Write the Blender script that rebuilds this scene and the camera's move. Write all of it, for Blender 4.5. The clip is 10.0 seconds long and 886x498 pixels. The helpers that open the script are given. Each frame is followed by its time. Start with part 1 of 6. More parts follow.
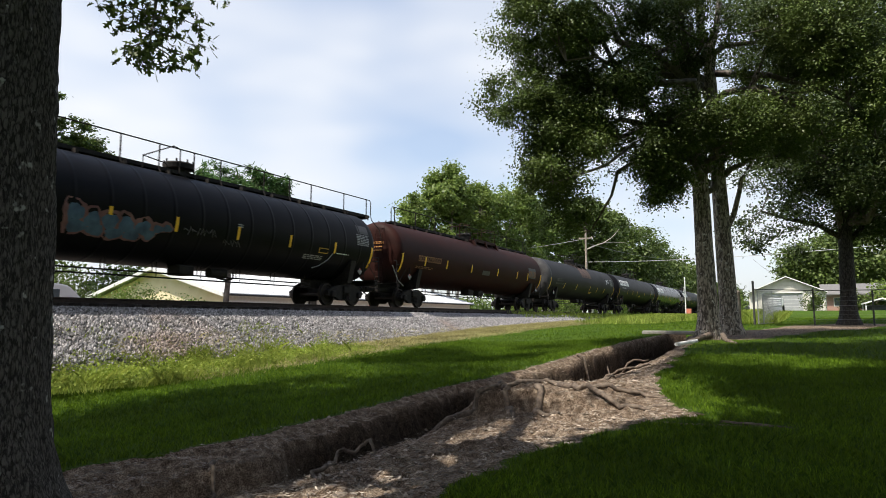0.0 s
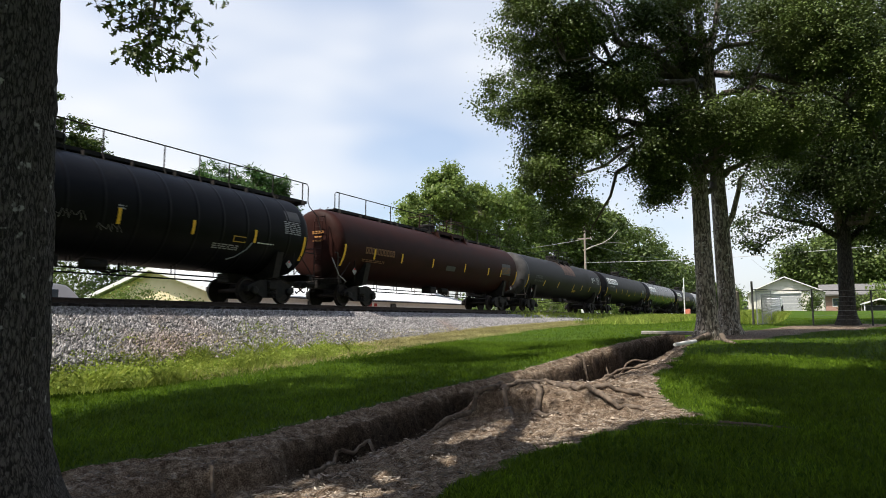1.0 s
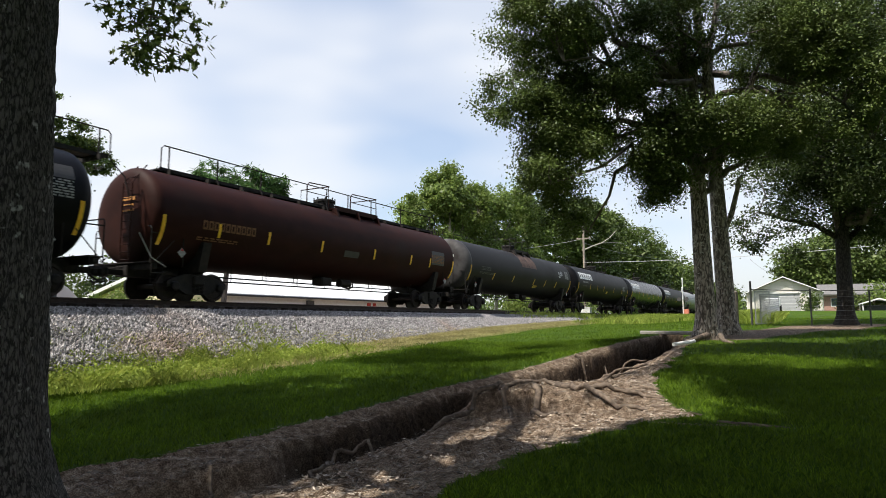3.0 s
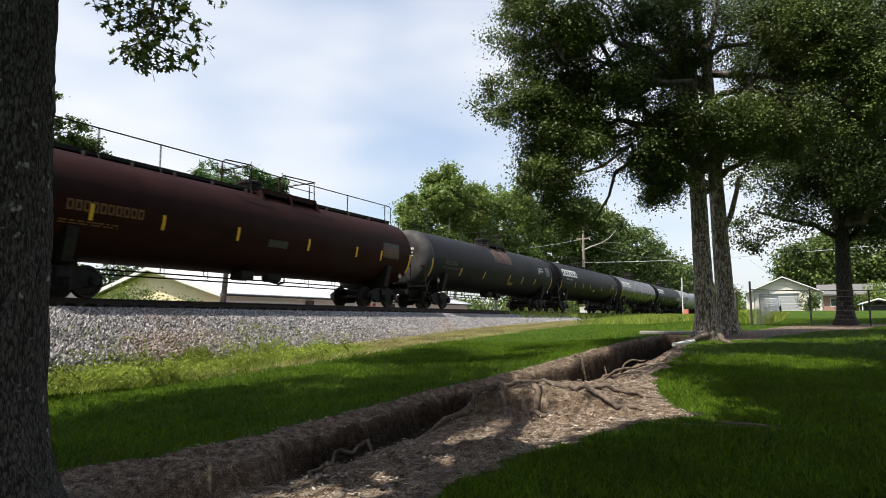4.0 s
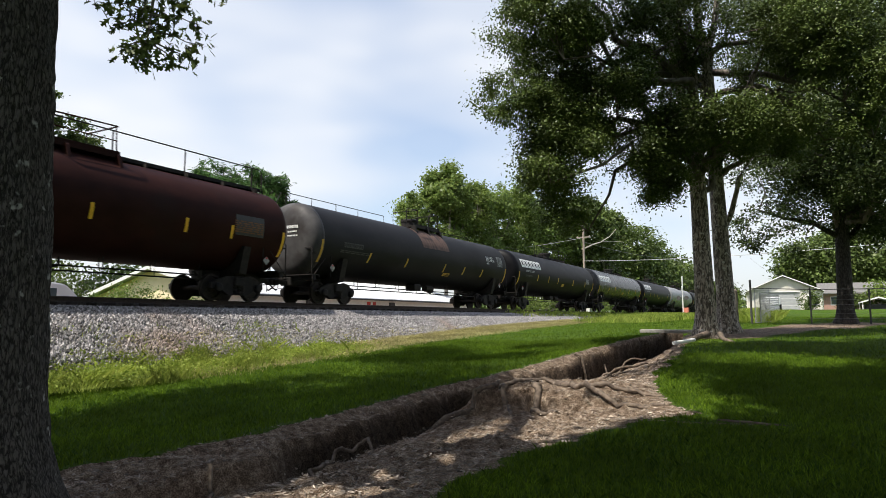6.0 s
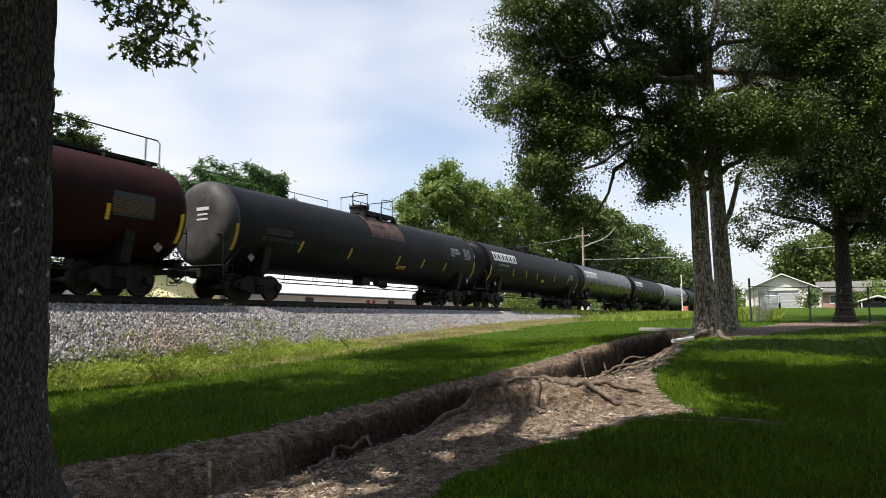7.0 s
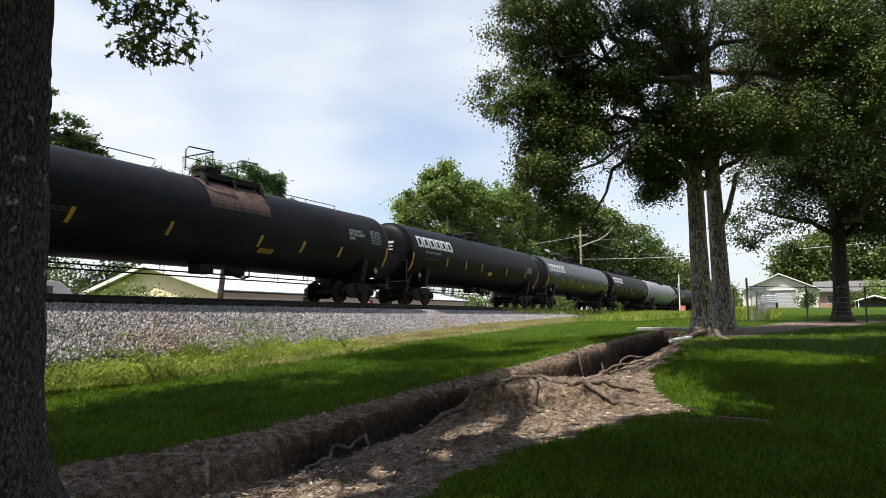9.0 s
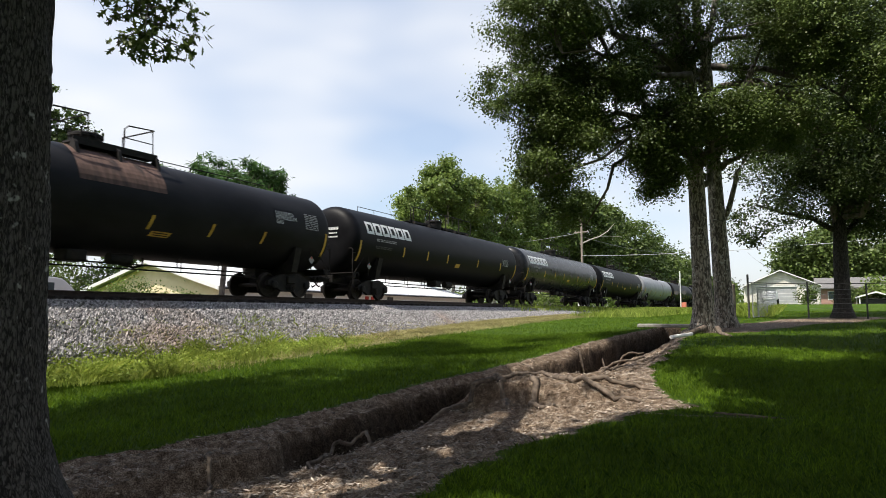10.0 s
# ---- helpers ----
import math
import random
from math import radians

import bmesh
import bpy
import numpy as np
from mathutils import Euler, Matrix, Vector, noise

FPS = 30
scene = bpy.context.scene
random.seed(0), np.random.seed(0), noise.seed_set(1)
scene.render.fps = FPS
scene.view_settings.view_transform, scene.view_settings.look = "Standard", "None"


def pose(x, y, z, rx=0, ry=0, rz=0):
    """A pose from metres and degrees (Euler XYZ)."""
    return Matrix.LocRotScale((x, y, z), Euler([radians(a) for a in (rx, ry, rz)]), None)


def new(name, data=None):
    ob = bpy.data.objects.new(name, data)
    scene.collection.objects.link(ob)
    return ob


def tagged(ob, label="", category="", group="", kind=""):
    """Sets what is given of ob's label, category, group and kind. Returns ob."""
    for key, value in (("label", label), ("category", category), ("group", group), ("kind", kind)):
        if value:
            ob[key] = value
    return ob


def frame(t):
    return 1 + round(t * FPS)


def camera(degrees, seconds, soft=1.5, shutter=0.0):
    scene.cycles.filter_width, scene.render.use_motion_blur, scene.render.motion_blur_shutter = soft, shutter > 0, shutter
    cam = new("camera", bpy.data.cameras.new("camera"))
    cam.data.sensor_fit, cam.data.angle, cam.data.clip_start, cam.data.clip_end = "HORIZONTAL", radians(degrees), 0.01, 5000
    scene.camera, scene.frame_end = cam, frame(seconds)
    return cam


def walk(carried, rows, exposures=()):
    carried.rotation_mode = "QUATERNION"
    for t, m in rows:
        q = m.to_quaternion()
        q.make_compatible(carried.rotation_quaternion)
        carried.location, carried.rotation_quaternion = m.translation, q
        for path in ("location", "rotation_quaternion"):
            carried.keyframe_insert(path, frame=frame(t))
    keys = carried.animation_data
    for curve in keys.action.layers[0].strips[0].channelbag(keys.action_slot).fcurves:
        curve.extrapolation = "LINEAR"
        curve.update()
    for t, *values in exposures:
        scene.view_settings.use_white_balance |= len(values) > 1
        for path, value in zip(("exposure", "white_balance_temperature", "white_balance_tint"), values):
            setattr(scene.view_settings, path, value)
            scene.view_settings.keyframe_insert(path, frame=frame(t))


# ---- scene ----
# ---- camera: a low tripod, eased a little to the right and down during the shot ----
EYE = 1.40
cam = camera(69.98, 10.0, soft=0.7, shutter=0.4)
AIM = [
    (0.0, 0.0, 0.0, 0.0), (0.5, -0.5, 0.5, 0.0), (1.0, -1.8, 0.5, 0.0), (1.5, -2.6, -0.8, 0.0), (2.0, -0.4, -1.5, 0.0),
    (2.5, -2.6, 0.0, 0.0), (4.0, -4.6, 0.5, 0.0), (4.5, -4.1, -1.0, 0.0), (5.0, -4.1, -2.6, 0.0), (5.5, -4.1, -1.0, 0.0),
    (7.0, -5.4, -4.6, -0.010), (7.5, -8.5, -4.4, -0.008), (8.0, -9.7, -3.6, -0.014), (8.5, -8.9, -4.9, -0.018),
    (9.0, -9.5, -4.9, -0.017), (9.5, -10.2, -6.4, -0.017), (10.0, -7.7, -11.0, -0.017)]
walk(cam, [(t, pose(0, 0, EYE + dz, 96.318 + b * 0.0512, 0, 29.748 + a * 0.0480)) for t, a, b, dz in AIM])

# ---- light: high summer sun with thin bright cloud ----
SUN_TO = Vector((-0.27, -0.42, 0.87)).normalized()
sun = new("sun", bpy.data.lights.new("sun", "SUN"))
sun.data.energy, sun.data.angle, sun.data.color = 5.0, radians(0.6), (1.0, 0.94, 0.84)
sun.rotation_mode = "QUATERNION"
sun.rotation_quaternion = SUN_TO.to_track_quat("Z", "Y")
scene.view_settings.exposure = 0.42

world = bpy.data.worlds.new("sky")
scene.world = world
world.use_nodes = True
wn, wl = world.node_tree.nodes, world.node_tree.links
wn.clear()
w_out, w_bg = wn.new("ShaderNodeOutputWorld"), wn.new("ShaderNodeBackground")
w_sky = wn.new("ShaderNodeTexSky")
w_sky.sky_type, w_sky.sun_disc = "NISHITA", False
w_sky.sun_elevation = math.asin(SUN_TO.z)
w_sky.sun_rotation = math.atan2(SUN_TO.x, SUN_TO.y)
w_sky.air_density, w_sky.dust_density = 1.0, 2.0
w_tc, w_map = wn.new("ShaderNodeTexCoord"), wn.new("ShaderNodeMapping")
w_map.inputs["Scale"].default_value = (1.3, 1.3, 3.4)
w_map.inputs["Rotation"].default_value = (0.1, 0.25, 0.9)
w_noise = wn.new("ShaderNodeTexNoise")
w_noise.inputs["Scale"].default_value, w_noise.inputs["Detail"].default_value = 1.25, 3.0
w_noise.inputs["Roughness"].default_value = 0.52
w_ramp = wn.new("ShaderNodeValToRGB")
w_ramp.color_ramp.elements[0].position, w_ramp.color_ramp.elements[1].position = 0.36, 0.58
w_mix = wn.new("ShaderNodeMix")
w_mix.data_type = "RGBA"
w_mix.inputs["B"].default_value = (6.2, 6.4, 6.75, 1)
wl.new(w_tc.outputs["Generated"], w_map.inputs["Vector"])
wl.new(w_map.outputs["Vector"], w_noise.inputs["Vector"])
wl.new(w_noise.outputs["Fac"], w_ramp.inputs["Fac"])
# cloud thins out towards the zenith, and is never quite absent low down
w_sep, w_hi, w_lo, w_mul = wn.new("ShaderNodeSeparateXYZ"), wn.new("ShaderNodeMapRange"), wn.new("ShaderNodeMapRange"), wn.new("ShaderNodeMath")
w_hi.inputs["From Min"].default_value, w_hi.inputs["From Max"].default_value = 0.38, 0.75
w_hi.inputs["To Min"].default_value, w_hi.inputs["To Max"].default_value = 1.0, 0.18
w_lo.inputs["To Min"].default_value, w_lo.inputs["To Max"].default_value = 0.40, 1.0
w_mul.operation = "MULTIPLY"
wl.new(w_tc.outputs["Generated"], w_sep.inputs["Vector"])
wl.new(w_sep.outputs["Z"], w_hi.inputs["Value"])
wl.new(w_ramp.outputs["Color"], w_lo.inputs["Value"])
wl.new(w_lo.outputs["Result"], w_mul.inputs[0])
wl.new(w_hi.outputs["Result"], w_mul.inputs[1])
wl.new(w_mul.outputs["Value"], w_mix.inputs["Factor"])
w_hue = wn.new("ShaderNodeHueSaturation")
w_hue.inputs["Saturation"].default_value, w_hue.inputs["Value"].default_value = 1.25, 1.3
wl.new(w_sky.outputs["Color"], w_hue.inputs["Color"])
wl.new(w_hue.outputs["Color"], w_mix.inputs["A"])
wl.new(w_mix.outputs["Result"], w_bg.inputs["Color"])
w_bg.inputs["Strength"].default_value = 0.115
wl.new(w_bg.outputs["Background"], w_out.inputs["Surface"])
# ---- materials ----
def material(name, color, color2=None, scale=4.0, rough=0.8, rough2=None, metal=0.0, bump=0.0, bump_scale=30.0, detail=6.0,
             stain=None, stain_scale=0.6, stain_at=0.6, vary=0.0, stretch=(1, 1, 1), island=False, distance=0.02, spec=0.5):
    """Two-tone noise surface with stains, relief and a tone that varies from piece to piece."""
    m = bpy.data.materials.new(name)
    m.use_nodes = True
    n, l = m.node_tree.nodes, m.node_tree.links
    b = n["Principled BSDF"]
    tc, mp = n.new("ShaderNodeTexCoord"), n.new("ShaderNodeMapping")
    mp.inputs["Scale"].default_value = stretch
    l.new(tc.outputs["Object"], mp.inputs["Vector"])
    n1 = n.new("ShaderNodeTexNoise")
    n1.inputs["Scale"].default_value, n1.inputs["Detail"].default_value = scale, detail
    l.new(mp.outputs["Vector"], n1.inputs["Vector"])
    r1 = n.new("ShaderNodeValToRGB")
    r1.color_ramp.elements[0].position, r1.color_ramp.elements[1].position = 0.32, 0.68
    r1.color_ramp.elements[0].color = (*color, 1)
    r1.color_ramp.elements[1].color = (*(color2 or color), 1)
    l.new(n1.outputs["Fac"], r1.inputs["Fac"])
    last = r1.outputs["Color"]
    if stain:
        n2 = n.new("ShaderNodeTexNoise")
        n2.inputs["Scale"].default_value, n2.inputs["Detail"].default_value = stain_scale, 7.0
        l.new(mp.outputs["Vector"], n2.inputs["Vector"])
        r2 = n.new("ShaderNodeValToRGB")
        r2.color_ramp.elements[0].position, r2.color_ramp.elements[1].position = stain_at, stain_at + 0.16
        l.new(n2.outputs["Fac"], r2.inputs["Fac"])
        mx = n.new("ShaderNodeMix")
        mx.data_type = "RGBA"
        mx.inputs["B"].default_value = (*stain, 1)
        l.new(r2.outputs["Color"], mx.inputs["Factor"])
        l.new(last, mx.inputs["A"])
        last = mx.outputs["Result"]
    if vary:
        if island:
            src = n.new("ShaderNodeNewGeometry").outputs["Random Per Island"]
        else:
            src = n.new("ShaderNodeObjectInfo").outputs["Random"]
        mr = n.new("ShaderNodeMapRange")
        mr.inputs["To Min"].default_value, mr.inputs["To Max"].default_value = 1 - vary, 1 + vary
        l.new(src, mr.inputs["Value"])
        hs = n.new("ShaderNodeHueSaturation")
        l.new(mr.outputs["Result"], hs.inputs["Value"])
        l.new(last, hs.inputs["Color"])
        last = hs.outputs["Color"]
    l.new(last, b.inputs["Base Color"])
    b.inputs["Metallic"].default_value = metal
    b.inputs["Specular IOR Level"].default_value = spec
    if rough2 is None:
        b.inputs["Roughness"].default_value = rough
    else:
        mr2 = n.new("ShaderNodeMapRange")
        mr2.inputs["To Min"].default_value, mr2.inputs["To Max"].default_value = rough, rough2
        l.new(n1.outputs["Fac"], mr2.inputs["Value"])
        l.new(mr2.outputs["Result"], b.inputs["Roughness"])
    if bump:
        nb = n.new("ShaderNodeTexNoise")
        nb.inputs["Scale"].default_value, nb.inputs["Detail"].default_value = bump_scale, 5.0
        l.new(mp.outputs["Vector"], nb.inputs["Vector"])
        bp = n.new("ShaderNodeBump")
        bp.inputs["Strength"].default_value, bp.inputs["Distance"].default_value = bump, distance
        l.new(nb.outputs["Fac"], bp.inputs["Height"])
        l.new(bp.outputs["Normal"], b.inputs["Normal"])
    return m


def leaf_material(name, color, color2, gloss=0.45, through_light=0.35, clump=0.9, clump_range=(0.62, 1.35)):
    """Leaves: green that varies from leaf to leaf and from spray to spray, and lets some light through."""
    m = bpy.data.materials.new(name)
    m.use_nodes = True
    n, l = m.node_tree.nodes, m.node_tree.links
    b, out = n["Principled BSDF"], n["Material Output"]
    geo, ramp = n.new("ShaderNodeNewGeometry"), n.new("ShaderNodeValToRGB")
    ramp.color_ramp.elements[0].color, ramp.color_ramp.elements[1].color = (*color, 1), (*color2, 1)
    l.new(geo.outputs["Random Per Island"], ramp.inputs["Fac"])
    tc, no, mr = n.new("ShaderNodeTexCoord"), n.new("ShaderNodeTexNoise"), n.new("ShaderNodeMapRange")
    no.inputs["Scale"].default_value, no.inputs["Detail"].default_value = clump, 3.0
    l.new(tc.outputs["Object"], no.inputs["Vector"])
    l.new(no.outputs["Fac"], mr.inputs["Value"])
    mr.inputs["From Min"].default_value, mr.inputs["From Max"].default_value = 0.32, 0.68
    mr.inputs["To Min"].default_value, mr.inputs["To Max"].default_value = clump_range
    tone = n.new("ShaderNodeHueSaturation")
    l.new(mr.outputs["Result"], tone.inputs["Value"])
    l.new(ramp.outputs["Color"], tone.inputs["Color"])
    tr, mix = n.new("ShaderNodeBsdfTranslucent"), n.new("ShaderNodeMixShader")
    l.new(tone.outputs["Color"], b.inputs["Base Color"])
    hs = n.new("ShaderNodeHueSaturation")
    hs.inputs["Hue"].default_value, hs.inputs["Value"].default_value = 0.49, 1.4
    l.new(tone.outputs["Color"], hs.inputs["Color"])
    l.new(hs.outputs["Color"], tr.inputs["Color"])
    b.inputs["Roughness"].default_value = gloss
    b.inputs["Specular IOR Level"].default_value = 0.22
    mix.inputs["Fac"].default_value = through_light
    l.new(b.outputs["BSDF"], mix.inputs[1])
    l.new(tr.outputs["BSDF"], mix.inputs[2])
    l.new(mix.outputs["Shader"], out.inputs["Surface"])
    return m


def bark_material(name, dark, light, lichen, scale=7.0, lichen_at=0.66):
    """Furrowed bark: stretched ridges, deep grooves and pale lichen spots."""
    m = bpy.data.materials.new(name)
    m.use_nodes = True
    n, l = m.node_tree.nodes, m.node_tree.links
    b = n["Principled BSDF"]
    tc, mp = n.new("ShaderNodeTexCoord"), n.new("ShaderNodeMapping")
    mp.inputs["Scale"].default_value = (1, 1, 0.30)
    l.new(tc.outputs["Object"], mp.inputs["Vector"])
    vo, no = n.new("ShaderNodeTexVoronoi"), n.new("ShaderNodeTexNoise")
    vo.feature = "DISTANCE_TO_EDGE"
    vo.inputs["Scale"].default_value = scale * 2.2
    no.inputs["Scale"].default_value, no.inputs["Detail"].default_value = scale * 2.5, 8.0
    wob = n.new("ShaderNodeVectorMath")
    wob.operation = "MULTIPLY_ADD"
    wob.inputs[1].default_value = (0.75 / scale,) * 3
    l.new(mp.outputs["Vector"], no.inputs["Vector"])
    l.new(no.outputs["Color"], wob.inputs[0])
    l.new(mp.outputs["Vector"], wob.inputs[2])
    l.new(wob.outputs["Vector"], vo.inputs["Vector"])
    add = n.new("ShaderNodeMath")
    add.operation = "MULTIPLY_ADD"
    add.inputs[1].default_value = 1.6
    l.new(vo.outputs["Distance"], add.inputs[0])
    half = n.new("ShaderNodeMath")
    half.operation = "MULTIPLY"
    half.inputs[1].default_value = 1.15
    l.new(no.outputs["Fac"], half.inputs[0])
    l.new(half.outputs["Value"], add.inputs[2])
    ramp = n.new("ShaderNodeValToRGB")
    ramp.color_ramp.elements[0].position, ramp.color_ramp.elements[1].position = 0.58, 1.15
    ramp.color_ramp.elements[0].color, ramp.color_ramp.elements[1].color = (*dark, 1), (*light, 1)
    l.new(add.outputs["Value"], ramp.inputs["Fac"])
    li, lr, mx = n.new("ShaderNodeTexNoise"), n.new("ShaderNodeValToRGB"), n.new("ShaderNodeMix")
    li.inputs["Scale"].default_value, li.inputs["Detail"].default_value = 12.0, 3.0
    l.new(tc.outputs["Object"], li.inputs["Vector"])
    lr.color_ramp.elements[0].position, lr.color_ramp.elements[1].position = lichen_at, lichen_at + 0.07
    l.new(li.outputs["Fac"], lr.inputs["Fac"])
    mx.data_type = "RGBA"
    mx.inputs["B"].default_value = (*lichen, 1)
    l.new(lr.outputs["Color"], mx.inputs["Factor"])
    l.new(ramp.outputs["Color"], mx.inputs["A"])
    l.new(mx.outputs["Result"], b.inputs["Base Color"])
    b.inputs["Roughness"].default_value = 0.9
    bp = n.new("ShaderNodeBump")
    bp.inputs["Strength"].default_value, bp.inputs["Distance"].default_value = 0.9, 0.03
    l.new(add.outputs["Value"], bp.inputs["Height"])
    l.new(bp.outputs["Normal"], b.inputs["Normal"])
    return m


def ground_material():
    """Mown grass and bare root-laced dirt, laid by the ground's own bare attribute."""
    m = bpy.data.materials.new("lawn_and_dirt")
    m.use_nodes = True
    n, l = m.node_tree.nodes, m.node_tree.links
    b = n["Principled BSDF"]
    tc = n.new("ShaderNodeTexCoord")

    def noise_ramp(scale, stops, detail=8.0):
        a, r = n.new("ShaderNodeTexNoise"), n.new("ShaderNodeValToRGB")
        a.inputs["Scale"].default_value, a.inputs["Detail"].default_value = scale, detail
        l.new(tc.outputs["Object"], a.inputs["Vector"])
        while len(r.color_ramp.elements) < len(stops):
            r.color_ramp.elements.new(0.5)
        for e, (p, c) in zip(r.color_ramp.elements, stops):
            e.position, e.color = p, (*c, 1)
        l.new(a.outputs["Fac"], r.inputs["Fac"])
        return a, r

    g1, gr = noise_ramp(38.0, [(0.3, (0.036, 0.078, 0.004)), (0.55, (0.070, 0.135, 0.009)), (0.75, (0.150, 0.195, 0.030))])
    g2, gb = noise_ramp(0.7, [(0.35, (0.75, 0.85, 0.7)), (0.65, (1.15, 1.05, 0.9))], 5.0)
    gm = n.new("ShaderNodeMix")
    gm.data_type, gm.blend_type = "RGBA", "MULTIPLY"
    gm.inputs["Factor"].default_value = 1.0
    l.new(gr.outputs["Color"], gm.inputs["A"])
    l.new(gb.outputs["Color"], gm.inputs["B"])
    d1, dr = noise_ramp(11.0, [(0.30, (0.15, 0.108, 0.076)), (0.5, (0.33, 0.255, 0.195)), (0.68, (0.56, 0.465, 0.37))], 12.0)
    d2, db = noise_ramp(70.0, [(0.40, (0.42, 0.38, 0.34)), (0.62, (1.25, 1.22, 1.18))])
    dm = n.new("ShaderNodeMix")
    dm.data_type, dm.blend_type = "RGBA", "MULTIPLY"
    dm.inputs["Factor"].default_value = 1.0
    # dark earth tone for the ditch wall, deepened to hold its shade
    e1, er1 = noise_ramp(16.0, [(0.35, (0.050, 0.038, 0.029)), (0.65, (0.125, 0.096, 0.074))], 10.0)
    bank_shade, shademix = n.new("ShaderNodeAttribute"), n.new("ShaderNodeMix")
    bank_shade.attribute_name = "shaded_earth"
    shademix.data_type = "RGBA"
    l.new(bank_shade.outputs["Fac"], shademix.inputs["Factor"])
    l.new(dr.outputs["Color"], shademix.inputs["A"])
    l.new(er1.outputs["Color"], shademix.inputs["B"])
    l.new(shademix.outputs["Result"], dm.inputs["A"])
    l.new(db.outputs["Color"], dm.inputs["B"])
    at = n.new("ShaderNodeAttribute")
    at.attribute_name = "bare"
    edge = n.new("ShaderNodeMath")
    edge.operation = "MULTIPLY_ADD"
    edge.inputs[1].default_value = 0.7
    l.new(g1.outputs["Fac"], edge.inputs[0])
    l.new(at.outputs["Fac"], edge.inputs[2])
    er = n.new("ShaderNodeValToRGB")
    er.color_ramp.elements[0].position, er.color_ramp.elements[1].position = 0.78, 0.92
    l.new(edge.outputs["Value"], er.inputs["Fac"])
    mx = n.new("ShaderNodeMix")
    mx.data_type = "RGBA"
    l.new(er.outputs["Color"], mx.inputs["Factor"])
    l.new(gm.outputs["Result"], mx.inputs["A"])
    l.new(dm.outputs["Result"], mx.inputs["B"])
    l.new(mx.outputs["Result"], b.inputs["Base Color"])
    b.inputs["Roughness"].default_value = 0.95
    b.inputs["Specular IOR Level"].default_value = 0.15
    bp = n.new("ShaderNodeBump")
    bp.inputs["Strength"].default_value, bp.inputs["Distance"].default_value = 1.0, 0.07
    hm = n.new("ShaderNodeMath")
    hm.operation = "ADD"
    l.new(d1.outputs["Fac"], hm.inputs[0])
    l.new(d2.outputs["Fac"], hm.inputs[1])
    l.new(hm.outputs["Value"], bp.inputs["Height"])
    l.new(bp.outputs["Normal"], b.inputs["Normal"])
    return m


M_GROUND = ground_material()
# base under the loose stones darkened to give shade in their gaps
M_BALLAST = material("shaded_crushed_stone", (0.07, 0.066, 0.063), (0.17, 0.163, 0.16), scale=22, rough=0.95, bump=1.0, bump_scale=22, stain=(0.22, 0.17, 0.14), stain_scale=0.25, stain_at=0.58, distance=0.05)
M_STONE = material("ballast_stone", (0.19, 0.182, 0.180), (0.44, 0.42, 0.42), scale=9, rough=0.95, vary=0.6, island=True, stain=(0.31, 0.24, 0.20), stain_scale=0.3, stain_at=0.60)
M_RAIL = material("rail_steel", (0.030, 0.019, 0.014), (0.055, 0.036, 0.027), scale=9, rough=0.75, metal=0.2)
M_TIE = material("creosoted_tie", (0.030, 0.024, 0.020), (0.075, 0.06, 0.05), scale=5, rough=0.95, bump=0.5, vary=0.3, stretch=(0.3, 3, 3))
M_BLACK = material("black_tank_paint", (0.0042, 0.0042, 0.0050), (0.0075, 0.0075, 0.0085), scale=2.2, rough=0.40, rough2=0.55, stain=(0.017, 0.0155, 0.015), stain_scale=0.7, stain_at=0.62, bump=0.06, bump_scale=3, stretch=(1, 0.5, 1), spec=0.09)
M_GLOSS = material("glossy_black_tank_paint", (0.010, 0.0105, 0.0115), (0.015, 0.015, 0.0155), scale=1.5, rough=0.22, rough2=0.34, stain=(0.035, 0.032, 0.026), stain_scale=0.5, stain_at=0.6, spec=0.22)
M_BROWN = material("brown_tank_paint", (0.021, 0.0068, 0.0050), (0.033, 0.0115, 0.0086), scale=2.0, rough=0.5, rough2=0.66, stain=(0.025, 0.0135, 0.0112), stain_scale=0.6, stain_at=0.55, bump=0.06, bump_scale=3, stretch=(1, 0.5, 1), spec=0.07)
M_GREY = material("sooty_grey_tank_paint", (0.011, 0.011, 0.0122), (0.020, 0.0195, 0.021), scale=1.6, rough=0.45, rough2=0.60, stain=(0.007, 0.0068, 0.0068), stain_scale=0.5, stain_at=0.50, bump=0.06, bump_scale=3, stretch=(1, 0.5, 1), spec=0.10)
# paler grey for the tank end, with its sunlight in the colour
M_HEAD = material("sunlit_tank_end", (0.036, 0.035, 0.036), (0.072, 0.069, 0.068), scale=1.8, rough=0.6, stain=(0.028, 0.024, 0.022), stain_scale=1.2, stain_at=0.55, spec=0.2)
M_SILVER = material("faded_silver_tank_paint", (0.20, 0.205, 0.215), (0.30, 0.30, 0.31), scale=1.6, rough=0.45, stain=(0.10, 0.09, 0.085), stain_scale=0.5, stain_at=0.55)
M_STEEL = material("black_running_gear", (0.009, 0.008, 0.0075), (0.024, 0.020, 0.017), scale=6, rough=0.75, stain=(0.045, 0.031, 0.023), stain_scale=2.0, stain_at=0.62, spec=0.25)
M_WHEEL = material("wheel_steel", (0.018, 0.014, 0.012), (0.042, 0.031, 0.026), scale=8, rough=0.65, metal=0.2, spec=0.3)
M_YELLOW = material("yellow_reflective_tape", (0.78, 0.42, 0.015), (0.88, 0.52, 0.03), scale=9, rough=0.5)
M_YELLOWDIM = material("dirty_yellow_tape", (0.42, 0.25, 0.03), (0.60, 0.36, 0.04), scale=9, rough=0.6)
M_WHITE = material("white_stencil_paint", (0.62, 0.62, 0.60), (0.80, 0.80, 0.78), scale=14, rough=0.6)
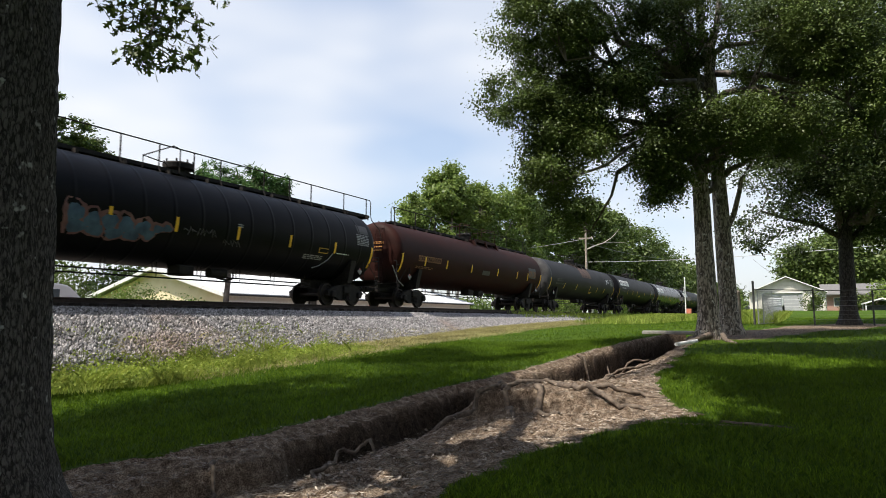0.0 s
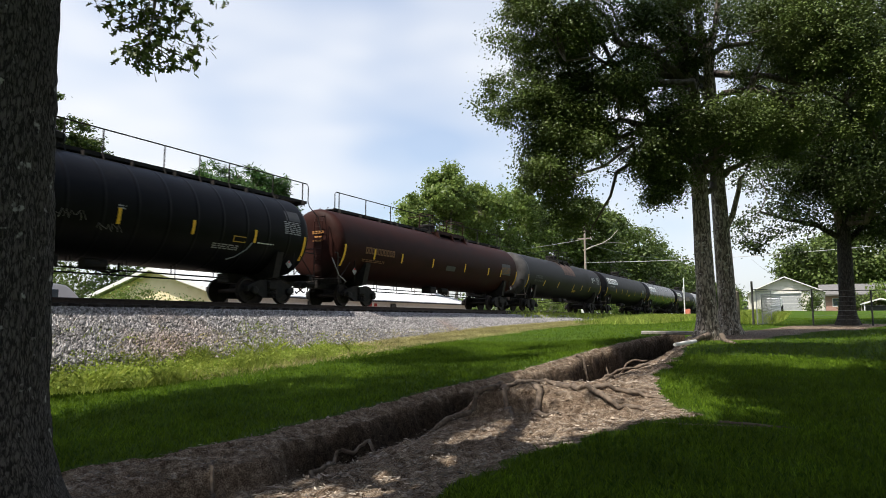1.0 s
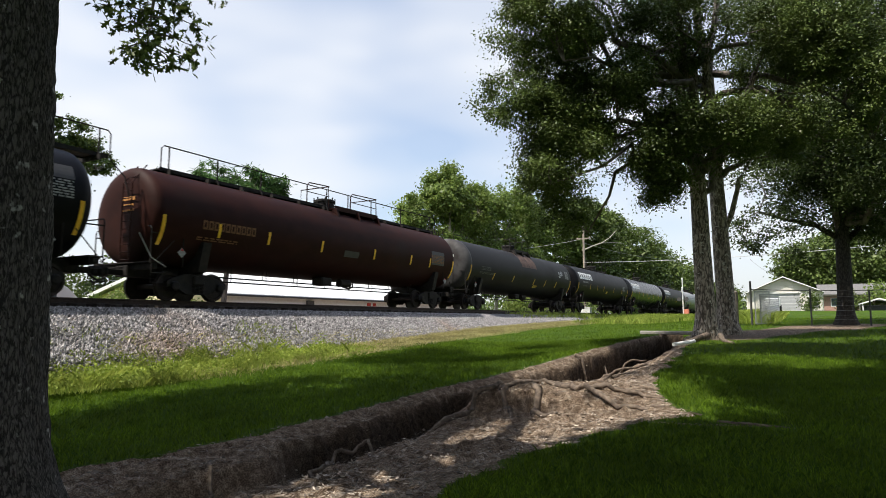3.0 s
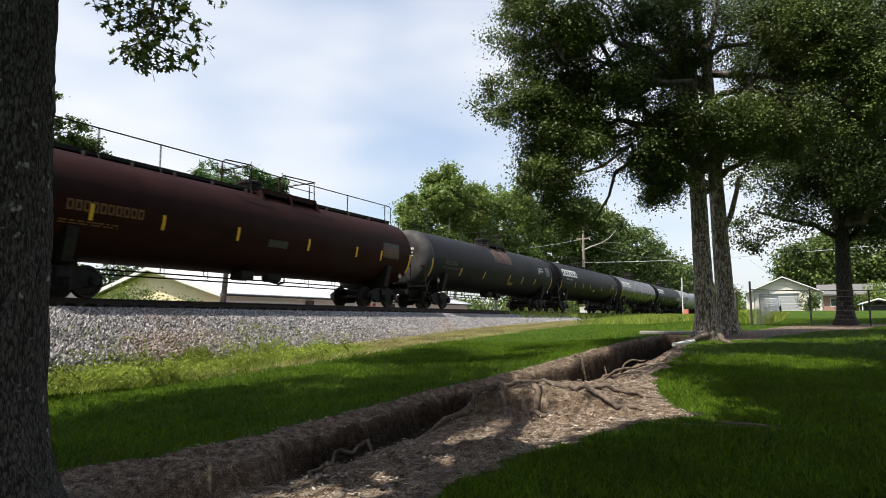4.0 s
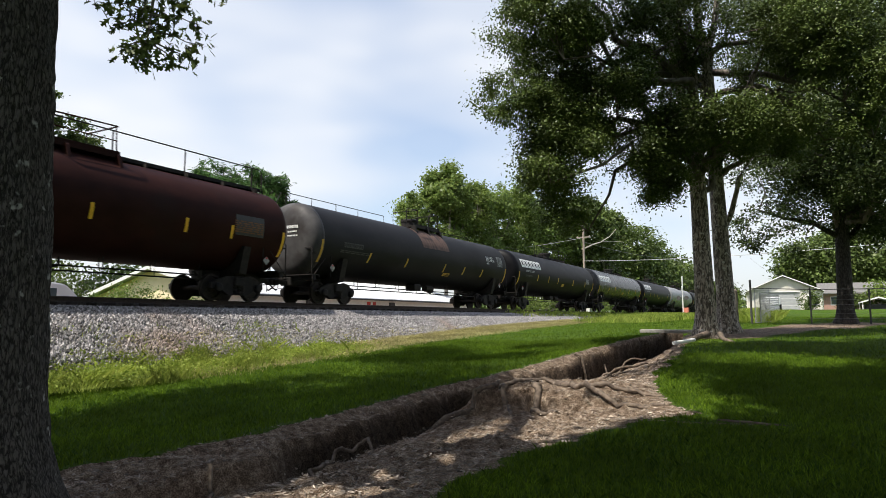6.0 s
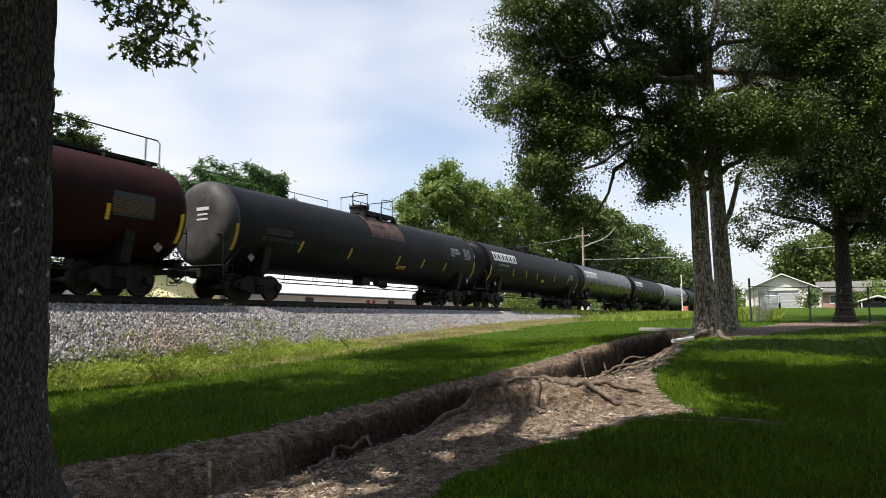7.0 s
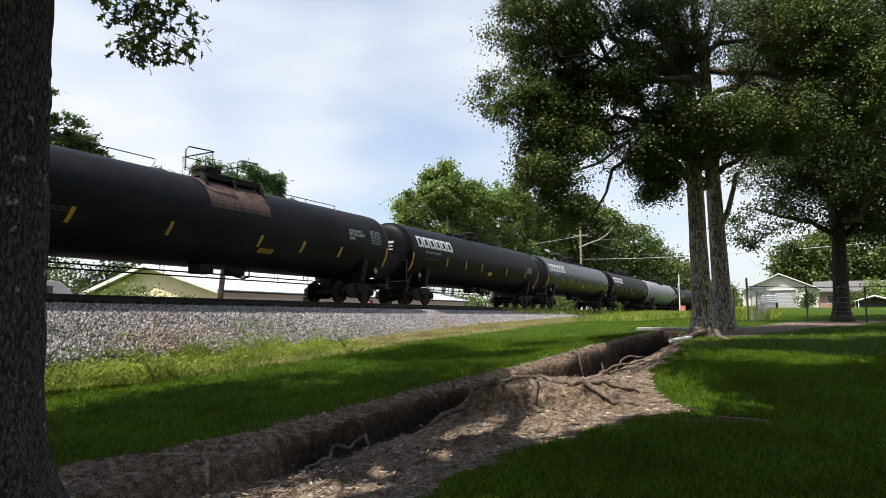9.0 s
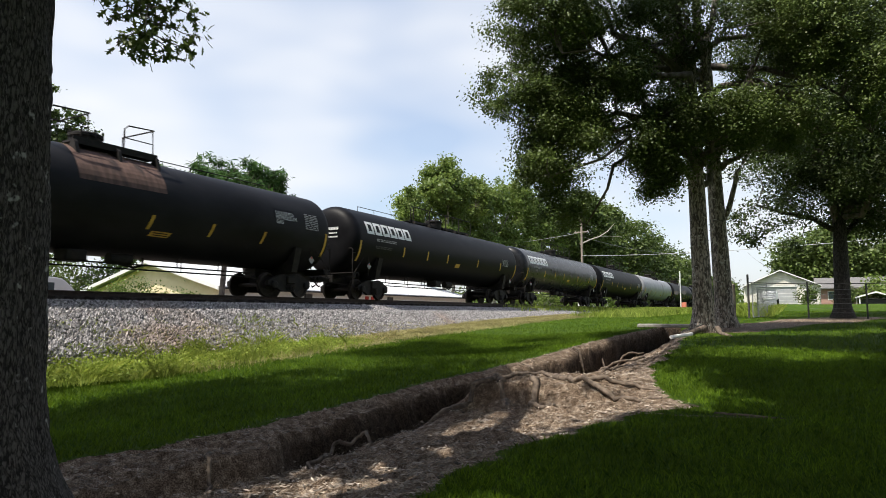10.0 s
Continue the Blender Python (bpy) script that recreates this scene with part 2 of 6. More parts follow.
M_WHITEDIM = material("faded_stencil_paint", (0.20, 0.20, 0.195), (0.34, 0.34, 0.33), scale=14, rough=0.7)
M_ORANGE = material("orange_stencil_paint", (0.55, 0.24, 0.06), (0.68, 0.33, 0.10), scale=14, rough=0.6)
M_BROWNTEXT = material("faded_orange_stencil", (0.13, 0.055, 0.018), (0.20, 0.088, 0.028), scale=14, rough=0.7)
M_RUST = material("rust_streaked_paint", (0.075, 0.040, 0.029), (0.15, 0.086, 0.063), scale=3.5, rough=0.8, stretch=(1, 2.2, 0.6), stain=(0.036, 0.022, 0.018), stain_scale=1.2, stain_at=0.52)
M_PATCH = material("repainted_patch", (0.030, 0.029, 0.028), (0.045, 0.043, 0.042), scale=5, rough=0.6)
M_GPINK = material("pink_spray_paint", (0.13, 0.055, 0.055), (0.22, 0.105, 0.10), scale=3, rough=0.6)
M_GBLUE = material("blue_spray_paint", (0.028, 0.060, 0.11), (0.070, 0.14, 0.22), scale=3, rough=0.6)
M_CHALK = material("pale_spray_line", (0.15, 0.14, 0.14), (0.24, 0.23, 0.23), scale=9, rough=0.7)
M_RED = material("red_hazard_print", (0.45, 0.03, 0.025), (0.55, 0.05, 0.04), scale=9, rough=0.6)
M_BARK = bark_material("oak_bark", (0.010, 0.0085, 0.0075), (0.125, 0.115, 0.107), (0.42, 0.42, 0.40), scale=23.0, lichen_at=0.655)
# oak bark darkened for the deep shade round the right oak's trunk
M_BARKSHADE = bark_material("shaded_bark", (0.008, 0.0065, 0.0055), (0.060, 0.052, 0.045), (0.16, 0.15, 0.14), scale=9.0, lichen_at=0.72)
# bark tone and pale spots raised to hold sun dapples on the stems
M_BARK2 = bark_material("sunlit_bark", (0.075, 0.060, 0.047), (0.42, 0.36, 0.295), (0.55, 0.52, 0.46), scale=6.0, lichen_at=0.60)
M_LIMB = material("limb_bark", (0.075, 0.062, 0.050), (0.19, 0.165, 0.14), scale=9, rough=0.9, bump=0.5, stretch=(1, 1, 0.4))
M_DEAD = material("dead_bleached_wood", (0.30, 0.26, 0.21), (0.48, 0.43, 0.36), scale=9, rough=0.9)
M_ROOT = material("bare_root_bark", (0.055, 0.040, 0.030), (0.20, 0.155, 0.118), scale=14, rough=0.9, bump=0.5)
M_LEAF = leaf_material("oak_leaf", (0.062, 0.098, 0.022), (0.116, 0.158, 0.040), through_light=0.15)
# darker copy of the oak leaf, with the crown's shade in its colour
M_LEAFSHADE = leaf_material("shaded_oak_leaf", (0.030, 0.050, 0.012), (0.066, 0.094, 0.024), through_light=0.12)
M_LEAF2 = leaf_material("sunlit_leaf", (0.085, 0.138, 0.028), (0.180, 0.240, 0.060), through_light=0.3)
M_LEAF3 = leaf_material("feathery_leaf", (0.035, 0.090, 0.022), (0.080, 0.150, 0.040))
M_NEEDLE = leaf_material("pine_needle", (0.030, 0.060, 0.014), (0.085, 0.115, 0.026))
M_GRASS = leaf_material("grass_blade", (0.030, 0.074, 0.002), (0.150, 0.245, 0.012), gloss=0.7, through_light=0.25, clump=0.8, clump_range=(0.72, 1.25))
M_WEED = leaf_material("weed_blade", (0.150, 0.225, 0.028), (0.330, 0.390, 0.080), gloss=0.7)
M_STRAW = leaf_material("dry_grass_blade", (0.26, 0.245, 0.09), (0.46, 0.42, 0.20), gloss=0.7)
M_PVC = material("white_plastic_pipe", (0.62, 0.62, 0.60), (0.80, 0.80, 0.78), scale=5, rough=0.45)
M_CONC = material("weathered_concrete", (0.28, 0.26, 0.23), (0.42, 0.40, 0.36), scale=6, rough=0.9, bump=0.4)
M_SIDING = material("cream_siding", (0.62, 0.59, 0.53), (0.70, 0.67, 0.61), scale=2, rough=0.7, stain=(0.55, 0.52, 0.46), stain_at=0.62)
M_YHOUSE = material("yellow_siding", (0.80, 0.66, 0.42), (0.86, 0.73, 0.50), scale=2, rough=0.7)
M_METALROOF = material("pale_metal_roof", (0.52, 0.53, 0.54), (0.66, 0.67, 0.68), scale=1.5, rough=0.45, metal=0.2, stain=(0.44, 0.40, 0.36), stain_at=0.62)
M_SHINGLE = material("grey_shingle", (0.11, 0.105, 0.10), (0.19, 0.185, 0.18), scale=16, rough=0.9, bump=0.4)
M_TRIM = material("white_trim", (0.70, 0.70, 0.68), (0.80, 0.80, 0.78), scale=6, rough=0.6)
M_DOOR = material("grey_roller_door", (0.34, 0.35, 0.36), (0.42, 0.43, 0.44), scale=3, rough=0.6)
M_DARK = material("shadowed_inside", (0.030, 0.030, 0.032), (0.045, 0.045, 0.047), scale=3, rough=0.8)
M_GLASS = material("window_glass", (0.06, 0.075, 0.085), (0.10, 0.12, 0.13), scale=2, rough=0.08)
M_GALV = material("galvanised_steel", (0.30, 0.31, 0.32), (0.45, 0.46, 0.47), scale=12, rough=0.5, metal=0.7)
M_POSTDARK = material("dark_post_paint", (0.035, 0.035, 0.034), (0.07, 0.068, 0.065), scale=9, rough=0.7)
M_POLE = material("weathered_pole_wood", (0.22, 0.18, 0.145), (0.36, 0.31, 0.26), scale=7, rough=0.9, stretch=(2, 2, 0.2), bump=0.4)
M_WIRE = material("cable_sheath", (0.10, 0.10, 0.10), (0.18, 0.18, 0.18), scale=3, rough=0.6)
M_WIREPALE = material("aluminium_cable", (0.42, 0.42, 0.42), (0.5, 0.5, 0.5), scale=3, rough=0.5)
M_VAN = material("white_car_paint", (0.74, 0.74, 0.74), (0.80, 0.80, 0.80), scale=2, rough=0.25)
M_RUBBER = material("black_rubber", (0.02, 0.02, 0.02), (0.03, 0.03, 0.03), scale=9, rough=0.8)
M_CABINET = material("signal_cabinet_paint", (0.60, 0.60, 0.58), (0.72, 0.72, 0.70), scale=4, rough=0.5)


# ---- mesh helpers ----
def mesh_of(name, bm, mat, smooth=False):
    me = bpy.data.meshes.new(name)
    bm.to_mesh(me)
    bm.free()
    for one in (mat if isinstance(mat, (list, tuple)) else [mat]):
        me.materials.append(one)
    if smooth:
        me.shade_smooth()
    return me


def part(name, bm, mat, parent, label="", smooth=False):
    """One mesh object under a thing or a part."""
    ob = new(name, mesh_of(name, bm, mat, smooth))
    ob.parent = parent
    return tagged(ob, label) if label else ob


def thing(name, label, category, at=None, group="", kind=""):
    """An Empty at the base of a thing that parents its parts."""
    ob = new(name)
    ob.matrix_basis = at or Matrix()
    return tagged(ob, label, category, group, kind)


def solid(name, bm, mat, label, category, at=None, group="", kind="", smooth=False):
    ob = new(name, mesh_of(name, bm, mat, smooth))
    ob.matrix_basis = at or Matrix()
    return tagged(ob, label, category, group, kind)


def box(bm, x0, x1, y0, y1, z0, z1, bevel=0.0, m=None):
    made = bmesh.ops.create_cube(bm, size=1.0, matrix=Matrix.LocRotScale(
        ((x0 + x1) / 2, (y0 + y1) / 2, (z0 + z1) / 2), None, (abs(x1 - x0), abs(y1 - y0), abs(z1 - z0))))
    verts = made["verts"]
    if bevel:
        edges = list({e for v in verts for e in v.link_edges})
        verts = bmesh.ops.bevel(bm, geom=edges, offset=bevel, segments=1, affect="EDGES")["verts"]
    if m is not None:
        bmesh.ops.transform(bm, matrix=m, verts=verts)
    return bm


def tube(bm, pts, r, sides=6, r_end=None, caps=True):
    """A round bar along points, tapering to r_end."""
    pts = [Vector(p) for p in pts]
    rings, n = [], len(pts)
    for i, p in enumerate(pts):
        way = (pts[min(i + 1, n - 1)] - pts[max(i - 1, 0)]).normalized()
        side = way.cross(Vector((0, 0, 1)) if abs(way.z) < 0.9 else Vector((1, 0, 0))).normalized()
        up = side.cross(way)
        rr = r if r_end is None else r + (r_end - r) * i / max(1, n - 1)
        rings.append([bm.verts.new(p + rr * (math.cos(a) * side + math.sin(a) * up)) for a in [2 * math.pi * k / sides for k in range(sides)]])
    for a, b in zip(rings, rings[1:]):
        for k in range(sides):
            bm.faces.new((a[k], a[(k + 1) % sides], b[(k + 1) % sides], b[k]))
    if caps:
        bm.faces.new(rings[0][::-1])
        bm.faces.new(rings[-1])
    return bm


def turned(bm, profile, axis="Y", sides=48, m=None):
    """A turned solid from (along, radius) pairs."""
    rings = []
    for u, r in profile:
        ring = []
        for k in range(sides):
            a = 2 * math.pi * k / sides
            c, s = r * math.cos(a), r * math.sin(a)
            p = Vector((c, u, s)) if axis == "Y" else Vector((c, s, u)) if axis == "Z" else Vector((u, c, s))
            ring.append(bm.verts.new(m @ p if m else p))
        rings.append(ring)
    for a, b in zip(rings, rings[1:]):
        for k in range(sides):
            bm.faces.new((a[k], b[k], b[(k + 1) % sides], a[(k + 1) % sides]))
    bm.faces.new(rings[0])
    bm.faces.new(rings[-1][::-1])
    bmesh.ops.recalc_face_normals(bm, faces=bm.faces[:])
    return bm


def B():
    return bmesh.new()
# ---- ground: one sheet, a mown lawn cut by an eroded ditch, rising away from the camera ----
def ramp(a, b, x):
    t = np.clip((x - a) / (b - a), 0, 1)
    return t * t * (3 - 2 * t)


def lawn(X, Y):
    base = sum(np.interp(Y + k, [-300, 0, 5, 10, 20, 30, 45, 75, 150, 600], [-.3, 0, .12, .38, .84, 1.2, 1.6, 2.25, 2.5, 2.6]) for k in (-2, -1, 0, 1, 2)) / 5
    return base - (.3 + .25 * ramp(30, 70, Y)) * ramp(-3, -9, X)


def fnoise(x, y, f, s=0.0):
    return noise.noise((x * f + s, y * f - s, s * 1.7))


def bank_far(Y):
    return np.interp(Y, [0, 3, 4, 4.7, 5.2, 6.2, 7, 8.4, 9.6, 10.5, 12, 14, 17, 19, 23, 24.5], [-6.5, -6.45, -6.36, -6.06, -5.86, -5.82, -5.62, -5.62, -5.48, -5.12, -5.03, -4.86, -4.9, -4.6, -4.25, -4.0])


def bank_near(Y):
    return np.interp(Y, [0, 3, 5, 6.7, 7.6, 8.0, 8.6, 9.4, 10.3, 13, 15.5, 18, 21, 24], [-2.6, -2.5, -2.5, -1.95, -1.6, -1.25, -1.5, -2.0, -2.25, -2.4, -2.5, -2.75, -3.1, -3.3])


def ditch(x, y):
    """How far the ground is cut down, and how bare it is, at a place."""
    if not -1.0 < y < 25.5 or not -8 < x < 0.5:
        return 0.0, 0.0, 0.0
    w = 0.13 * fnoise(x, y, 1.7, 3.1) + 0.07 * fnoise(x, y, 5.0, 8.2)
    a, b = bank_far(y) + w, bank_near(y) + 1.6 * w
    if x <= a - 0.16 or x >= b + 0.25:
        return 0.0, 0.0, 0.0
    wide = max(0.5, b - a)
    u = (x - a) / wide
    fade = float(ramp(25.3, 23.6, y) * ramp(-0.9, 1.6, y + 0.6 * fnoise(x, y, 0.9, 7.0)))
    # a crumbling shoulder, a steep wall, a narrow channel, and a bench that climbs to the near lawn
    k = min(1.0, wide / 2.6)
    sh = float(np.interp(y, [3.5, 5.2, 6.5, 9, 12], [1.05, 0.72, 0.36, 0.26, 0.22])) * k
    deep = float(np.interp(y, [3, 6, 10, 13, 15, 22], [0.32, 0.52, 0.54, 0.62, 0.95, 0.90]))
    sway = 0.10 * fnoise(0.3 * x, y, 1.3, 9.0) + 0.05 * fnoise(x, y, 3.4, 2.0)
    s = x - a + sway * k
    run = [0, 0.07 * k, sh, sh + 0.03 * k, sh + 0.11 * k, sh + 0.22 * k, sh + 0.56 * k, sh + 0.70 * k, sh + 0.95 * k]
    low = [0.0, 0.055, 0.13, 0.24, deep * 0.94, deep, deep * 0.98, deep * 0.74, deep * 0.60]
    rest = max(0.2, wide - run[-1])
    run += [run[-1] + rest * 0.35, run[-1] + rest * 0.75, run[-1] + rest]
    low += [deep * 0.45, deep * 0.20, 0.0]
    cut = float(np.interp(s, run, low))
    # the root-bound hump of earth that the wash has left standing, steep on its lower side
    if 8.0 < y < 12.5 and -4.9 < x < -1.8:
        foot = float(np.interp(x, [-4.7, -4.2, -3.6, -3.1, -2.6, -2.0], [8.35, 8.62, 8.84, 8.78, 8.66, 8.70])) + 0.10 * fnoise(x, y, 4.0, 6.0)
        tall = float(np.interp(x, [-4.75, -4.45, -4.1, -3.5, -3.0, -2.5, -1.9], [0.0, 0.22, 0.40, 0.38, 0.26, 0.15, 0.0]))
        cut -= tall * float(ramp(foot, foot + 0.16, y) * ramp(foot + 2.2, foot + 0.7, y))
    rough = 0.055 * fnoise(x, y, 2.6, 1.0) + 0.05 * fnoise(x, y, 7.0, 5.0) + 0.036 * fnoise(x, y, 15.0, 2.0)
    rough += 0.03 * (0.4 - abs(fnoise(x, y, 4.5, 11.0)) * 2.0)
    inside = float(ramp(0.0, 0.06, u) * ramp(1.0, 0.86, u))
    bare = float(ramp(a - 0.10, a + 0.05, x) * ramp(b + 0.22, b - 0.12, x)) * fade
    # dark earth over wall and channel, with their shade put into the colour
    wall_shade = float(ramp(sh - 0.06, sh + 0.04, s) * ramp(sh + 0.62 * k, sh + 0.34 * k, s)) * fade * float(ramp(4.6, 6.4, y))
    return (max(-0.05, cut) + rough * inside) * fade, bare, wall_shade


def ground_z(x, y):
    z = float(lawn(x, y))
    back = float(np.interp(y, [-100, 10, 40, 80, 200], [1.0, 1.1, 1.3, 1.8, 2.2]))
    k = float(ramp(-15.0, -20.5, x))
    z = z * (1 - k) + back * k
    if math.hypot(x, y) < 45:
        z += 0.025 * fnoise(x, y, 0.6, 4.0) + 0.008 * fnoise(x, y, 2.5, 1.0)
    else:
        z += 0.06 * fnoise(x, y, 0.15, 4.0)
    return z - ditch(x, y)[0]


def steps(*runs):
    out = []
    for a, b, d in runs:
        out += list(np.arange(a, b - 1e-6, d))
    return out + [runs[-1][1]]


SHEET = {}


def surface(x, y):
    """Heights and bareness of the finished sheet at many places."""
    xs, ys = SHEET["xs"], SHEET["ys"]
    i = np.clip(np.searchsorted(xs, x) - 1, 0, len(xs) - 2)
    j = np.clip(np.searchsorted(ys, y) - 1, 0, len(ys) - 2)
    u, v = (x - xs[i]) / (xs[i + 1] - xs[i]), (y - ys[j]) / (ys[j + 1] - ys[j])
    return [SHEET[k][j, i] * (1 - u) * (1 - v) + SHEET[k][j, i + 1] * u * (1 - v) + SHEET[k][j + 1, i] * (1 - u) * v + SHEET[k][j + 1, i + 1] * u * v for k in ("z", "bare")]


def build_ground():
    xs = steps((-900, -200, 100), (-200, -60, 20), (-60, -16, 2.0), (-16, -7.2, 0.4), (-7.2, -1.0, 0.055), (-1.0, 8, 0.3), (8, 40, 2), (40, 200, 20), (200, 900, 100))
    ys = steps((-500, -100, 100), (-100, -20, 10), (-20, 2, 1.0), (2, 3, 0.25), (3, 13, 0.055), (13, 25.6, 0.11), (25.6, 45, 0.5), (45, 120, 3), (120, 300, 15), (300, 1500, 150))
    nx, ny = len(xs), len(ys)
    verts, bare, wall_shade = [], [], []
    for y in ys:
        for x in xs:
            verts.append((x, y, ground_z(x, y)))
            worn, darkened = ditch(x, y)[1:]
            wall_shade.append(darkened)
            if 18 < y < 32.5 and -5 < x < 4.5:
                worn = max(worn, 0.75 * float(ramp(2.4, 0.9, math.hypot(x + 2.4, y - 20.9))))
                along = min(1.0, max(0.0, ((x + 2.2) * 4.0 + (y - 21.5) * 8.0) / 80.0))
                off = math.hypot(x + 2.2 - 4.0 * along, y - 21.5 - 8.0 * along)
                worn = max(worn, 0.72 * float(ramp(1.9, 0.7, off + 0.5 * fnoise(x, y, 0.9, 4.0))))
            if -16 < x < -11 and 5 < y < 60:
                edge = -12.1 + 1.0 * float(ramp(9.5, 13.0, y)) * float(ramp(44, 30, y)) + 0.5 * fnoise(x, y, 0.5, 3.0)
                worn = max(worn, 0.50 * float(ramp(edge, edge - 1.1, x)))
            if 6.5 < y < 9 and -1.6 < x < 0.4:
                worn = max(worn, 0.5 * float(ramp(0.16, 0.02, abs(y - 7.75 - 0.12 * x)) * ramp(0.2, -0.3, x)))
            if -33 < x < -20 and 0 < y < 75:
                worn = max(worn, 0.75 * float(ramp(-20, -22, x) * ramp(75, 66, y)))
            bare.append(worn)
    faces = [(j * nx + i, j * nx + i + 1, (j + 1) * nx + i + 1, (j + 1) * nx + i) for j in range(ny - 1) for i in range(nx - 1)]
    me = bpy.data.meshes.new("ground")
    me.from_pydata(verts, [], faces)
    at = me.attributes.new("bare", "FLOAT", "POINT")
    at.data.foreach_set("value", bare)
    me.attributes.new("shaded_earth", "FLOAT", "POINT").data.foreach_set("value", wall_shade)
    me.materials.append(M_GROUND)
    me.shade_smooth()
    SHEET.update(xs=np.array(xs), ys=np.array(ys), z=np.array([v[2] for v in verts]).reshape(ny, nx), bare=np.array(bare).reshape(ny, nx))
    tagged(new("ground", me), "mown green lawn with an eroded bare-dirt ditch", "ground", kind="structure")


build_ground()

# ---- railway: ballast bank, ties and rails ----
TRACK_X, RAIL_Z = -18.42, 2.00


def build_ballast():
    ys = steps((-80, 0, 8), (0, 60, 0.5), (60, 280, 6))
    shape = [(-23.4, 0.7), (-21.2, 1.55), (-20.6, 1.74), (-19.9, 1.74), (-18.42, 1.72), (-17.2, 1.70), (-16.9, 1.65), (-16.3, 1.65), (-15.6, 1.36), (-14.9, 0.90), (-14.2, 0.42), (-13.7, 0.05)]
    verts, faces, n = [], [], len(shape)
    for y in ys:
        for x, z in shape:
            verts.append((x + 0.05 * fnoise(x, y, 0.8, 2.0), y, z + 0.02 * fnoise(x, y, 1.5, 6.0)))
    for j in range(len(ys) - 1):
        for i in range(n - 1):
            faces.append((j * n + i, j * n + i + 1, (j + 1) * n + i + 1, (j + 1) * n + i))
    me = bpy.data.meshes.new("ballast_bank")
    me.from_pydata(verts, [], faces)
    me.materials.append(M_BALLAST)
    me.shade_smooth()
    return tagged(new("ballast_bank", me), "bank of crushed stone under the track, darkened for shaded gaps", "ballast", kind="structure")


build_ballast()


def build_stones(count=80000):
    rng = np.random.default_rng(5)
    unit = np.array([(1, 0, 0), (-1, 0, 0), (0, 1, 0), (0, -1, 0), (0, 0, 1), (0, 0, -1)], float)
    tri = np.array([(0, 2, 4), (2, 1, 4), (1, 3, 4), (3, 0, 4), (2, 0, 5), (1, 2, 5), (3, 1, 5), (0, 3, 5)])
    u = rng.random(count)
    y = 4 + 46 * rng.random(count) ** 1.25
    x = -16.9 + 3.1 * u
    z = np.interp(x, [-16.9, -16.3, -15.6, -14.9, -14.2, -13.7], [1.65, 1.65, 1.36, 0.90, 0.42, 0.05])
    keep = rng.random(count) < np.interp(x, [-14.5, -14.0], [1, 0.1])
    x, y, z = x[keep], y[keep], z[keep]
    n = len(x)
    size = rng.uniform(0.024, 0.060, (n, 1, 1)) * rng.uniform(0.6, 1.3, (n, 6, 1))
    a = rng.uniform(0, 6.28, n)
    p = unit[None] * size
    c, s = np.cos(a)[:, None], np.sin(a)[:, None]
    px = p[:, :, 0] * c - p[:, :, 1] * s + 0.5 * p[:, :, 2]
    py = p[:, :, 0] * s + p[:, :, 1] * c
    v = np.stack([px + x[:, None], py + y[:, None], p[:, :, 2] + z[:, None] + 0.030], -1).reshape(-1, 3)
    f = (tri[None] + 6 * np.arange(n)[:, None, None]).reshape(-1, 3)
    me = bpy.data.meshes.new("ballast_stones")
    me.from_pydata(v.tolist(), [], f.tolist())
    me.materials.append(M_STONE)
    tagged(new("ballast_stones", me), "loose angular grey and pinkish ballast stones", "ballast", kind="stuff")


build_stones()


def build_track():
    track = thing("railway_track", "steel rails on dark wooden ties in ballast", "railway track", Matrix.Translation((TRACK_X, 0, RAIL_Z)), kind="structure")
    outline = [(-0.07, -0.172), (0.07, -0.172), (0.07, -0.158), (0.014, -0.14), (0.012, -0.05), (0.036, -0.036), (0.036, -0.006), (0.026, 0), (-0.026, 0), (-0.036, -0.006), (-0.036, -0.036), (-0.012, -0.05), (-0.014, -0.14), (-0.07, -0.158)]
    for side in (-0.7545, 0.7545):
        bm = B()
        ends = [[bm.verts.new((side + x, y, z)) for x, z in outline] for y in (-80, 280)]
        k = len(outline)
        for i in range(k):
            bm.faces.new((ends[0][i], ends[0][(i + 1) % k], ends[1][(i + 1) % k], ends[1][i]))
        part("rail", bm, M_RAIL, track, "dark rusty steel rail")
    tie = mesh_of("tie", box(B(), -1.3, 1.3, -0.115, 0.115, -0.34, -0.165, 0.012), M_TIE)
    plate = mesh_of("tie_plate", box(B(), -0.17, 0.17, -0.095, 0.095, -0.17, -0.155), M_RAIL)
    for i in range(190):
        ob = new("tie", tie)
        ob.parent = track
        ob.matrix_basis = pose(random.uniform(-.03, .03), -6 + 0.54 * i, random.uniform(-.012, .006), 0, 0, random.uniform(-.6, .6))
        if i < 90:
            p = new("tie_plate", plate)
            p.parent = ob
            p.matrix_basis = pose(0.7545, 0, 0)


build_track()
# ---- the train: tank cars rolling towards the camera's left ----
TANK_R, TANK_Z = 1.57, 2.65


def on_tank(y, deg, lift=0.0, r=TANK_R):
    """A place on the tank's shell: degrees up from the side that faces the lawn."""
    a = radians(deg)
    return Vector(((r + lift) * math.cos(a), y, TANK_Z + (r + lift) * math.sin(a)))


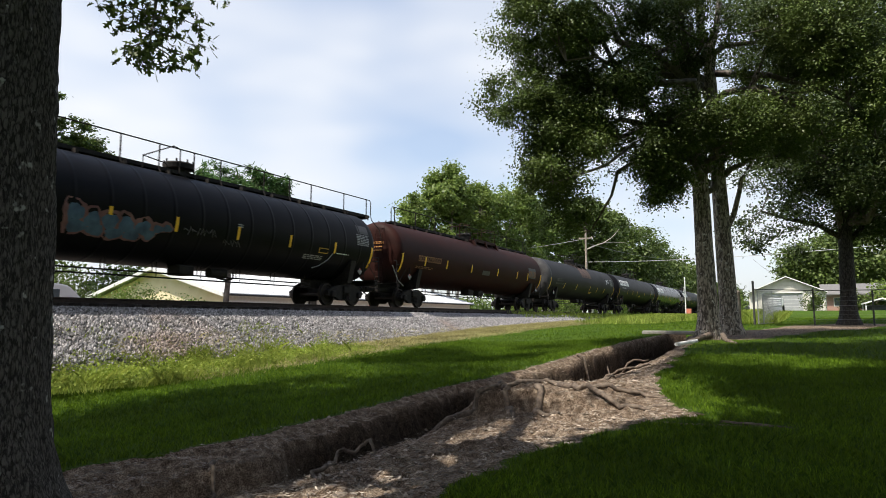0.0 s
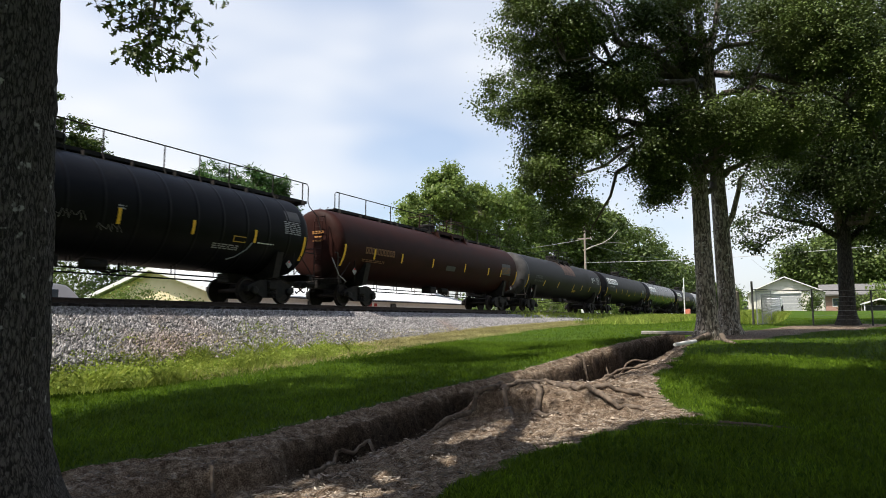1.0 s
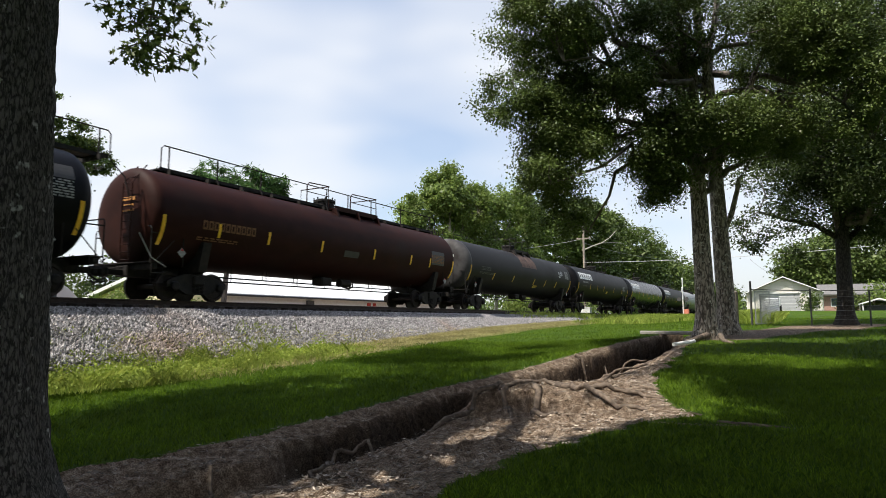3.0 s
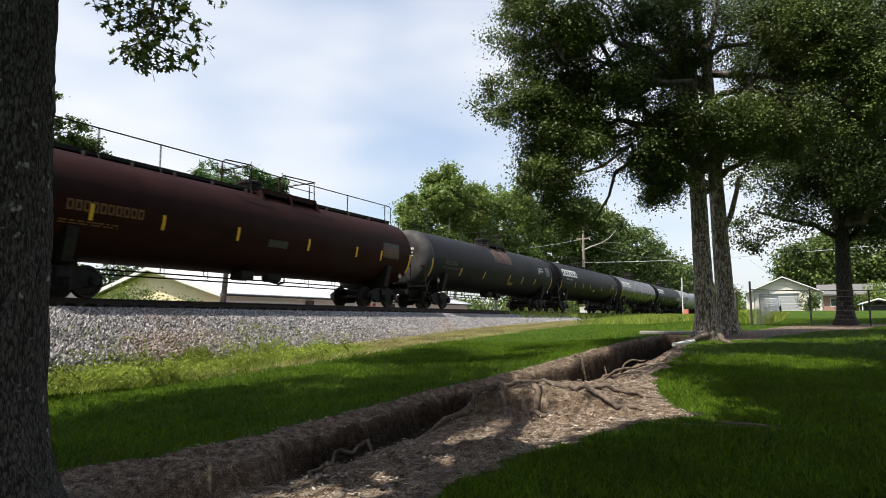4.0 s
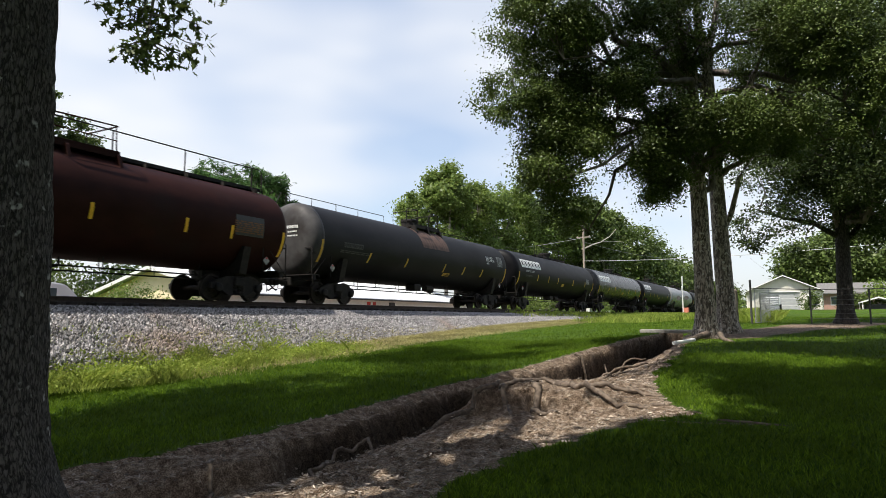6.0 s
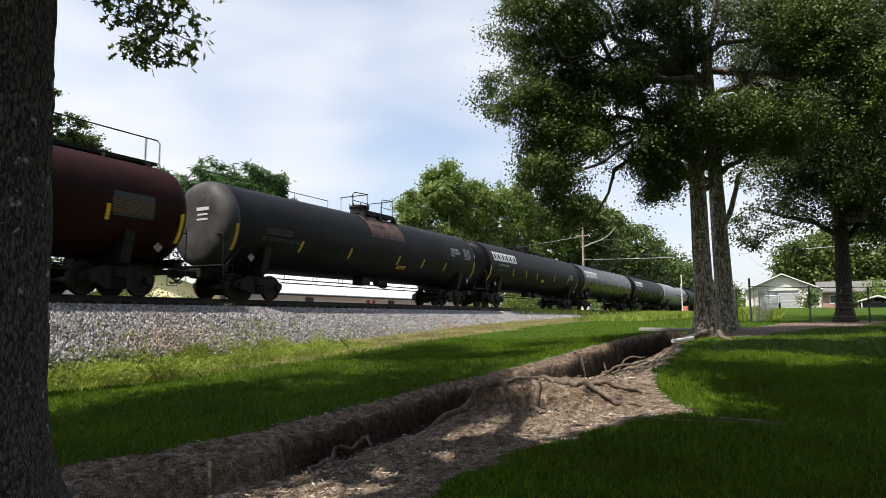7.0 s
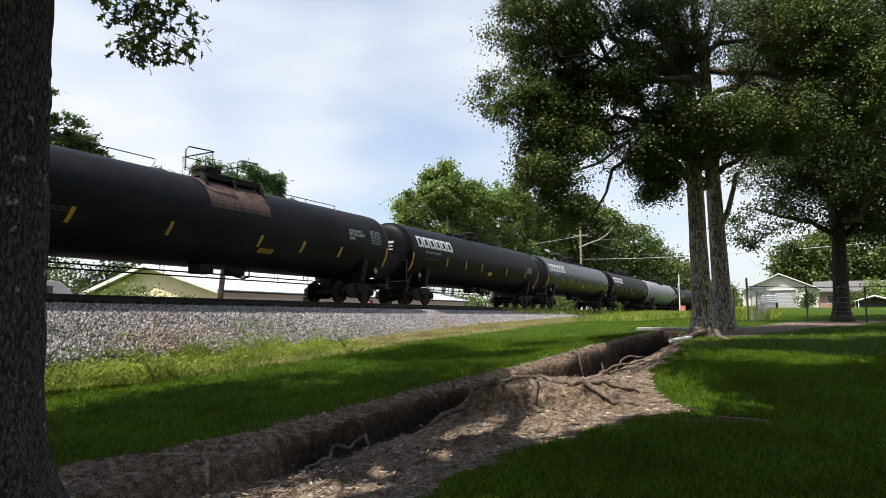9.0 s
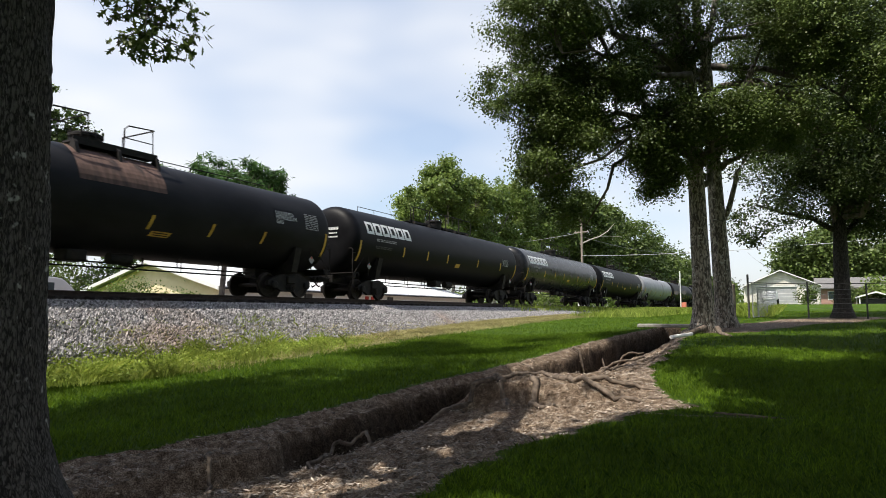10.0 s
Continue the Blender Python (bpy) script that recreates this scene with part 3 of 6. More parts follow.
def decal(bm, y0, y1, d0, d1, lift=0.006, slant=0.0, n=4):
    """A curved patch of paint or tape with a thin edge."""
    rows = []
    for i in range(n + 1):
        d = d0 + (d1 - d0) * i / n
        s = slant * i / n
        rows.append([bm.verts.new(on_tank(y + s, d, q)) for y, q in ((y0, -0.003), (y0, lift), (y1, lift), (y1, -0.003))])
    for a, b in zip(rows, rows[1:]):
        for k in range(3):
            bm.faces.new((a[k], a[k + 1], b[k + 1], b[k]))
    return bm


def round_decal(bm, y, deg, ry, rz, lift, n=20):
    """A rounded patch of sprayed paint on the shell, uneven at its edge."""
    mid = bm.verts.new(on_tank(y, deg, lift))
    ring = []
    for k in range(n):
        a = 2 * math.pi * k / n
        w = 1 + 0.12 * math.sin(3 * a + y * 5) + 0.06 * math.sin(7 * a + deg)
        ring.append(bm.verts.new(on_tank(y + ry * w * math.cos(a), deg + math.degrees(rz * w * math.sin(a) / TANK_R), lift)))
    for k in range(n):
        bm.faces.new((mid, ring[k], ring[(k + 1) % n]))


def wrapped_text(words, height, y0, deg, lift=0.008):
    """Letters of the built-in font laid on the shell, reading away along the car."""
    cu = bpy.data.curves.new("words", "FONT")
    cu.body, cu.size, cu.space_line = words, height * 1.35, 0.85
    ob = new("words", cu)
    me = bpy.data.meshes.new_from_object(ob.evaluated_get(bpy.context.evaluated_depsgraph_get()))
    bm = B()
    bm.from_mesh(me)
    bpy.data.objects.remove(ob)
    bpy.data.meshes.remove(me)
    bpy.data.curves.remove(cu)
    for v in bm.verts:
        v.co = on_tank(y0 + v.co.x, deg + math.degrees(v.co.y / TANK_R), lift)
    return bm


def block_marks(bm, y0, deg, count, height, gap=0.25, narrow=0.62, hollow=True):
    """A row of square block shapes in place of lettering."""
    w, h = height * narrow, math.degrees(height / TANK_R)
    t, th = w * 0.27, h * 0.22
    for i in range(count):
        y = y0 + i * w * (1 + gap)
        if hollow:
            decal(bm, y, y + t, deg, deg + h, n=3)
            decal(bm, y + w - t, y + w, deg, deg + h, n=3)
            decal(bm, y + t, y + w - t, deg + h - th, deg + h, n=1)
            decal(bm, y + t, y + w - t, deg, deg + th, n=1)
        else:
            decal(bm, y, y + w, deg, deg + h, n=2)
    return bm


def tank_shell(half, head, seams=()):
    prof = []
    arc = [math.pi / 2 * (i / 14) ** 1.6 for i in range(15)]
    for a in arc:
        prof.append((-half - head * math.cos(a), max(0.02, TANK_R * math.sin(a) ** 0.36)))
    prof.append((-half + 0.05, TANK_R))
    for y in sorted(seams):
        prof += [(y - 0.09, TANK_R), (y - 0.05, TANK_R), (y - 0.035, TANK_R + 0.006), (y + 0.035, TANK_R + 0.006), (y + 0.05, TANK_R), (y + 0.09, TANK_R)]
    prof.append((half - 0.05, TANK_R))
    for a in arc[::-1]:
        prof.append((half + head * math.cos(a), max(0.02, TANK_R * math.sin(a) ** 0.36)))
    return turned(B(), prof, "Y", 64, Matrix.Translation((0, 0, TANK_Z)))


def wheel_pair():
    bm = B()
    for s in (-1, 1):
        prof = [(s * 0.69, 0.20), (s * 0.69, 0.485), (s * 0.72, 0.485), (s * 0.73, 0.46), (s * 0.82, 0.452), (s * 0.82, 0.38), (s * 0.77, 0.36), (s * 0.76, 0.17), (s * 0.80, 0.13), (s * 0.80, 0.02)]
        turned(bm, prof, "X", 28)
        for k in range(3):
            a = 2 * math.pi * k / 3
            box(bm, s * 1.10, s * 1.14, 0.06 * math.cos(a) - .02, 0.06 * math.cos(a) + .02, 0.06 * math.sin(a) - .02, 0.06 * math.sin(a) + .02)
    turned(bm, [(-1.1, 0.085), (1.1, 0.085)], "X", 12)
    return mesh_of("wheelset", bm, M_WHEEL)


def side_frame():
    """Cast three-piece truck: two side frames, bolster, spring nests."""
    bm = B()
    for s in (-1, 1):
        x0, x1 = s * 0.93, s * 1.10
        outer = [(-1.16, 0.42), (-1.16, 0.60), (-0.95, 0.70), (-0.45, 0.86), (0.45, 0.86), (0.95, 0.70), (1.16, 0.60), (1.16, 0.42), (0.80, 0.40), (0.42, 0.20), (-0.42, 0.20), (-0.80, 0.40)]
        rings = [[bm.verts.new((x, y, z)) for y, z in outer] for x in (x0, x1)]
        k = len(outer)
        for i in range(k):
            bm.faces.new((rings[0][i], rings[0][(i + 1) % k], rings[1][(i + 1) % k], rings[1][i]))
        bm.faces.new(rings[0])
        bm.faces.new(rings[1][::-1])
        for y in (-0.89, 0.89):
            turned(bm, [(s * 1.08, 0.15), (s * 1.19, 0.15), (s * 1.22, 0.10), (s * 1.22, 0.02)], "X", 14, Matrix.Translation((0, y, 0.457)))
    box(bm, -1.2, 1.2, -0.22, 0.22, 0.50, 0.82, 0.04)
    bmesh.ops.recalc_face_normals(bm, faces=bm.faces[:])
    return mesh_of("side_frame", bm, M_STEEL)


def spring_nest():
    bm = B()
    for s in (-1, 1):
        for y in (-0.16, 0.0, 0.16):
            tube(bm, [(s * 1.12 + 0.055 * math.cos(a), y + 0.055 * math.sin(a), 0.24 + 0.24 * a / 31.0) for a in np.arange(0, 31.0, 1.05)], 0.014, 4)
    return mesh_of("spring_nest", bm, M_STEEL)


ME_WHEELS, ME_FRAME, ME_SPRING = wheel_pair(), side_frame(), spring_nest()
WHEELS = []
CARS = []


def coupler_mesh(out):
    bm = B()
    box(bm, -0.09, 0.09, -0.05, 0.62 , 0.76, 0.94, 0.02)
    box(bm, -0.20, 0.16, 0.55, 0.84, 0.70, 1.00, 0.06)
    box(bm, 0.06, 0.22, 0.70, 0.90, 0.74, 0.96, 0.04)
    tube(bm, [(0.32, 0.1, 0.9), (0.33, 0.45, 0.62), (0.25, 0.75, 0.50), (0.12, 0.95, 0.55)], 0.03, 6)
    tube(bm, [(-0.1, 0.05, 1.02), (0.5, 0.12, 1.0), (1.2, 0.12, 0.95), (1.28, 0.12, 0.80)], 0.016, 5)
    if out < 0:
        bmesh.ops.rotate(bm, verts=bm.verts, matrix=Matrix.Rotation(math.pi, 3, "Z"))
    return bm


def placard(bm, x, y, z, size=0.15):
    """A diamond hazard plate on a bracket, facing out to the side."""
    box(bm, -0.006, 0.006, -size, size, -size, size, 0, pose(x, y, z, 45, 0, 0) @ Matrix.Diagonal((1, 0.75, 0.75, 1)))
    return bm


def base_car(spec):
    """Shell, sills, trucks, couplers, steps and brake gear that all tank cars have."""
    L, half, head = spec["length"], spec["half"], spec["head"]
    car = thing("tank_car", spec["label"], "tank car", group="tank cars of the train")
    shell = part("tank", tank_shell(half, head, spec.get("seams", ())), spec["paint"], car, spec.get("tank_label", ""), smooth=True)
    for end in (-1, 1):
        y_in, y_out = end * (half - 2.6), end * (L / 2 - 0.75)
        bm = B()
        box(bm, -0.30, 0.30, min(y_in, y_out), max(y_in, y_out), 0.72, 1.08, 0.03)
        box(bm, -1.40, 1.40, y_out - end * 0.18 - 0.09, y_out - end * 0.18 + 0.09, 0.92, 1.12, 0.02)
        part("stub_sill", bm, M_STEEL, car)
        bm = B()
        yb = end * (L / 2 - 2.75)
        for s in (-1, 1):
            pts = [(s * 0.3, 0.80), (s * 1.30, 0.95), (s * 1.52, 1.90), (s * 1.36, 1.92), (s * 1.05, 1.42), (s * 0.55, 1.12), (s * 0.3, 1.08)]
            rings = [[bm.verts.new((x, yb + d, z)) for x, z in pts] for d in (-0.16, 0.16)]
            for i in range(len(pts)):
                j = (i + 1) % len(pts)
                bm.faces.new((rings[0][i], rings[0][j], rings[1][j], rings[1][i]))
            bm.faces.new(rings[0])
            bm.faces.new(rings[1][::-1])
        bmesh.ops.recalc_face_normals(bm, faces=bm.faces[:])
        part("body_bolster", bm, M_STEEL, car)
        part("coupler", coupler_mesh(end), M_STEEL, car).matrix_basis = pose(0, end * (L / 2 - 0.80), 0)
        truck = new("truck", ME_FRAME)
        truck.parent, truck.matrix_basis = car, pose(0, yb, 0)
        spring = new("spring_nest", ME_SPRING)
        spring.parent = truck
        spring["kind"] = "stuff"
        for d in (-0.89, 0.89):
            wh = new("wheelset", ME_WHEELS)
            wh.parent = truck
            WHEELS.append((wh, d))
        # end platform, grab irons, corner steps
        bm = B()
        ye = end * (L / 2 - 0.95)
        box(bm, -1.42, 1.42, ye - 0.22, ye + 0.22, 1.12, 1.16)
        part("end_platform", bm, M_STEEL, car)
        bm = B()
        for s in (-1, 1):
            x = s * 1.40
            tube(bm, [(x, ye + end * 0.2, 1.15), (x, ye + end * 0.2, 2.15), (x * 0.96, ye + end * 0.2, 2.22), (0.0, ye + end * 0.2, 2.24)], 0.022, 5)
            tube(bm, [(x, ye - end * 0.95, 1.05), (x, ye - end * 0.95, 1.95), (x * 0.97, ye - end * 0.85, 2.02), (x, ye + end * 0.2, 2.02)], 0.022, 5)
            tube(bm, [(x, ye + end * 0.2, 1.0), (x, ye - end * 0.6, 1.85)], 0.018, 5)
        part("end_handrail", bm, M_STEEL, car)
        for s in (-1, 1):
            bm = B()
            x = s * 1.44
            tube(bm, [(x, ye - 0.2, 1.12), (x, ye - 0.2, 0.50), (x, ye + 0.2, 0.50), (x, ye + 0.2, 1.12)], 0.02, 5)
            tube(bm, [(x, ye - 0.2, 0.80), (x, ye + 0.2, 0.80)], 0.02, 5)
            part("sill_step", bm, M_STEEL, car)
        plate = part("hazard_placard", placard(B(), 1.46, end * (half - 0.75), 1.48), M_WHITEDIM, car, "diamond hazard placard, white with red point")
        bm = B()
        tri = [bm.verts.new((1.475, end * (half - 0.75) + a, 1.48 + b)) for a, b in ((-0.07, 0.06), (0.07, 0.06), (0.0, 0.14))]
        bm.faces.new(tri)
        part("red_point", bm, M_RED, plate)
        bm = B()
        decal(bm, end * half - 0.06, end * half + 0.06, -38, -2, 0.008, 0.0, 6)
        part("end_stripe", bm, spec.get("tape", M_YELLOW), car, "curved yellow reflective stripe")
    # brake rigging and long rods below the tank
    bm = B()
    for x, z in ((0.55, 0.86), (0.75, 0.70)):
        tube(bm, [(x, -half + 3.0, z), (x, half - 3.0, z)], 0.025, 5)
    for y in np.arange(-half + 3.4, half - 3.0, 1.7):
        tube(bm, [(0.55, y, 1.15), (0.55, y, 0.84)], 0.02, 4)
        tube(bm, [(0.75, y, 1.2), (0.75, y, 0.68)], 0.016, 4)
    part("brake_rigging", bm, M_STEEL, car)["kind"] = "stuff"
    bm = B()
    box(bm, 0.35, 0.95, -1.1, -0.45, 0.82, 1.16, 0.05)
    part("brake_reservoir", bm, M_STEEL, car)
    bm = B()
    turned(bm, [(0.3, 0.17), (1.0, 0.17)], "Y", 14, Matrix.Translation((0.7, 0, 0.98)))
    part("brake_valve", bm, M_STEEL, car)
    bm = B()
    tube(bm, [(0.45, 0.9, 1.12), (0.45, 0.9, 0.84), (0.45, 1.3, 0.78), (0.45, 1.6, 0.86), (0.45, 1.6, 1.1)], 0.04, 6)
    part("bottom_outlet", bm, M_STEEL, car)
    # reflective bars along the side
    for y in spec["bars"]:
        part("reflective_bar", decal(B(), y - 0.055, y + 0.055, -20 - spec.get("drop", 0), -3 - spec.get("drop", 0), 0.008, spec.get("lean", 0.0), 4), spec.get("tape", M_YELLOW), car, "yellow reflective bar")
    return car


def ladder(car, x, y, lean, z0, z1, paint):
    """Side ladder at a tank end, its rungs across the car's width."""
    bm = B()
    for s in (-0.22, 0.22):
        tube(bm, [(x + s, y, z0), (x + s, y, z1 - 0.7), (x * 0.55 + s, y + lean, z1)], 0.022, 5)
    for i in range(11):
        k = i / 10
        z = z0 + (z1 - 0.7 - z0) * k
        tube(bm, [(x - 0.22, y, z), (x + 0.22, y, z)], 0.014, 4)
    for q in (0.35, 0.75):
        xx, yy = x + (x * 0.55 - x) * q, y + lean * q
        tube(bm, [(xx - 0.22, yy, z1 - 0.7 + 0.7 * q), (xx + 0.22, yy, z1 - 0.7 + 0.7 * q)], 0.014, 4)
    part("ladder", bm, paint, car)


def top_walk(car, y0, y1, posts, paint, rail_x=0.42):
    """Full-length running board with one guard rail and raked posts."""
    z = TANK_Z + TANK_R
    bm = B()
    box(bm, -0.36, 0.36, y0, y1, z + 0.06, z + 0.10)
    for s in (-0.36, 0.34):
        box(bm, s, s + 0.02, y0, y1, z + 0.02, z + 0.14)
    for y in np.arange(y0 + 0.3, y1, 1.55):
        box(bm, -0.55, 0.55, y - 0.03, y + 0.03, z - 0.09, z + 0.06)
    part("running_board", bm, paint, car, "dark steel running board")
    top = z + 0.86
    bm = B()
    tube(bm, [(rail_x, y0, z + 0.08), (rail_x, y0, top - 0.1), (rail_x, y0 + 0.1, top), (rail_x, y1 - 0.1, top), (rail_x, y1, top - 0.1), (rail_x, y1, z + 0.08)], 0.022, 6)
    tube(bm, [(rail_x, y1, z + 0.10), (rail_x + 0.02, y1 + 0.08, z - 0.1), (rail_x + 0.25, y1 + 0.35, z - 0.5), (rail_x + 0.35, y1 + 0.48, z - 1.15)], 0.022, 6)
    part("guard_rail", bm, paint, car)
    for y in posts:
        bm = B()
        tube(bm, [(rail_x + 0.12, y, z - 0.14), (rail_x, y, z + 0.12), (rail_x, y, top)], 0.026, 5)
        part("rail_post", bm, paint, car)


def fittings(car, y, kind, paint):
    """The manway dome or valve housing with its platform."""
    z = TANK_Z + TANK_R
    bm = B()
    if kind == "wide":
        turned(bm, [(z - 0.15, 0.36), (z + 0.22, 0.36), (z + 0.26, 0.50), (z + 0.42, 0.52), (z + 0.47, 0.46), (z + 0.50, 0.10)], "Z", 24, Matrix.Translation((0, y, 0)))
    else:
        turned(bm, [(z - 0.15, 0.44), (z + 0.34, 0.44), (z + 0.36, 0.48), (z + 0.44, 0.48), (z + 0.50, 0.36), (z + 0.53, 0.06)], "Z", 24, Matrix.Translation((0, y, 0)))
    part("valve_dome", bm, paint, car, "round valve housing on top of the tank")
    bm = B()
    for a in range(8):
        c, s = math.cos(a * math.pi / 4), math.sin(a * math.pi / 4)
        turned(bm, [(z + 0.30, 0.03), (z + 0.56, 0.03)], "Z", 6, Matrix.Translation((0.46 * c, y + 0.46 * s, 0)))
    part("dome_bolts", bm, paint, car)["kind"] = "stuff"


def platform(car, y0, y1, rails, paint):
    """Short work platform beside the dome, on raked brackets down the shell."""
    z = TANK_Z + TANK_R
    bm = B()
    for s in (-1, 1):
        box(bm, s * 0.55 - 0.24, s * 0.55 + 0.24, y0, y1, z - 0.02, z + 0.04)
        box(bm, s * 0.80 - 0.02, s * 0.80 + 0.02, y0, y1, z - 0.06, z + 0.14)
    part("work_platform", bm, paint, car)
    for y in np.linspace(y0 + 0.05, y1 - 0.05, 3):
        for s in (-1, 1):
            bm = B()
            a, c = (s * 0.80, z + 0.08), (s * 1.06, z - 0.46)
            ring = [[bm.verts.new((x, y + d, zz)) for x, zz in (a, (s * 0.62, z - 0.1), (s * 0.92, z - 0.34), c, (s * 0.90, z - 0.02))] for d in (-0.05, 0.05)]
            for i in range(5):
                bm.faces.new((ring[0][i], ring[0][(i + 1) % 5], ring[1][(i + 1) % 5], ring[1][i]))
            bm.faces.new(ring[0])
            bm.faces.new(ring[1][::-1])
            bmesh.ops.recalc_face_normals(bm, faces=bm.faces[:])
            part("platform_bracket", bm, paint, car)
    for a, b in rails:
        bm = B()
        x = 0.80
        tube(bm, [(x, a, z), (x, a, z + 0.72), (x, a + 0.12, z + 0.84), (x, b - 0.05, z + 0.90), (x, b, z)], 0.025, 6)
        tube(bm, [(x, a, z + 0.45), (x, b, z + 0.45)], 0.018, 5)
        tube(bm, [(x, b, z + 0.9), (-x, b, z + 0.9), (-x, b, z)], 0.025, 6)
        part("platform_rail", bm, paint, car)


def far_rail(car, y0, y1, height=0.5):
    """A low safety rail along the top, on the side away from the lawn."""
    z = TANK_Z + TANK_R - 0.25
    bm = B()
    tube(bm, [(-0.5, y0, z), (-0.5, y0, z + height + 0.25), (-0.5, y1, z + height + 0.25), (-0.5, y1, z)], 0.018, 5)
    for y in np.arange(y0 + 1.4, y1 - 0.5, 1.7):
        tube(bm, [(-0.5, y, z - 0.05), (-0.5, y, z + height + 0.25)], 0.016, 4)
    part("safety_rail", bm, M_STEEL, car)


def info_panel(car, y, deg, rows, width, mat, name="stencilled_data"):
    """Small stencilled data as plain bars."""
    rng = random.Random(int(y * 100))
    bm = B()
    for i in range(rows):
        d = deg - i * 2.7
        x = y
        while x < y + width:
            w = rng.uniform(0.08, 0.30)
            decal(bm, x, min(y + width, x + w), d, d + 1.6, 0.007, n=1)
            x += w + rng.uniform(0.03, 0.09)
    part(name, bm, mat, car)["kind"] = "stuff"


def head_marks(car, end, half, head, mat, y_off=0.0):
    """Reporting marks on the tank end, as plain bars."""
    bm = B()
    for i, (w, h, n) in enumerate(((0.62, 0.12, 7), (0.50, 0.06, 5), (0.56, 0.06, 6))):
        z = TANK_Z + 0.42 - i * 0.17
        for k in range(n):
            x = 0.38 - w / 2 + w * k / n
            ww = w / n * 0.72
            rr = math.hypot(x, z - TANK_Z) / TANK_R
            yy = end * (half + head * math.sqrt(max(0, 1 - min(1.0, rr) ** 5.55)) + 0.015)
            box(bm, x, x + ww, yy - 0.006, yy + 0.006, z, z + h)
    part("end_marks", bm, mat, car)["kind"] = "stuff"


def car_black(y):
    spec = dict(length=20.1, half=8.55, head=0.48, paint=M_BLACK, label="black tank car with graffiti and a full-length top walkway", bars=[-3.85, -1.66, 0.82, 3.37, 6.01], seams=[-7 + 1.05 * i for i in range(15)])
    car = base_car(spec)
    top_walk(car, -9.3, 9.95, [-7.6, -6.2, -2.95, -1.6, -0.25, 0.9, 3.0, 4.4, 5.7, 7.9, 9.6], M_STEEL)
    fittings(car, -0.55, "wide", M_STEEL)
    bm = B()
    z = TANK_Z + TANK_R
    tube(bm, [(0.6, -2.3, z - 0.1), (0.6, -2.3, z + 0.30), (0.6, -1.2, z + 0.86), (0.6, -0.95, z + 0.8), (0.6, -0.95, z)], 0.022, 6)
    tube(bm, [(0.6, -2.3, z + 0.3), (0.6, -1.5, z + 0.22), (0.6, -1.35, z + 0.0)], 0.02, 5)
    part("gate_rail", bm, M_STEEL, car)
    # spray-painted rounded letters without a reading: pink outline, blue fill
    blobs = ((-4.85, -14, 0.34, 0.42), (-4.75, -27, 0.40, 0.30), (-4.35, -19, 0.34, 0.36), (-4.2, -29, 0.36, 0.26), (-3.85, -18, 0.36, 0.34), (-3.65, -30, 0.40, 0.26), (-3.35, -19, 0.34, 0.36), (-3.1, -29, 0.36, 0.28), (-2.8, -20, 0.36, 0.32), (-2.55, -27, 0.26, 0.24), (-2.3, -19, 0.26, 0.18), (-2.0, -17, 0.24, 0.17))
    for i, (q, d, ry, rz) in enumerate(blobs):
        bm = B()
        round_decal(bm, q, d, ry, rz, 0.004 + 0.0004 * i)
        letter = part("spray_paint_letter", bm, M_GPINK, car, "faded pink and blue spray-painted bubble letter")
        bm = B()
        round_decal(bm, q + 0.03, d - 1.0, ry * 0.68, rz * 0.66, 0.011 + 0.0004 * i)
        part("spray_paint_fill", bm, M_GBLUE, letter)
    rng = random.Random(4)
    bm = B()
    for y0, deg, n in ((-1.35, -16, 8), (0.25, -24, 5)):
        for i in range(n):
            q = y0 + i * 0.16 + rng.uniform(-.03, .03)
            tube(bm, [on_tank(q, deg - rng.uniform(0, 6), 0.006), on_tank(q + rng.uniform(-.1, .1), deg + rng.uniform(1, 5), 0.006), on_tank(q + 0.15, deg - rng.uniform(0, 5), 0.006)], 0.011, 4)
    part("spray_scrawl", bm, M_CHALK, car)["kind"] = "stuff"
    info_panel(car, 0.75, -1, 2, 0.25, M_WHITEDIM)
    info_panel(car, 4.25, -28, 3, 1.1, M_WHITEDIM)
    info_panel(car, 6.15, -20, 1, 0.8, M_WHITE)
    part("repaint_patch", decal(B(), 7.6, 8.35, 34, 18, 0.004, n=4), M_PATCH, car, "dull grey repainted patch")
    info_panel(car, 7.45, 15, 7, 0.85, M_WHITEDIM)
    bm = B()
    for a, b, c, d in ((5.05, 5.6, -22, -20.8), (5.05, 5.6, -15.2, -14), (5.05, 5.09, -22, -14), (5.56, 5.6, -22, -14)):
        decal(bm, a, b, c, d, 0.007, n=1)
    part("stencil_box", bm, M_YELLOWDIM, car)
    bm = B()
    tube(bm, [on_tank(5.9, -20, .03), on_tank(5.72, -30, .04), on_tank(5.4, -42, .03), on_tank(5.1, -48, .03)], 0.022, 5)
    part("grab_hose", bm, M_WHITEDIM, car)
    return car, y


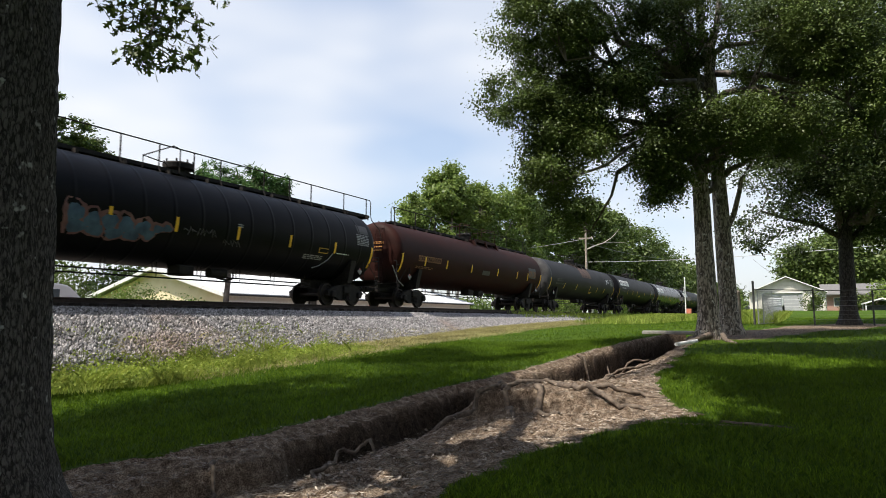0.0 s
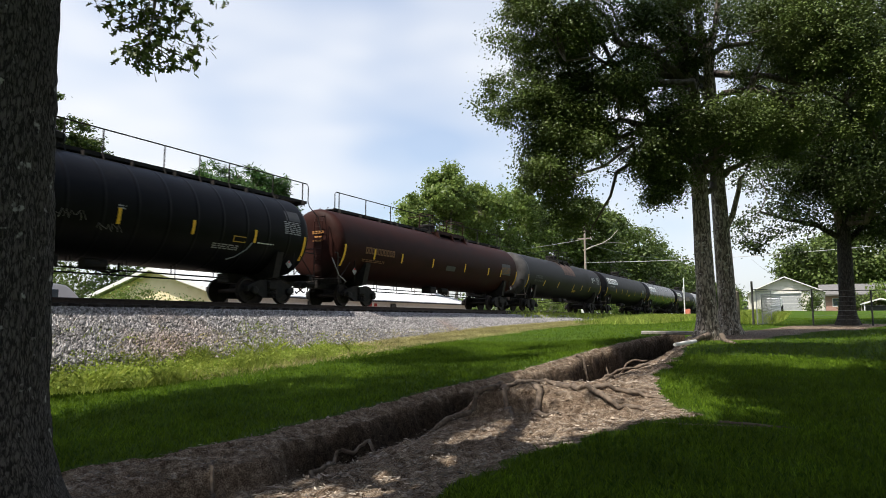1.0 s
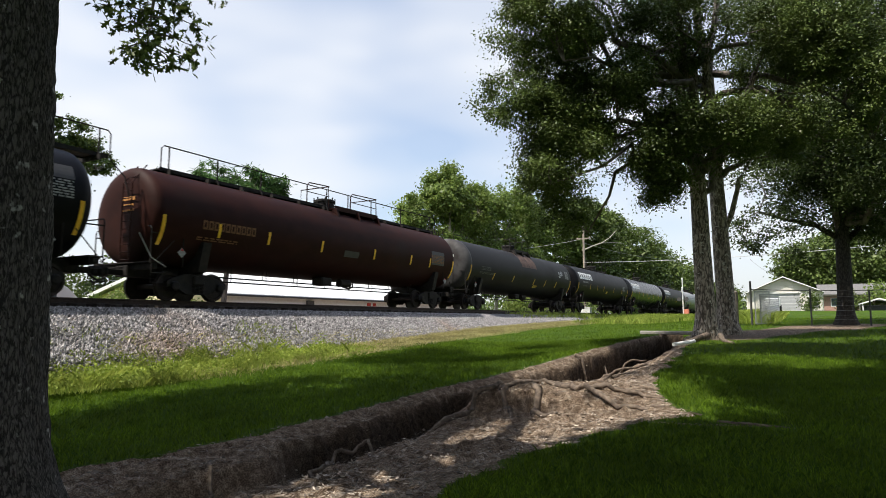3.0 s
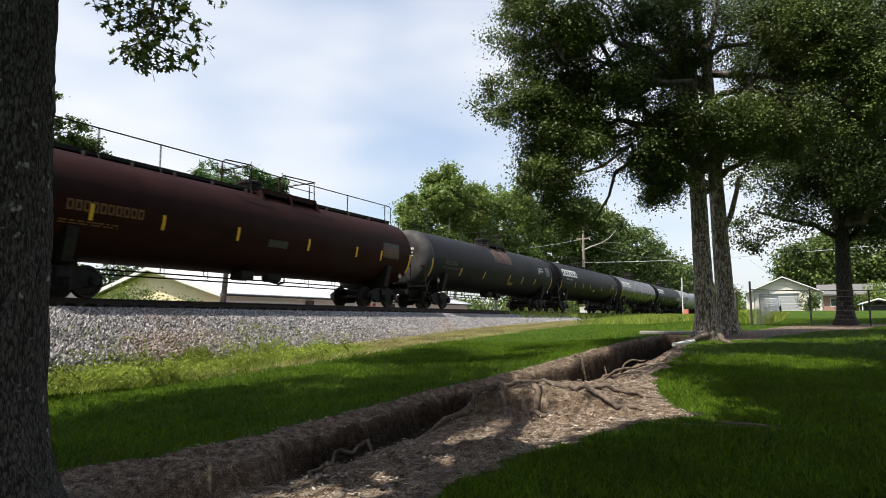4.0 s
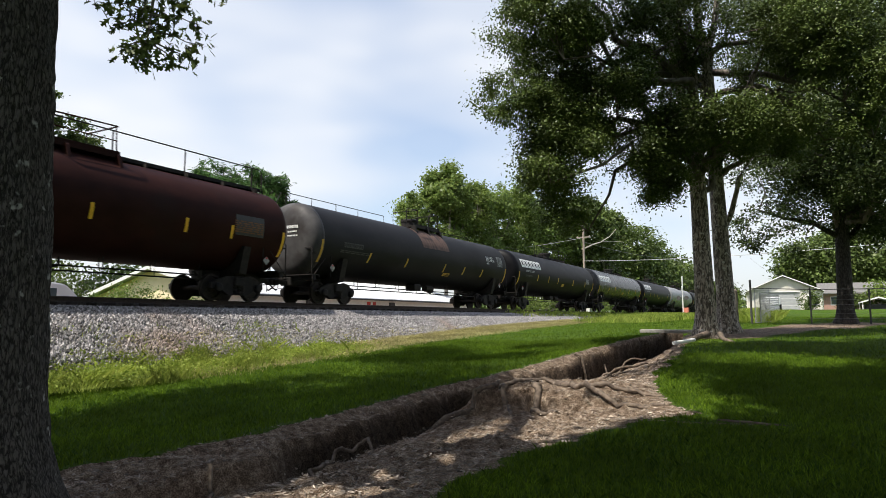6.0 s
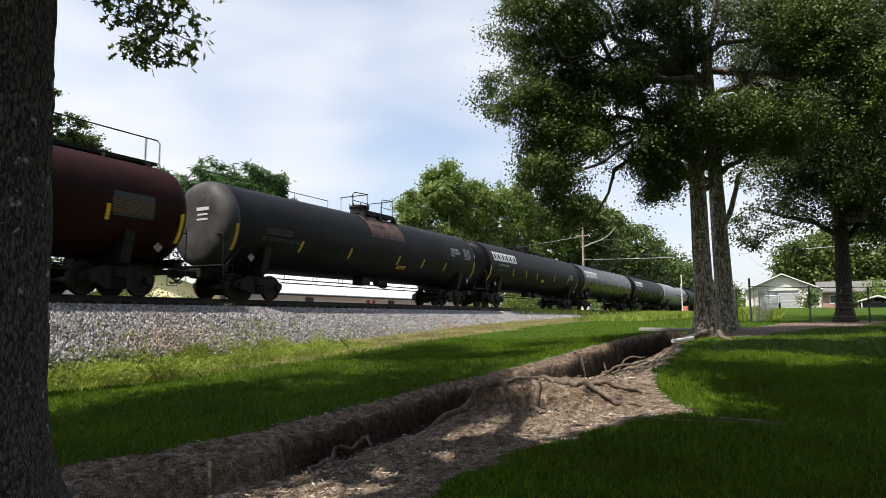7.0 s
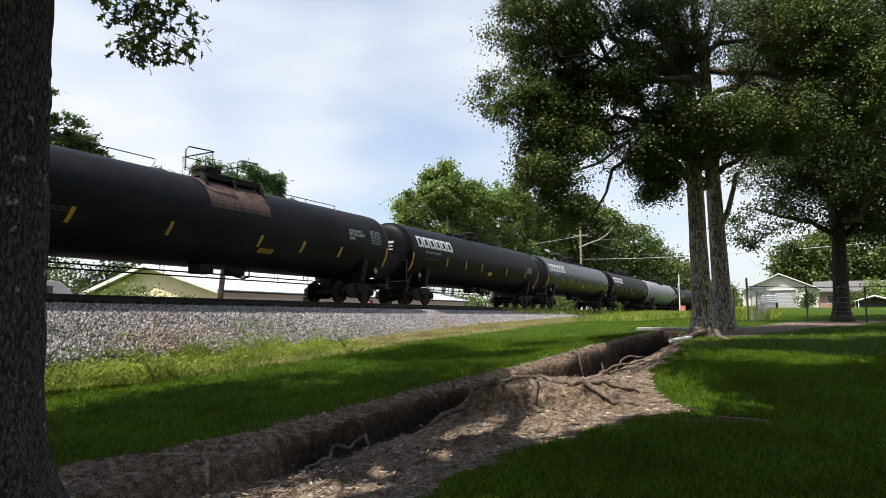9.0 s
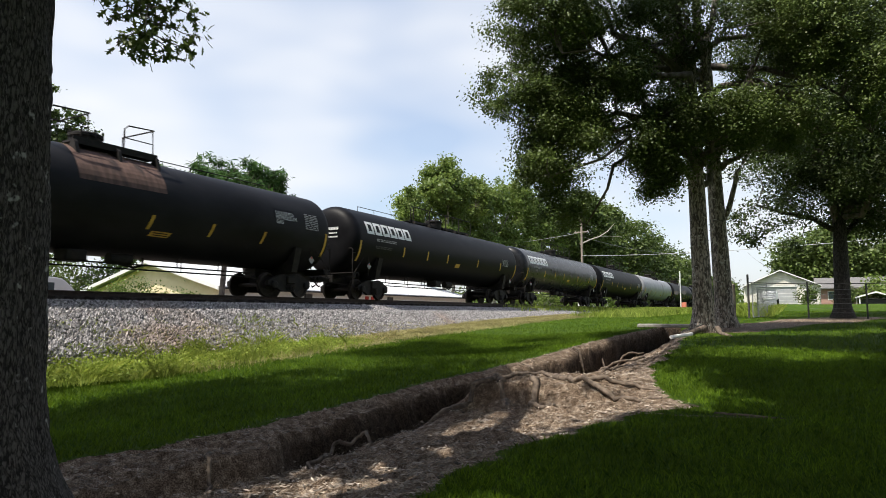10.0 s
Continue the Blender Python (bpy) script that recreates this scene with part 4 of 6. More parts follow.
def car_brown(y):
    half = 9.2
    spec = dict(length=20.5, half=half, head=0.40, paint=M_BROWN, label="faded brown tank car with ladder and top walkway", bars=[-7.05, -4.78, -1.82, 1.80, 4.9, 6.75])
    car = base_car(spec)
    top_walk(car, -8.6, 9.1, [-8.3, -6.3, -4.2, -0.3, 1.2, 3.0, 5.6, 8.6], M_STEEL)
    fittings(car, 0.05, "tall", M_STEEL)
    platform(car, -0.2, 3.0, [(-2.0, -0.6), (0.9, 2.9)], M_BROWN)
    ladder(car, 0.50, -half - 0.56, 0.62, 1.2, TANK_Z + TANK_R + 0.06, M_BROWN)
    head_marks(car, -1, half, 0.40, M_ORANGE)
    bm = block_marks(B(), -7.75, -12, 10, 0.30)
    part("orange_marks", bm, M_BROWNTEXT, car, "faded orange stencilled reporting marks as blocks")
    info_panel(car, -7.9, -23, 2, 1.7, M_BROWNTEXT)
    part("repaint_patch", decal(B(), -0.35, 0.65, -22, -12, 0.005, n=3), M_PATCH, car)
    part("repaint_patch", decal(B(), 6.9, 8.2, -14, 12, 0.004, n=4), M_PATCH, car, "dull grey patch under the stencilled data")
    info_panel(car, 6.85, 3, 6, 1.3, M_BROWNTEXT)
    bm = B()
    tube(bm, [(1.45, -half + 0.2, 1.0), (1.5, -half - 0.35, 1.25), (1.45, -half - 0.75, 1.95)], 0.022, 5)
    part("grab_iron", bm, M_WHITEDIM, car)
    return car, y


def car_lpg(y, paint=M_GREY, label="sooty grey gas tank car with a rust-stained dome", words=True, rust=True):
    half = 9.1
    spec = dict(length=20.6, half=half, head=0.50, paint=paint, label=label, bars=[-5.85, -2.75, 1.05, 3.32, 5.65], tape=M_YELLOWDIM, lean=0.12, drop=9)
    car = base_car(spec)
    if rust:
        part("rust_stain", decal(B(), -1.15, 1.6, 14, 86, 0.004, n=12), M_RUST, car, "rust-streaked brown area round the dome")
        part("rust_stain", decal(B(), -1.15, 1.6, 94, 148, 0.004, n=10), M_RUST, car)
    fittings(car, -0.15, "tall", M_STEEL)
    platform(car, -1.0, 1.7, [(-1.7, -0.55), (0.55, 1.55)], M_STEEL)
    far_rail(car, -half + 0.2, -1.9)
    far_rail(car, 2.6, half - 1.4, 0.34)
    ladder(car, -0.95, -half - 0.60, 0.6, 1.2, TANK_Z + TANK_R - 0.1, M_STEEL)
    bm = B()
    z = TANK_Z + TANK_R
    tube(bm, [(-0.75, -half - 0.5, z - 0.9), (-0.75, -half - 0.3, z + 0.15), (-0.9, -half + 0.1, z + 0.55), (-0.9, -half + 0.4, z + 0.55), (-0.9, -half + 0.4, z - 0.2)], 0.022, 6)
    part("ladder_rail", bm, M_STEEL, car)
    head_marks(car, -1, half, 0.50, M_WHITE)
    if words:
        # thin cap over the leading end, brightened as if sunlit
        arc = [math.pi / 2 * (i / 14) ** 1.6 for i in range(15)]
        cap = [(-half - 0.504 * math.cos(a), max(0.02, (TANK_R + 0.004) * math.sin(a) ** 0.36)) for a in arc] + [(-half + 0.10, TANK_R + 0.004)]
        part("tank_head", turned(B(), cap, "Y", 64, Matrix.Translation((0, 0, TANK_Z))), M_HEAD, car, "grey tank end coloured paler for the sun on it", smooth=True)
        part("lettering", wrapped_text("LIQUEFIED\nPETROLEUM\nGAS", 0.15, 6.25, 15), M_WHITE, car, "white stencilled words on the tank side")
        part("mark_patch", decal(B(), 6.15, 7.25, 8, 24, 0.004, n=4), M_BLACK, car)
        block_bm = block_marks(B(), -7.7, -9, 8, 0.22)
        part("faded_marks", block_bm, M_PATCH, car)
        info_panel(car, -7.9, -15, 2, 2.2, M_PATCH)
    bm = B()
    decal(bm, 1.15, 1.85, -37, -30, 0.006, 0.08, n=2)
    notice = part("yellow_notice", bm, M_YELLOWDIM, car, "small yellow notice panel")
    bm = B()
    for d in (-35.5, -32.8):
        decal(bm, 1.28, 1.80, d, d + 1.3, 0.009, 0.01, n=1)
    part("notice_line", bm, M_STEEL, notice)
    info_panel(car, 7.85, 22, 9, 0.75, M_WHITEDIM)
    return car, y


def car_block(y, paint, label, shine=False):
    """A gas tank car with a large white block mark near its leading end."""
    half = 8.75
    spec = dict(length=19.8, half=half, head=0.50, paint=paint, label=label, bars=[-5.2, -2.9, -0.75, 3.0, 6.3], tape=M_YELLOWDIM)
    car = base_car(spec)
    fittings(car, 0.3, "tall", M_STEEL)
    top_walk(car, -2.9, 4.2, [-2.6, -0.9, 1.0, 2.6], M_STEEL)
    far_rail(car, -half + 2.4, -3.0, 0.4)
    bm = block_marks(B(), -8.25, 11, 6, 0.62, gap=0.16, narrow=0.88)
    part("block_mark", bm, M_WHITE, car, "large white block-shaped company mark")
    info_panel(car, -7.55, 3, 2, 1.6, M_WHITEDIM)
    info_panel(car, -7.6, -9, 2, 1.3, M_PATCH)
    head_marks(car, -1, half, 0.50, M_WHITE)
    part("yellow_notice", decal(B(), 0.25, 0.75, -27, -19, 0.006, 0.05, n=2), M_YELLOWDIM, car, "small yellow notice panel")
    info_panel(car, 6.6, 5, 6, 0.9, M_WHITEDIM)
    return car, y


def build_train():
    CARS.append(car_black(14.50))
    CARS.append(car_brown(34.80))
    CARS.append(car_lpg(55.35))
    CARS.append(car_block(75.60, M_BLACK, "black gas tank car with a white block mark"))
    CARS.append(car_block(95.40, M_GLOSS, "glossy black gas tank car with a white block mark"))
    CARS.append(car_block(115.2, M_BLACK, "black gas tank car with a white block mark"))
    CARS.append(car_lpg(135.4, M_SILVER, "faded silver gas tank car", False, False))
    y = 155.9
    for paint, label in ((M_GREY, "dark grey gas tank car far along the train"), (M_BLACK, "black gas tank car far along the train"), (M_SILVER, "silver gas tank car far along the train"), (M_BLACK, "black gas tank car far along the train"), (M_GREY, "dark grey gas tank car far along the train")):
        CARS.append(car_lpg(y, paint, label, False, False))
        y += 20.6


build_train()


def rolled(t):
    """How far the train has rolled by then, in metres."""
    return 4.36 * t + 0.007 * t * t


def motions():
    times = [0.5 * i for i in range(21)]
    for car, y in CARS:
        walk(car, [(t, pose(TRACK_X, y - rolled(t), RAIL_Z)) for t in times])
    fine = [i * 4 / 30 for i in range(76)]
    for wheelset, d in WHEELS:
        walk(wheelset, [(t, pose(0, d, 0.457, math.degrees(rolled(t) / 0.457), 0, 0)) for t in fine])
# ---- trees ----
LEAF_SHAPE = np.array([(0, 0, 0), (0.34, 0.45, 0.06), (0, 1, -0.06), (-0.34, 0.45, 0.06)])


def turn_frames(rng, n, droop=0.35, faces=None):
    """Random leaf directions, a little drooping; with faces, the blades turn that way on the whole."""
    way = rng.normal(size=(n, 3))
    way[:, 2] -= droop
    if faces is not None:
        up = faces + rng.normal(size=(n, 3)) * 0.42
        up /= np.linalg.norm(up, axis=1)[:, None]
        way -= up * (way * up).sum(1)[:, None]
        way /= np.linalg.norm(way, axis=1)[:, None]
        return np.cross(way, up), way, up
    way /= np.linalg.norm(way, axis=1)[:, None]
    side = np.cross(way, rng.normal(size=(n, 3)))
    side /= np.linalg.norm(side, axis=1)[:, None]
    return side, way, np.cross(side, way)


def leaf_mesh(name, centres, size, mat, rng, droop=0.35, shape=LEAF_SHAPE, faces=None):
    n, k = len(centres), len(shape)
    side, way, up = turn_frames(rng, n, droop, faces)
    s = size * rng.uniform(0.65, 1.35, (n, 1, 1))
    v = (shape[None, :, 0:1] * side[:, None] + shape[None, :, 1:2] * way[:, None] + shape[None, :, 2:3] * up[:, None]) * s + centres[:, None]
    me = bpy.data.meshes.new(name)
    me.vertices.add(n * k)
    me.vertices.foreach_set("co", v.reshape(-1).astype(np.float32))
    me.loops.add(n * k)
    me.loops.foreach_set("vertex_index", np.arange(n * k, dtype=np.int32))
    me.polygons.add(n)
    me.polygons.foreach_set("loop_start", np.arange(0, n * k, k, dtype=np.int32))
    me.polygons.foreach_set("loop_total", np.full(n, k, dtype=np.int32))
    me.update(calc_edges=True)
    me.materials.append(mat)
    return me


def clump_points(rng, blobs, count, gap=0.0, freq=0.35, shell=0.5, seed=0.0):
    """Places for leaf sprays in a crown of overlapping rounded masses, with gaps by noise."""
    w = np.array([b[3] * b[4] * b[5] for b in blobs], float) ** 0.8
    out = []
    while len(out) < count:
        b = blobs[rng.choice(len(blobs), p=w / w.sum())]
        d = rng.normal(size=3)
        d /= np.linalg.norm(d)
        q = (shell + (1 - shell) * rng.random() ** 0.6)
        p = np.array(b[:3]) + d * np.array(b[3:6]) * q * (1 + 0.22 * noise.noise((d[0] * 2 + seed, d[1] * 2, d[2] * 2)))
        if noise.noise((p[0] * freq + seed, p[1] * freq, p[2] * freq)) > gap:
            out.append(p)
    return np.array(out)


def bent(a, b, rng, sag=0.12, n=5, kink=0.045):
    a, b = Vector(a), Vector(b)
    d = (b - a).length
    pts = []
    for i in range(n + 1):
        k = i / n
        p = a.lerp(b, k)
        if 0 < i < n:
            p += Vector(rng.normal(size=3)) * d * kink
        p.z += d * sag * math.sin(math.pi * k)
        pts.append(p)
    return pts


def trunk_mesh(bm, base, top, r0, r1, flare=0.5, decay=0.30, lobes=1.0, sides=20, seed=0.0, levels=26, lean_curve=0.0):
    """A tapered stem with a flared, lobed foot and an uneven outline."""
    base, top = Vector(base), Vector(top)
    rings = []
    for i in range(levels + 1):
        k = (i / levels) ** 1.4
        c = base.lerp(top, k) + Vector((lean_curve * math.sin(math.pi * k), 0, 0))
        z = (c.z - base.z)
        ring = []
        for j in range(sides):
            a = 2 * math.pi * j / sides
            r = r0 + (r1 - r0) * k
            r *= 1 + flare * math.exp(-z / decay) * (1 + lobes * (0.45 * math.sin(5 * a + seed) + 0.2 * math.sin(3 * a + 2 * seed)))
            r *= 1 + 0.06 * noise.noise((math.cos(a) * 1.5 + seed, math.sin(a) * 1.5, z * 0.8)) + 0.03 * noise.noise((math.cos(a) * 4, math.sin(a) * 4 + seed, z * 2))
            if sides > 60:
                g = noise.noise((math.cos(a) * 6.5, math.sin(a) * 6.5, z * 1.7)) + 0.5 * noise.noise((math.cos(a) * 14, math.sin(a) * 14, z * 5.0))
                r += 0.016 * (0.5 - min(1.0, abs(g) * 2.6))
            ring.append(bm.verts.new(c + Vector((r * math.cos(a), r * math.sin(a), -0.25 if i == 0 else 0))))
        rings.append(ring)
    for a, b in zip(rings, rings[1:]):
        for j in range(sides):
            bm.faces.new((a[j], a[(j + 1) % sides], b[(j + 1) % sides], b[j]))
    return bm


def tree(name, label, base, stems, blobs, clumps, per, leaf, spread, mats, seed, gap=-0.05, limbs=14, shell=0.5, freq=0.35, flat=0.6, group="", droop=0.35, fork=0.45, shape=LEAF_SHAPE, foot_shape=(0.5, 0.30, 1.0), fine=False, boughs=(), aim=0.6):
    """stems: (foot, top, r0, r1) from the base; blobs: crown masses from the base; mats: bark, leaf."""
    rng = np.random.default_rng(seed)
    ob = thing(name, label, "tree", Matrix.Translation(base), group)
    for i, (foot, top, r0, r1) in enumerate(stems):
        part("trunk", trunk_mesh(B(), foot, top, r0, r1, *foot_shape, seed=seed + i, sides=110 if fine else 20, levels=190 if fine else 26), mats[0], ob, smooth=True)
    pts = clump_points(rng, blobs, clumps, gap, freq, shell, seed * 1.37)
    bm = B()
    nodes = []
    for a, b, r0, r1 in boughs:
        path = bent(a, b, rng, 0.03, 6, 0.018)
        part("bough", tube(B(), path, r0, 9, r1), mats[0], ob, smooth=True)
        nodes += path[2:]
    for i in range(limbs):
        foot, top, r0, r1 = stems[i % len(stems)]
        start = Vector(foot).lerp(Vector(top), fork + (1 - fork) * (i + 0.5) / limbs)
        goal = pts[rng.integers(len(pts))] * 0.9 + np.array((0, 0, 0.1))
        path = bent(start, goal, rng, 0.10, 6)
        part("limb", tube(B(), path, max(0.05, r1 * 0.75), 7, 0.022), M_LIMB, ob, smooth=True)
        nodes += [p for p in path[1:]]
    arr = np.array([tuple(p) for p in nodes])
    for p in pts[:: max(1, len(pts) // 170)]:
        q = arr[np.argmin(((arr - p) ** 2).sum(1) + 3.0 * np.maximum(0, arr[:, 2] - p[2]))]
        if np.linalg.norm(q - p) < 2.4:
            tube(bm, bent(q, p, rng, 0.06, 3), 0.030, 4, 0.008)
    part("branchwork", bm, M_LIMB, ob)["kind"] = "stuff"
    reach = np.repeat(spread * rng.uniform(0.55, 1.45, len(pts)), per)[:, None]
    off = rng.normal(size=(len(pts) * per, 3)) * np.array((1, 1, flat))
    centres = np.repeat(pts, per, axis=0) + off * reach
    faces = off / (np.linalg.norm(off, axis=1)[:, None] + 0.05) * 0.7 * aim + np.array((0, 0, 0.9 * aim))
    leaves = part("crown", B(), mats[1], ob)
    leaves.data = leaf_mesh("crown", centres, leaf, mats[1], rng, droop, shape, faces)
    return ob


# the pair of stems beside the ditch head, one crown
tree("oak_tree", "tall double-trunked oak with pale sun-dappled bark beside the ditch", (-2.45, 20.4, 0.84),
     [((-0.04, -0.36, 0), (-0.20, -0.1, 8.8), 0.29, 0.17), ((0.31, 2.0, 0.05), (0.08, 1.5, 9.4), 0.30, 0.17)],
     [(-3.7, -3.6, 9.0, 1.5, 1.5, 1.7), (-4.5, -4.3, 6.6, 1.2, 1.2, 1.0), (-3.3, -4.0, 4.9, 1.4, 1.3, 1.0), (-3.3, -3.2, 3.6, 1.0, 0.9, 0.7), (-2.3, -2.0, 8.2, 2.0, 2.0, 2.0),
      (-1.8, -2.0, 5.4, 1.3, 1.3, 1.0), (-0.4, -0.6, 9.6, 1.6, 1.6, 1.6), (0.4, -0.8, 6.2, 1.8, 1.7, 1.2), (2.7, 0.6, 8.9, 2.0, 2.0, 1.8), (2.4, 1.4, 6.5, 2.1, 1.4, 1.0),
      (-1.0, -1.4, 4.3, 0.8, 0.7, 0.5), (3.8, 0.4, 7.2, 1.8, 1.8, 1.8), (-2.9, -3.5, 11.8, 2.3, 2.3, 1.8), (-3.2, -3.0, 6.7, 1.6, 1.5, 1.4), (-2.1, -2.4, 6.6, 1.2, 1.2, 1.0), (-1.2, -1.5, 4.8, 1.0, 0.9, 0.6)],
     1950, 190, 0.074, 0.21, (M_BARK2, M_LEAF), 11, gap=-0.02, limbs=30, shell=0.35, freq=0.75, fork=0.48,
     boughs=[((-0.12, -0.25, 5.2), (-1.2, -0.9, 12.0), 0.15, 0.05), ((0.1, 0.0, 6.0), (1.0, -0.4, 12.5), 0.14, 0.05), ((0.25, 0.7, 5.0), (2.8, 1.0, 10.5), 0.14, 0.05), ((-0.1, -0.3, 4.4), (-2.6, -2.4, 7.6), 0.12, 0.04),
             ((0.24, 1.85, 3.1), (1.1, 1.7, 5.4), 0.10, 0.06), ((1.1, 1.7, 5.4), (3.0, 1.2, 7.6), 0.06, 0.03), ((0.1, 0.5, 7.5), (0.2, -0.2, 13.5), 0.15, 0.05), ((-0.2, -0.2, 8.0), (-2.6, -2.2, 11.6), 0.12, 0.04)])
tree("oak_tree", "shaded spreading oak on the lawn behind the fence line", (1.45, 29.6, 1.18),
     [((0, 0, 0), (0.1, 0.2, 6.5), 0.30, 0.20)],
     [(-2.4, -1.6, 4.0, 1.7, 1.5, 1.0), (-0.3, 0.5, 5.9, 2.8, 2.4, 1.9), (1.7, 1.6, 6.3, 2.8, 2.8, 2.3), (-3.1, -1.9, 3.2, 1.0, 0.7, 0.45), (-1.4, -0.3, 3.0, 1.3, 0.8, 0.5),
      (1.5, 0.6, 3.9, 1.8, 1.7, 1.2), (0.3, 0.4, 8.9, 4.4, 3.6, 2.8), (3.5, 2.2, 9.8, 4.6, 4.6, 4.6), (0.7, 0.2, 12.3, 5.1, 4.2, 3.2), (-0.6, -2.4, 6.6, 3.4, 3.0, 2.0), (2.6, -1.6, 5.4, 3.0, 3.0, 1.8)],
     2100, 120, 0.105, 0.28, (M_BARKSHADE, M_LEAFSHADE), 12, gap=-0.10, limbs=18, shell=0.3, freq=0.55,
     boughs=[((0.05, 0.1, 3.4), (-2.8, -1.6, 4.5), 0.12, 0.04), ((0.05, 0.1, 3.2), (2.8, 1.6, 5.4), 0.13, 0.04), ((0.1, 0.2, 5.8), (-1.6, 0.4, 10.0), 0.14, 0.05)])

# the oak whose trunk stands close by; its unseen crown is shaped for shade
FORE = (-4.13, 1.79, -0.10)
tree("oak_tree", "large oak with dark furrowed, lichen-spotted bark close by", FORE,
     [((0, 0, 0), (0.05, -0.1, 7.5), 0.425, 0.33)],
     [(2.2, -0.8, 10.2, 3.2, 4.4, 2.2), (-6.3, -0.4, 11.0, 3.4, 6.4, 2.4), (-9.4, 6.4, 17.0, 2.6, 3.6, 1.8)],
     820, 60, 0.26, 0.40, (M_BARK, M_LEAF), 13, gap=-0.05, limbs=14, shell=0.2, fork=0.75, foot_shape=(1.5, 0.36, 0.22), fine=True)
# out of view: its crown masses are placed to shade the right-hand lawn
tree("oak_tree", "out-of-view lawn oak placed for the shade over the grass", (4.2, 2.2, 0.05),
     [((0, 0, 0), (0.1, -0.1, 7.0), 0.36, 0.24)],
     [(-2.6, 2.0, 9.6, 5.4, 6.4, 3.0), (-0.5, 6.5, 10.6, 5.4, 4.6, 3.0), (-3.5, 9.5, 11.4, 4.0, 4.4, 2.4), (-7.4, 7.0, 11.4, 3.0, 4.4, 1.9)],
     2050, 60, 0.26, 0.42, (M_BARK, M_LEAF), 14, gap=-0.02, limbs=12, shell=0.2, fork=0.6)

# oaks added out of view to block skylight and deepen the lawn's shade
YARD = "tall lawn oaks round the yard"
for i, (x, y) in enumerate(((9.6, 13.5), (3.5, -9.0), (-9.5, -7.5))):
    tree("oak_tree", "unseen lawn oak added to block sky light over the yard", (x, y, 0.1),
         [((0, 0, 0), (0.1, -0.1, 7.0), 0.36, 0.24)],
         [(0, 0, 8.6, 6.4, 6.4, 4.2)],
         520, 40, 0.34, 0.6, (M_BARK, M_LEAF), 15 + i, gap=-0.2, limbs=10, shell=0.25, fork=0.5, group=YARD)


def oak_sprig():
    """The low leafy branch of the near oak: lobed leaves on thin twigs, hanging in front of the sky."""
    rng = np.random.default_rng(21)
    outline = [(0, 0), (0.05, 0.10), (0.09, 0.30), (0.26, 0.46), (0.30, 0.54), (0.13, 0.52), (0.12, 0.64), (0.34, 0.82), (0.36, 0.90), (0.15, 0.84), (0.10, 0.90), (0.13, 1.02), (0.04, 1.08)]
    outline = outline + [(-x, y) for x, y in outline[::-1][:-1]]
    shape = np.array([(x, y, 0.10 * abs(x) - 0.07 * y * y) for x, y in outline])
    ob = thing("oak_branch", "low hanging oak branch with dark lobed leaves", "branch", Matrix.Translation((-3.55, 2.45, 4.6)))
    origin = Vector((-3.55, 2.45, 4.6))
    bm = B()
    main = [Vector(FORE) + Vector((0.15, 0.0, 5.2)), Vector((-3.7, 2.25, 4.6)), Vector((-3.36, 2.33, 3.72)), Vector((-3.30, 2.29, 3.30)), Vector((-3.28, 2.25, 3.02))]
    tube(bm, [p - origin for p in main], 0.030, 6, 0.004)
    tips = []
    goals = [(-3.46, 2.08, 3.22), (-3.40, 2.12, 3.10), (-3.37, 2.16, 2.97), (-3.34, 2.21, 2.90), (-3.30, 2.27, 2.92), (-3.20, 2.40, 2.93), (-3.15, 2.45, 2.97), (-3.12, 2.50, 3.06), (-3.12, 2.49, 3.18),
             (-3.16, 2.44, 3.28), (-3.22, 2.36, 3.20), (-3.26, 2.31, 3.10), (-3.33, 2.22, 3.20), (-3.40, 2.12, 3.30), (-3.30, 2.26, 3.30), (-3.20, 2.38, 3.34), (-3.06, 2.57, 3.42), (-3.40, 2.10, 3.42), (-3.3, 2.3, 3.45)]
    for g in goals:
        g = Vector(g)
        start = min((main[2].lerp(main[4], k / 12) for k in range(13)), key=lambda p: (p - g).length + 0.6 * max(0, g.z - p.z))
        path = bent(start, g, rng, 0.05, 4)
        tube(bm, [p - origin for p in path], 0.006, 4, 0.002)
        tips += [p - origin for p in path[1:]] + [path[-1] - origin, path[-1] - origin]
    part("branchwork", bm, M_LIMB, ob)["kind"] = "stuff"
    tips = np.array([tuple(p) for p in tips])
    centres = np.repeat(tips, 5, axis=0) + rng.normal(size=(len(tips) * 5, 3)) * 0.032
    leaves = part("foliage", B(), M_LEAF, ob)
    leaves.data = leaf_mesh("leaves", centres, 0.058, M_LEAF, rng, 0.5, shape)


oak_sprig()

# ---- trees beyond the track ----
FEATHER = np.array([(0, 0, 0), (0.08, 0.25, 0.0), (0.10, 0.55, -0.05), (0.05, 0.85, -0.16), (0, 1.0, -0.28), (-0.05, 0.85, -0.16), (-0.10, 0.55, -0.05), (-0.08, 0.25, 0.0)])
tree("feathery_tree", "slim tree with drooping feathery leaves behind the track", (-28.5, 25.0, 1.2),
     [((0, 0, 0), (0.2, 0.3, 5.6), 0.17, 0.11)],
     [(0, -2.4, 7.4, 1.8, 1.9, 1.0), (0, 0.2, 8.4, 1.8, 2.0, 1.1), (0, 2.6, 8.0, 1.8, 1.9, 1.0), (0, 0.0, 6.8, 2.2, 4.2, 0.9), (0, 4.2, 7.2, 1.4, 1.4, 0.7)],
     330, 60, 0.32, 0.16, (M_LIMB, M_LEAF3), 31, gap=-0.05, limbs=11, shell=0.6, freq=0.7, droop=0.25, shape=FEATHER)
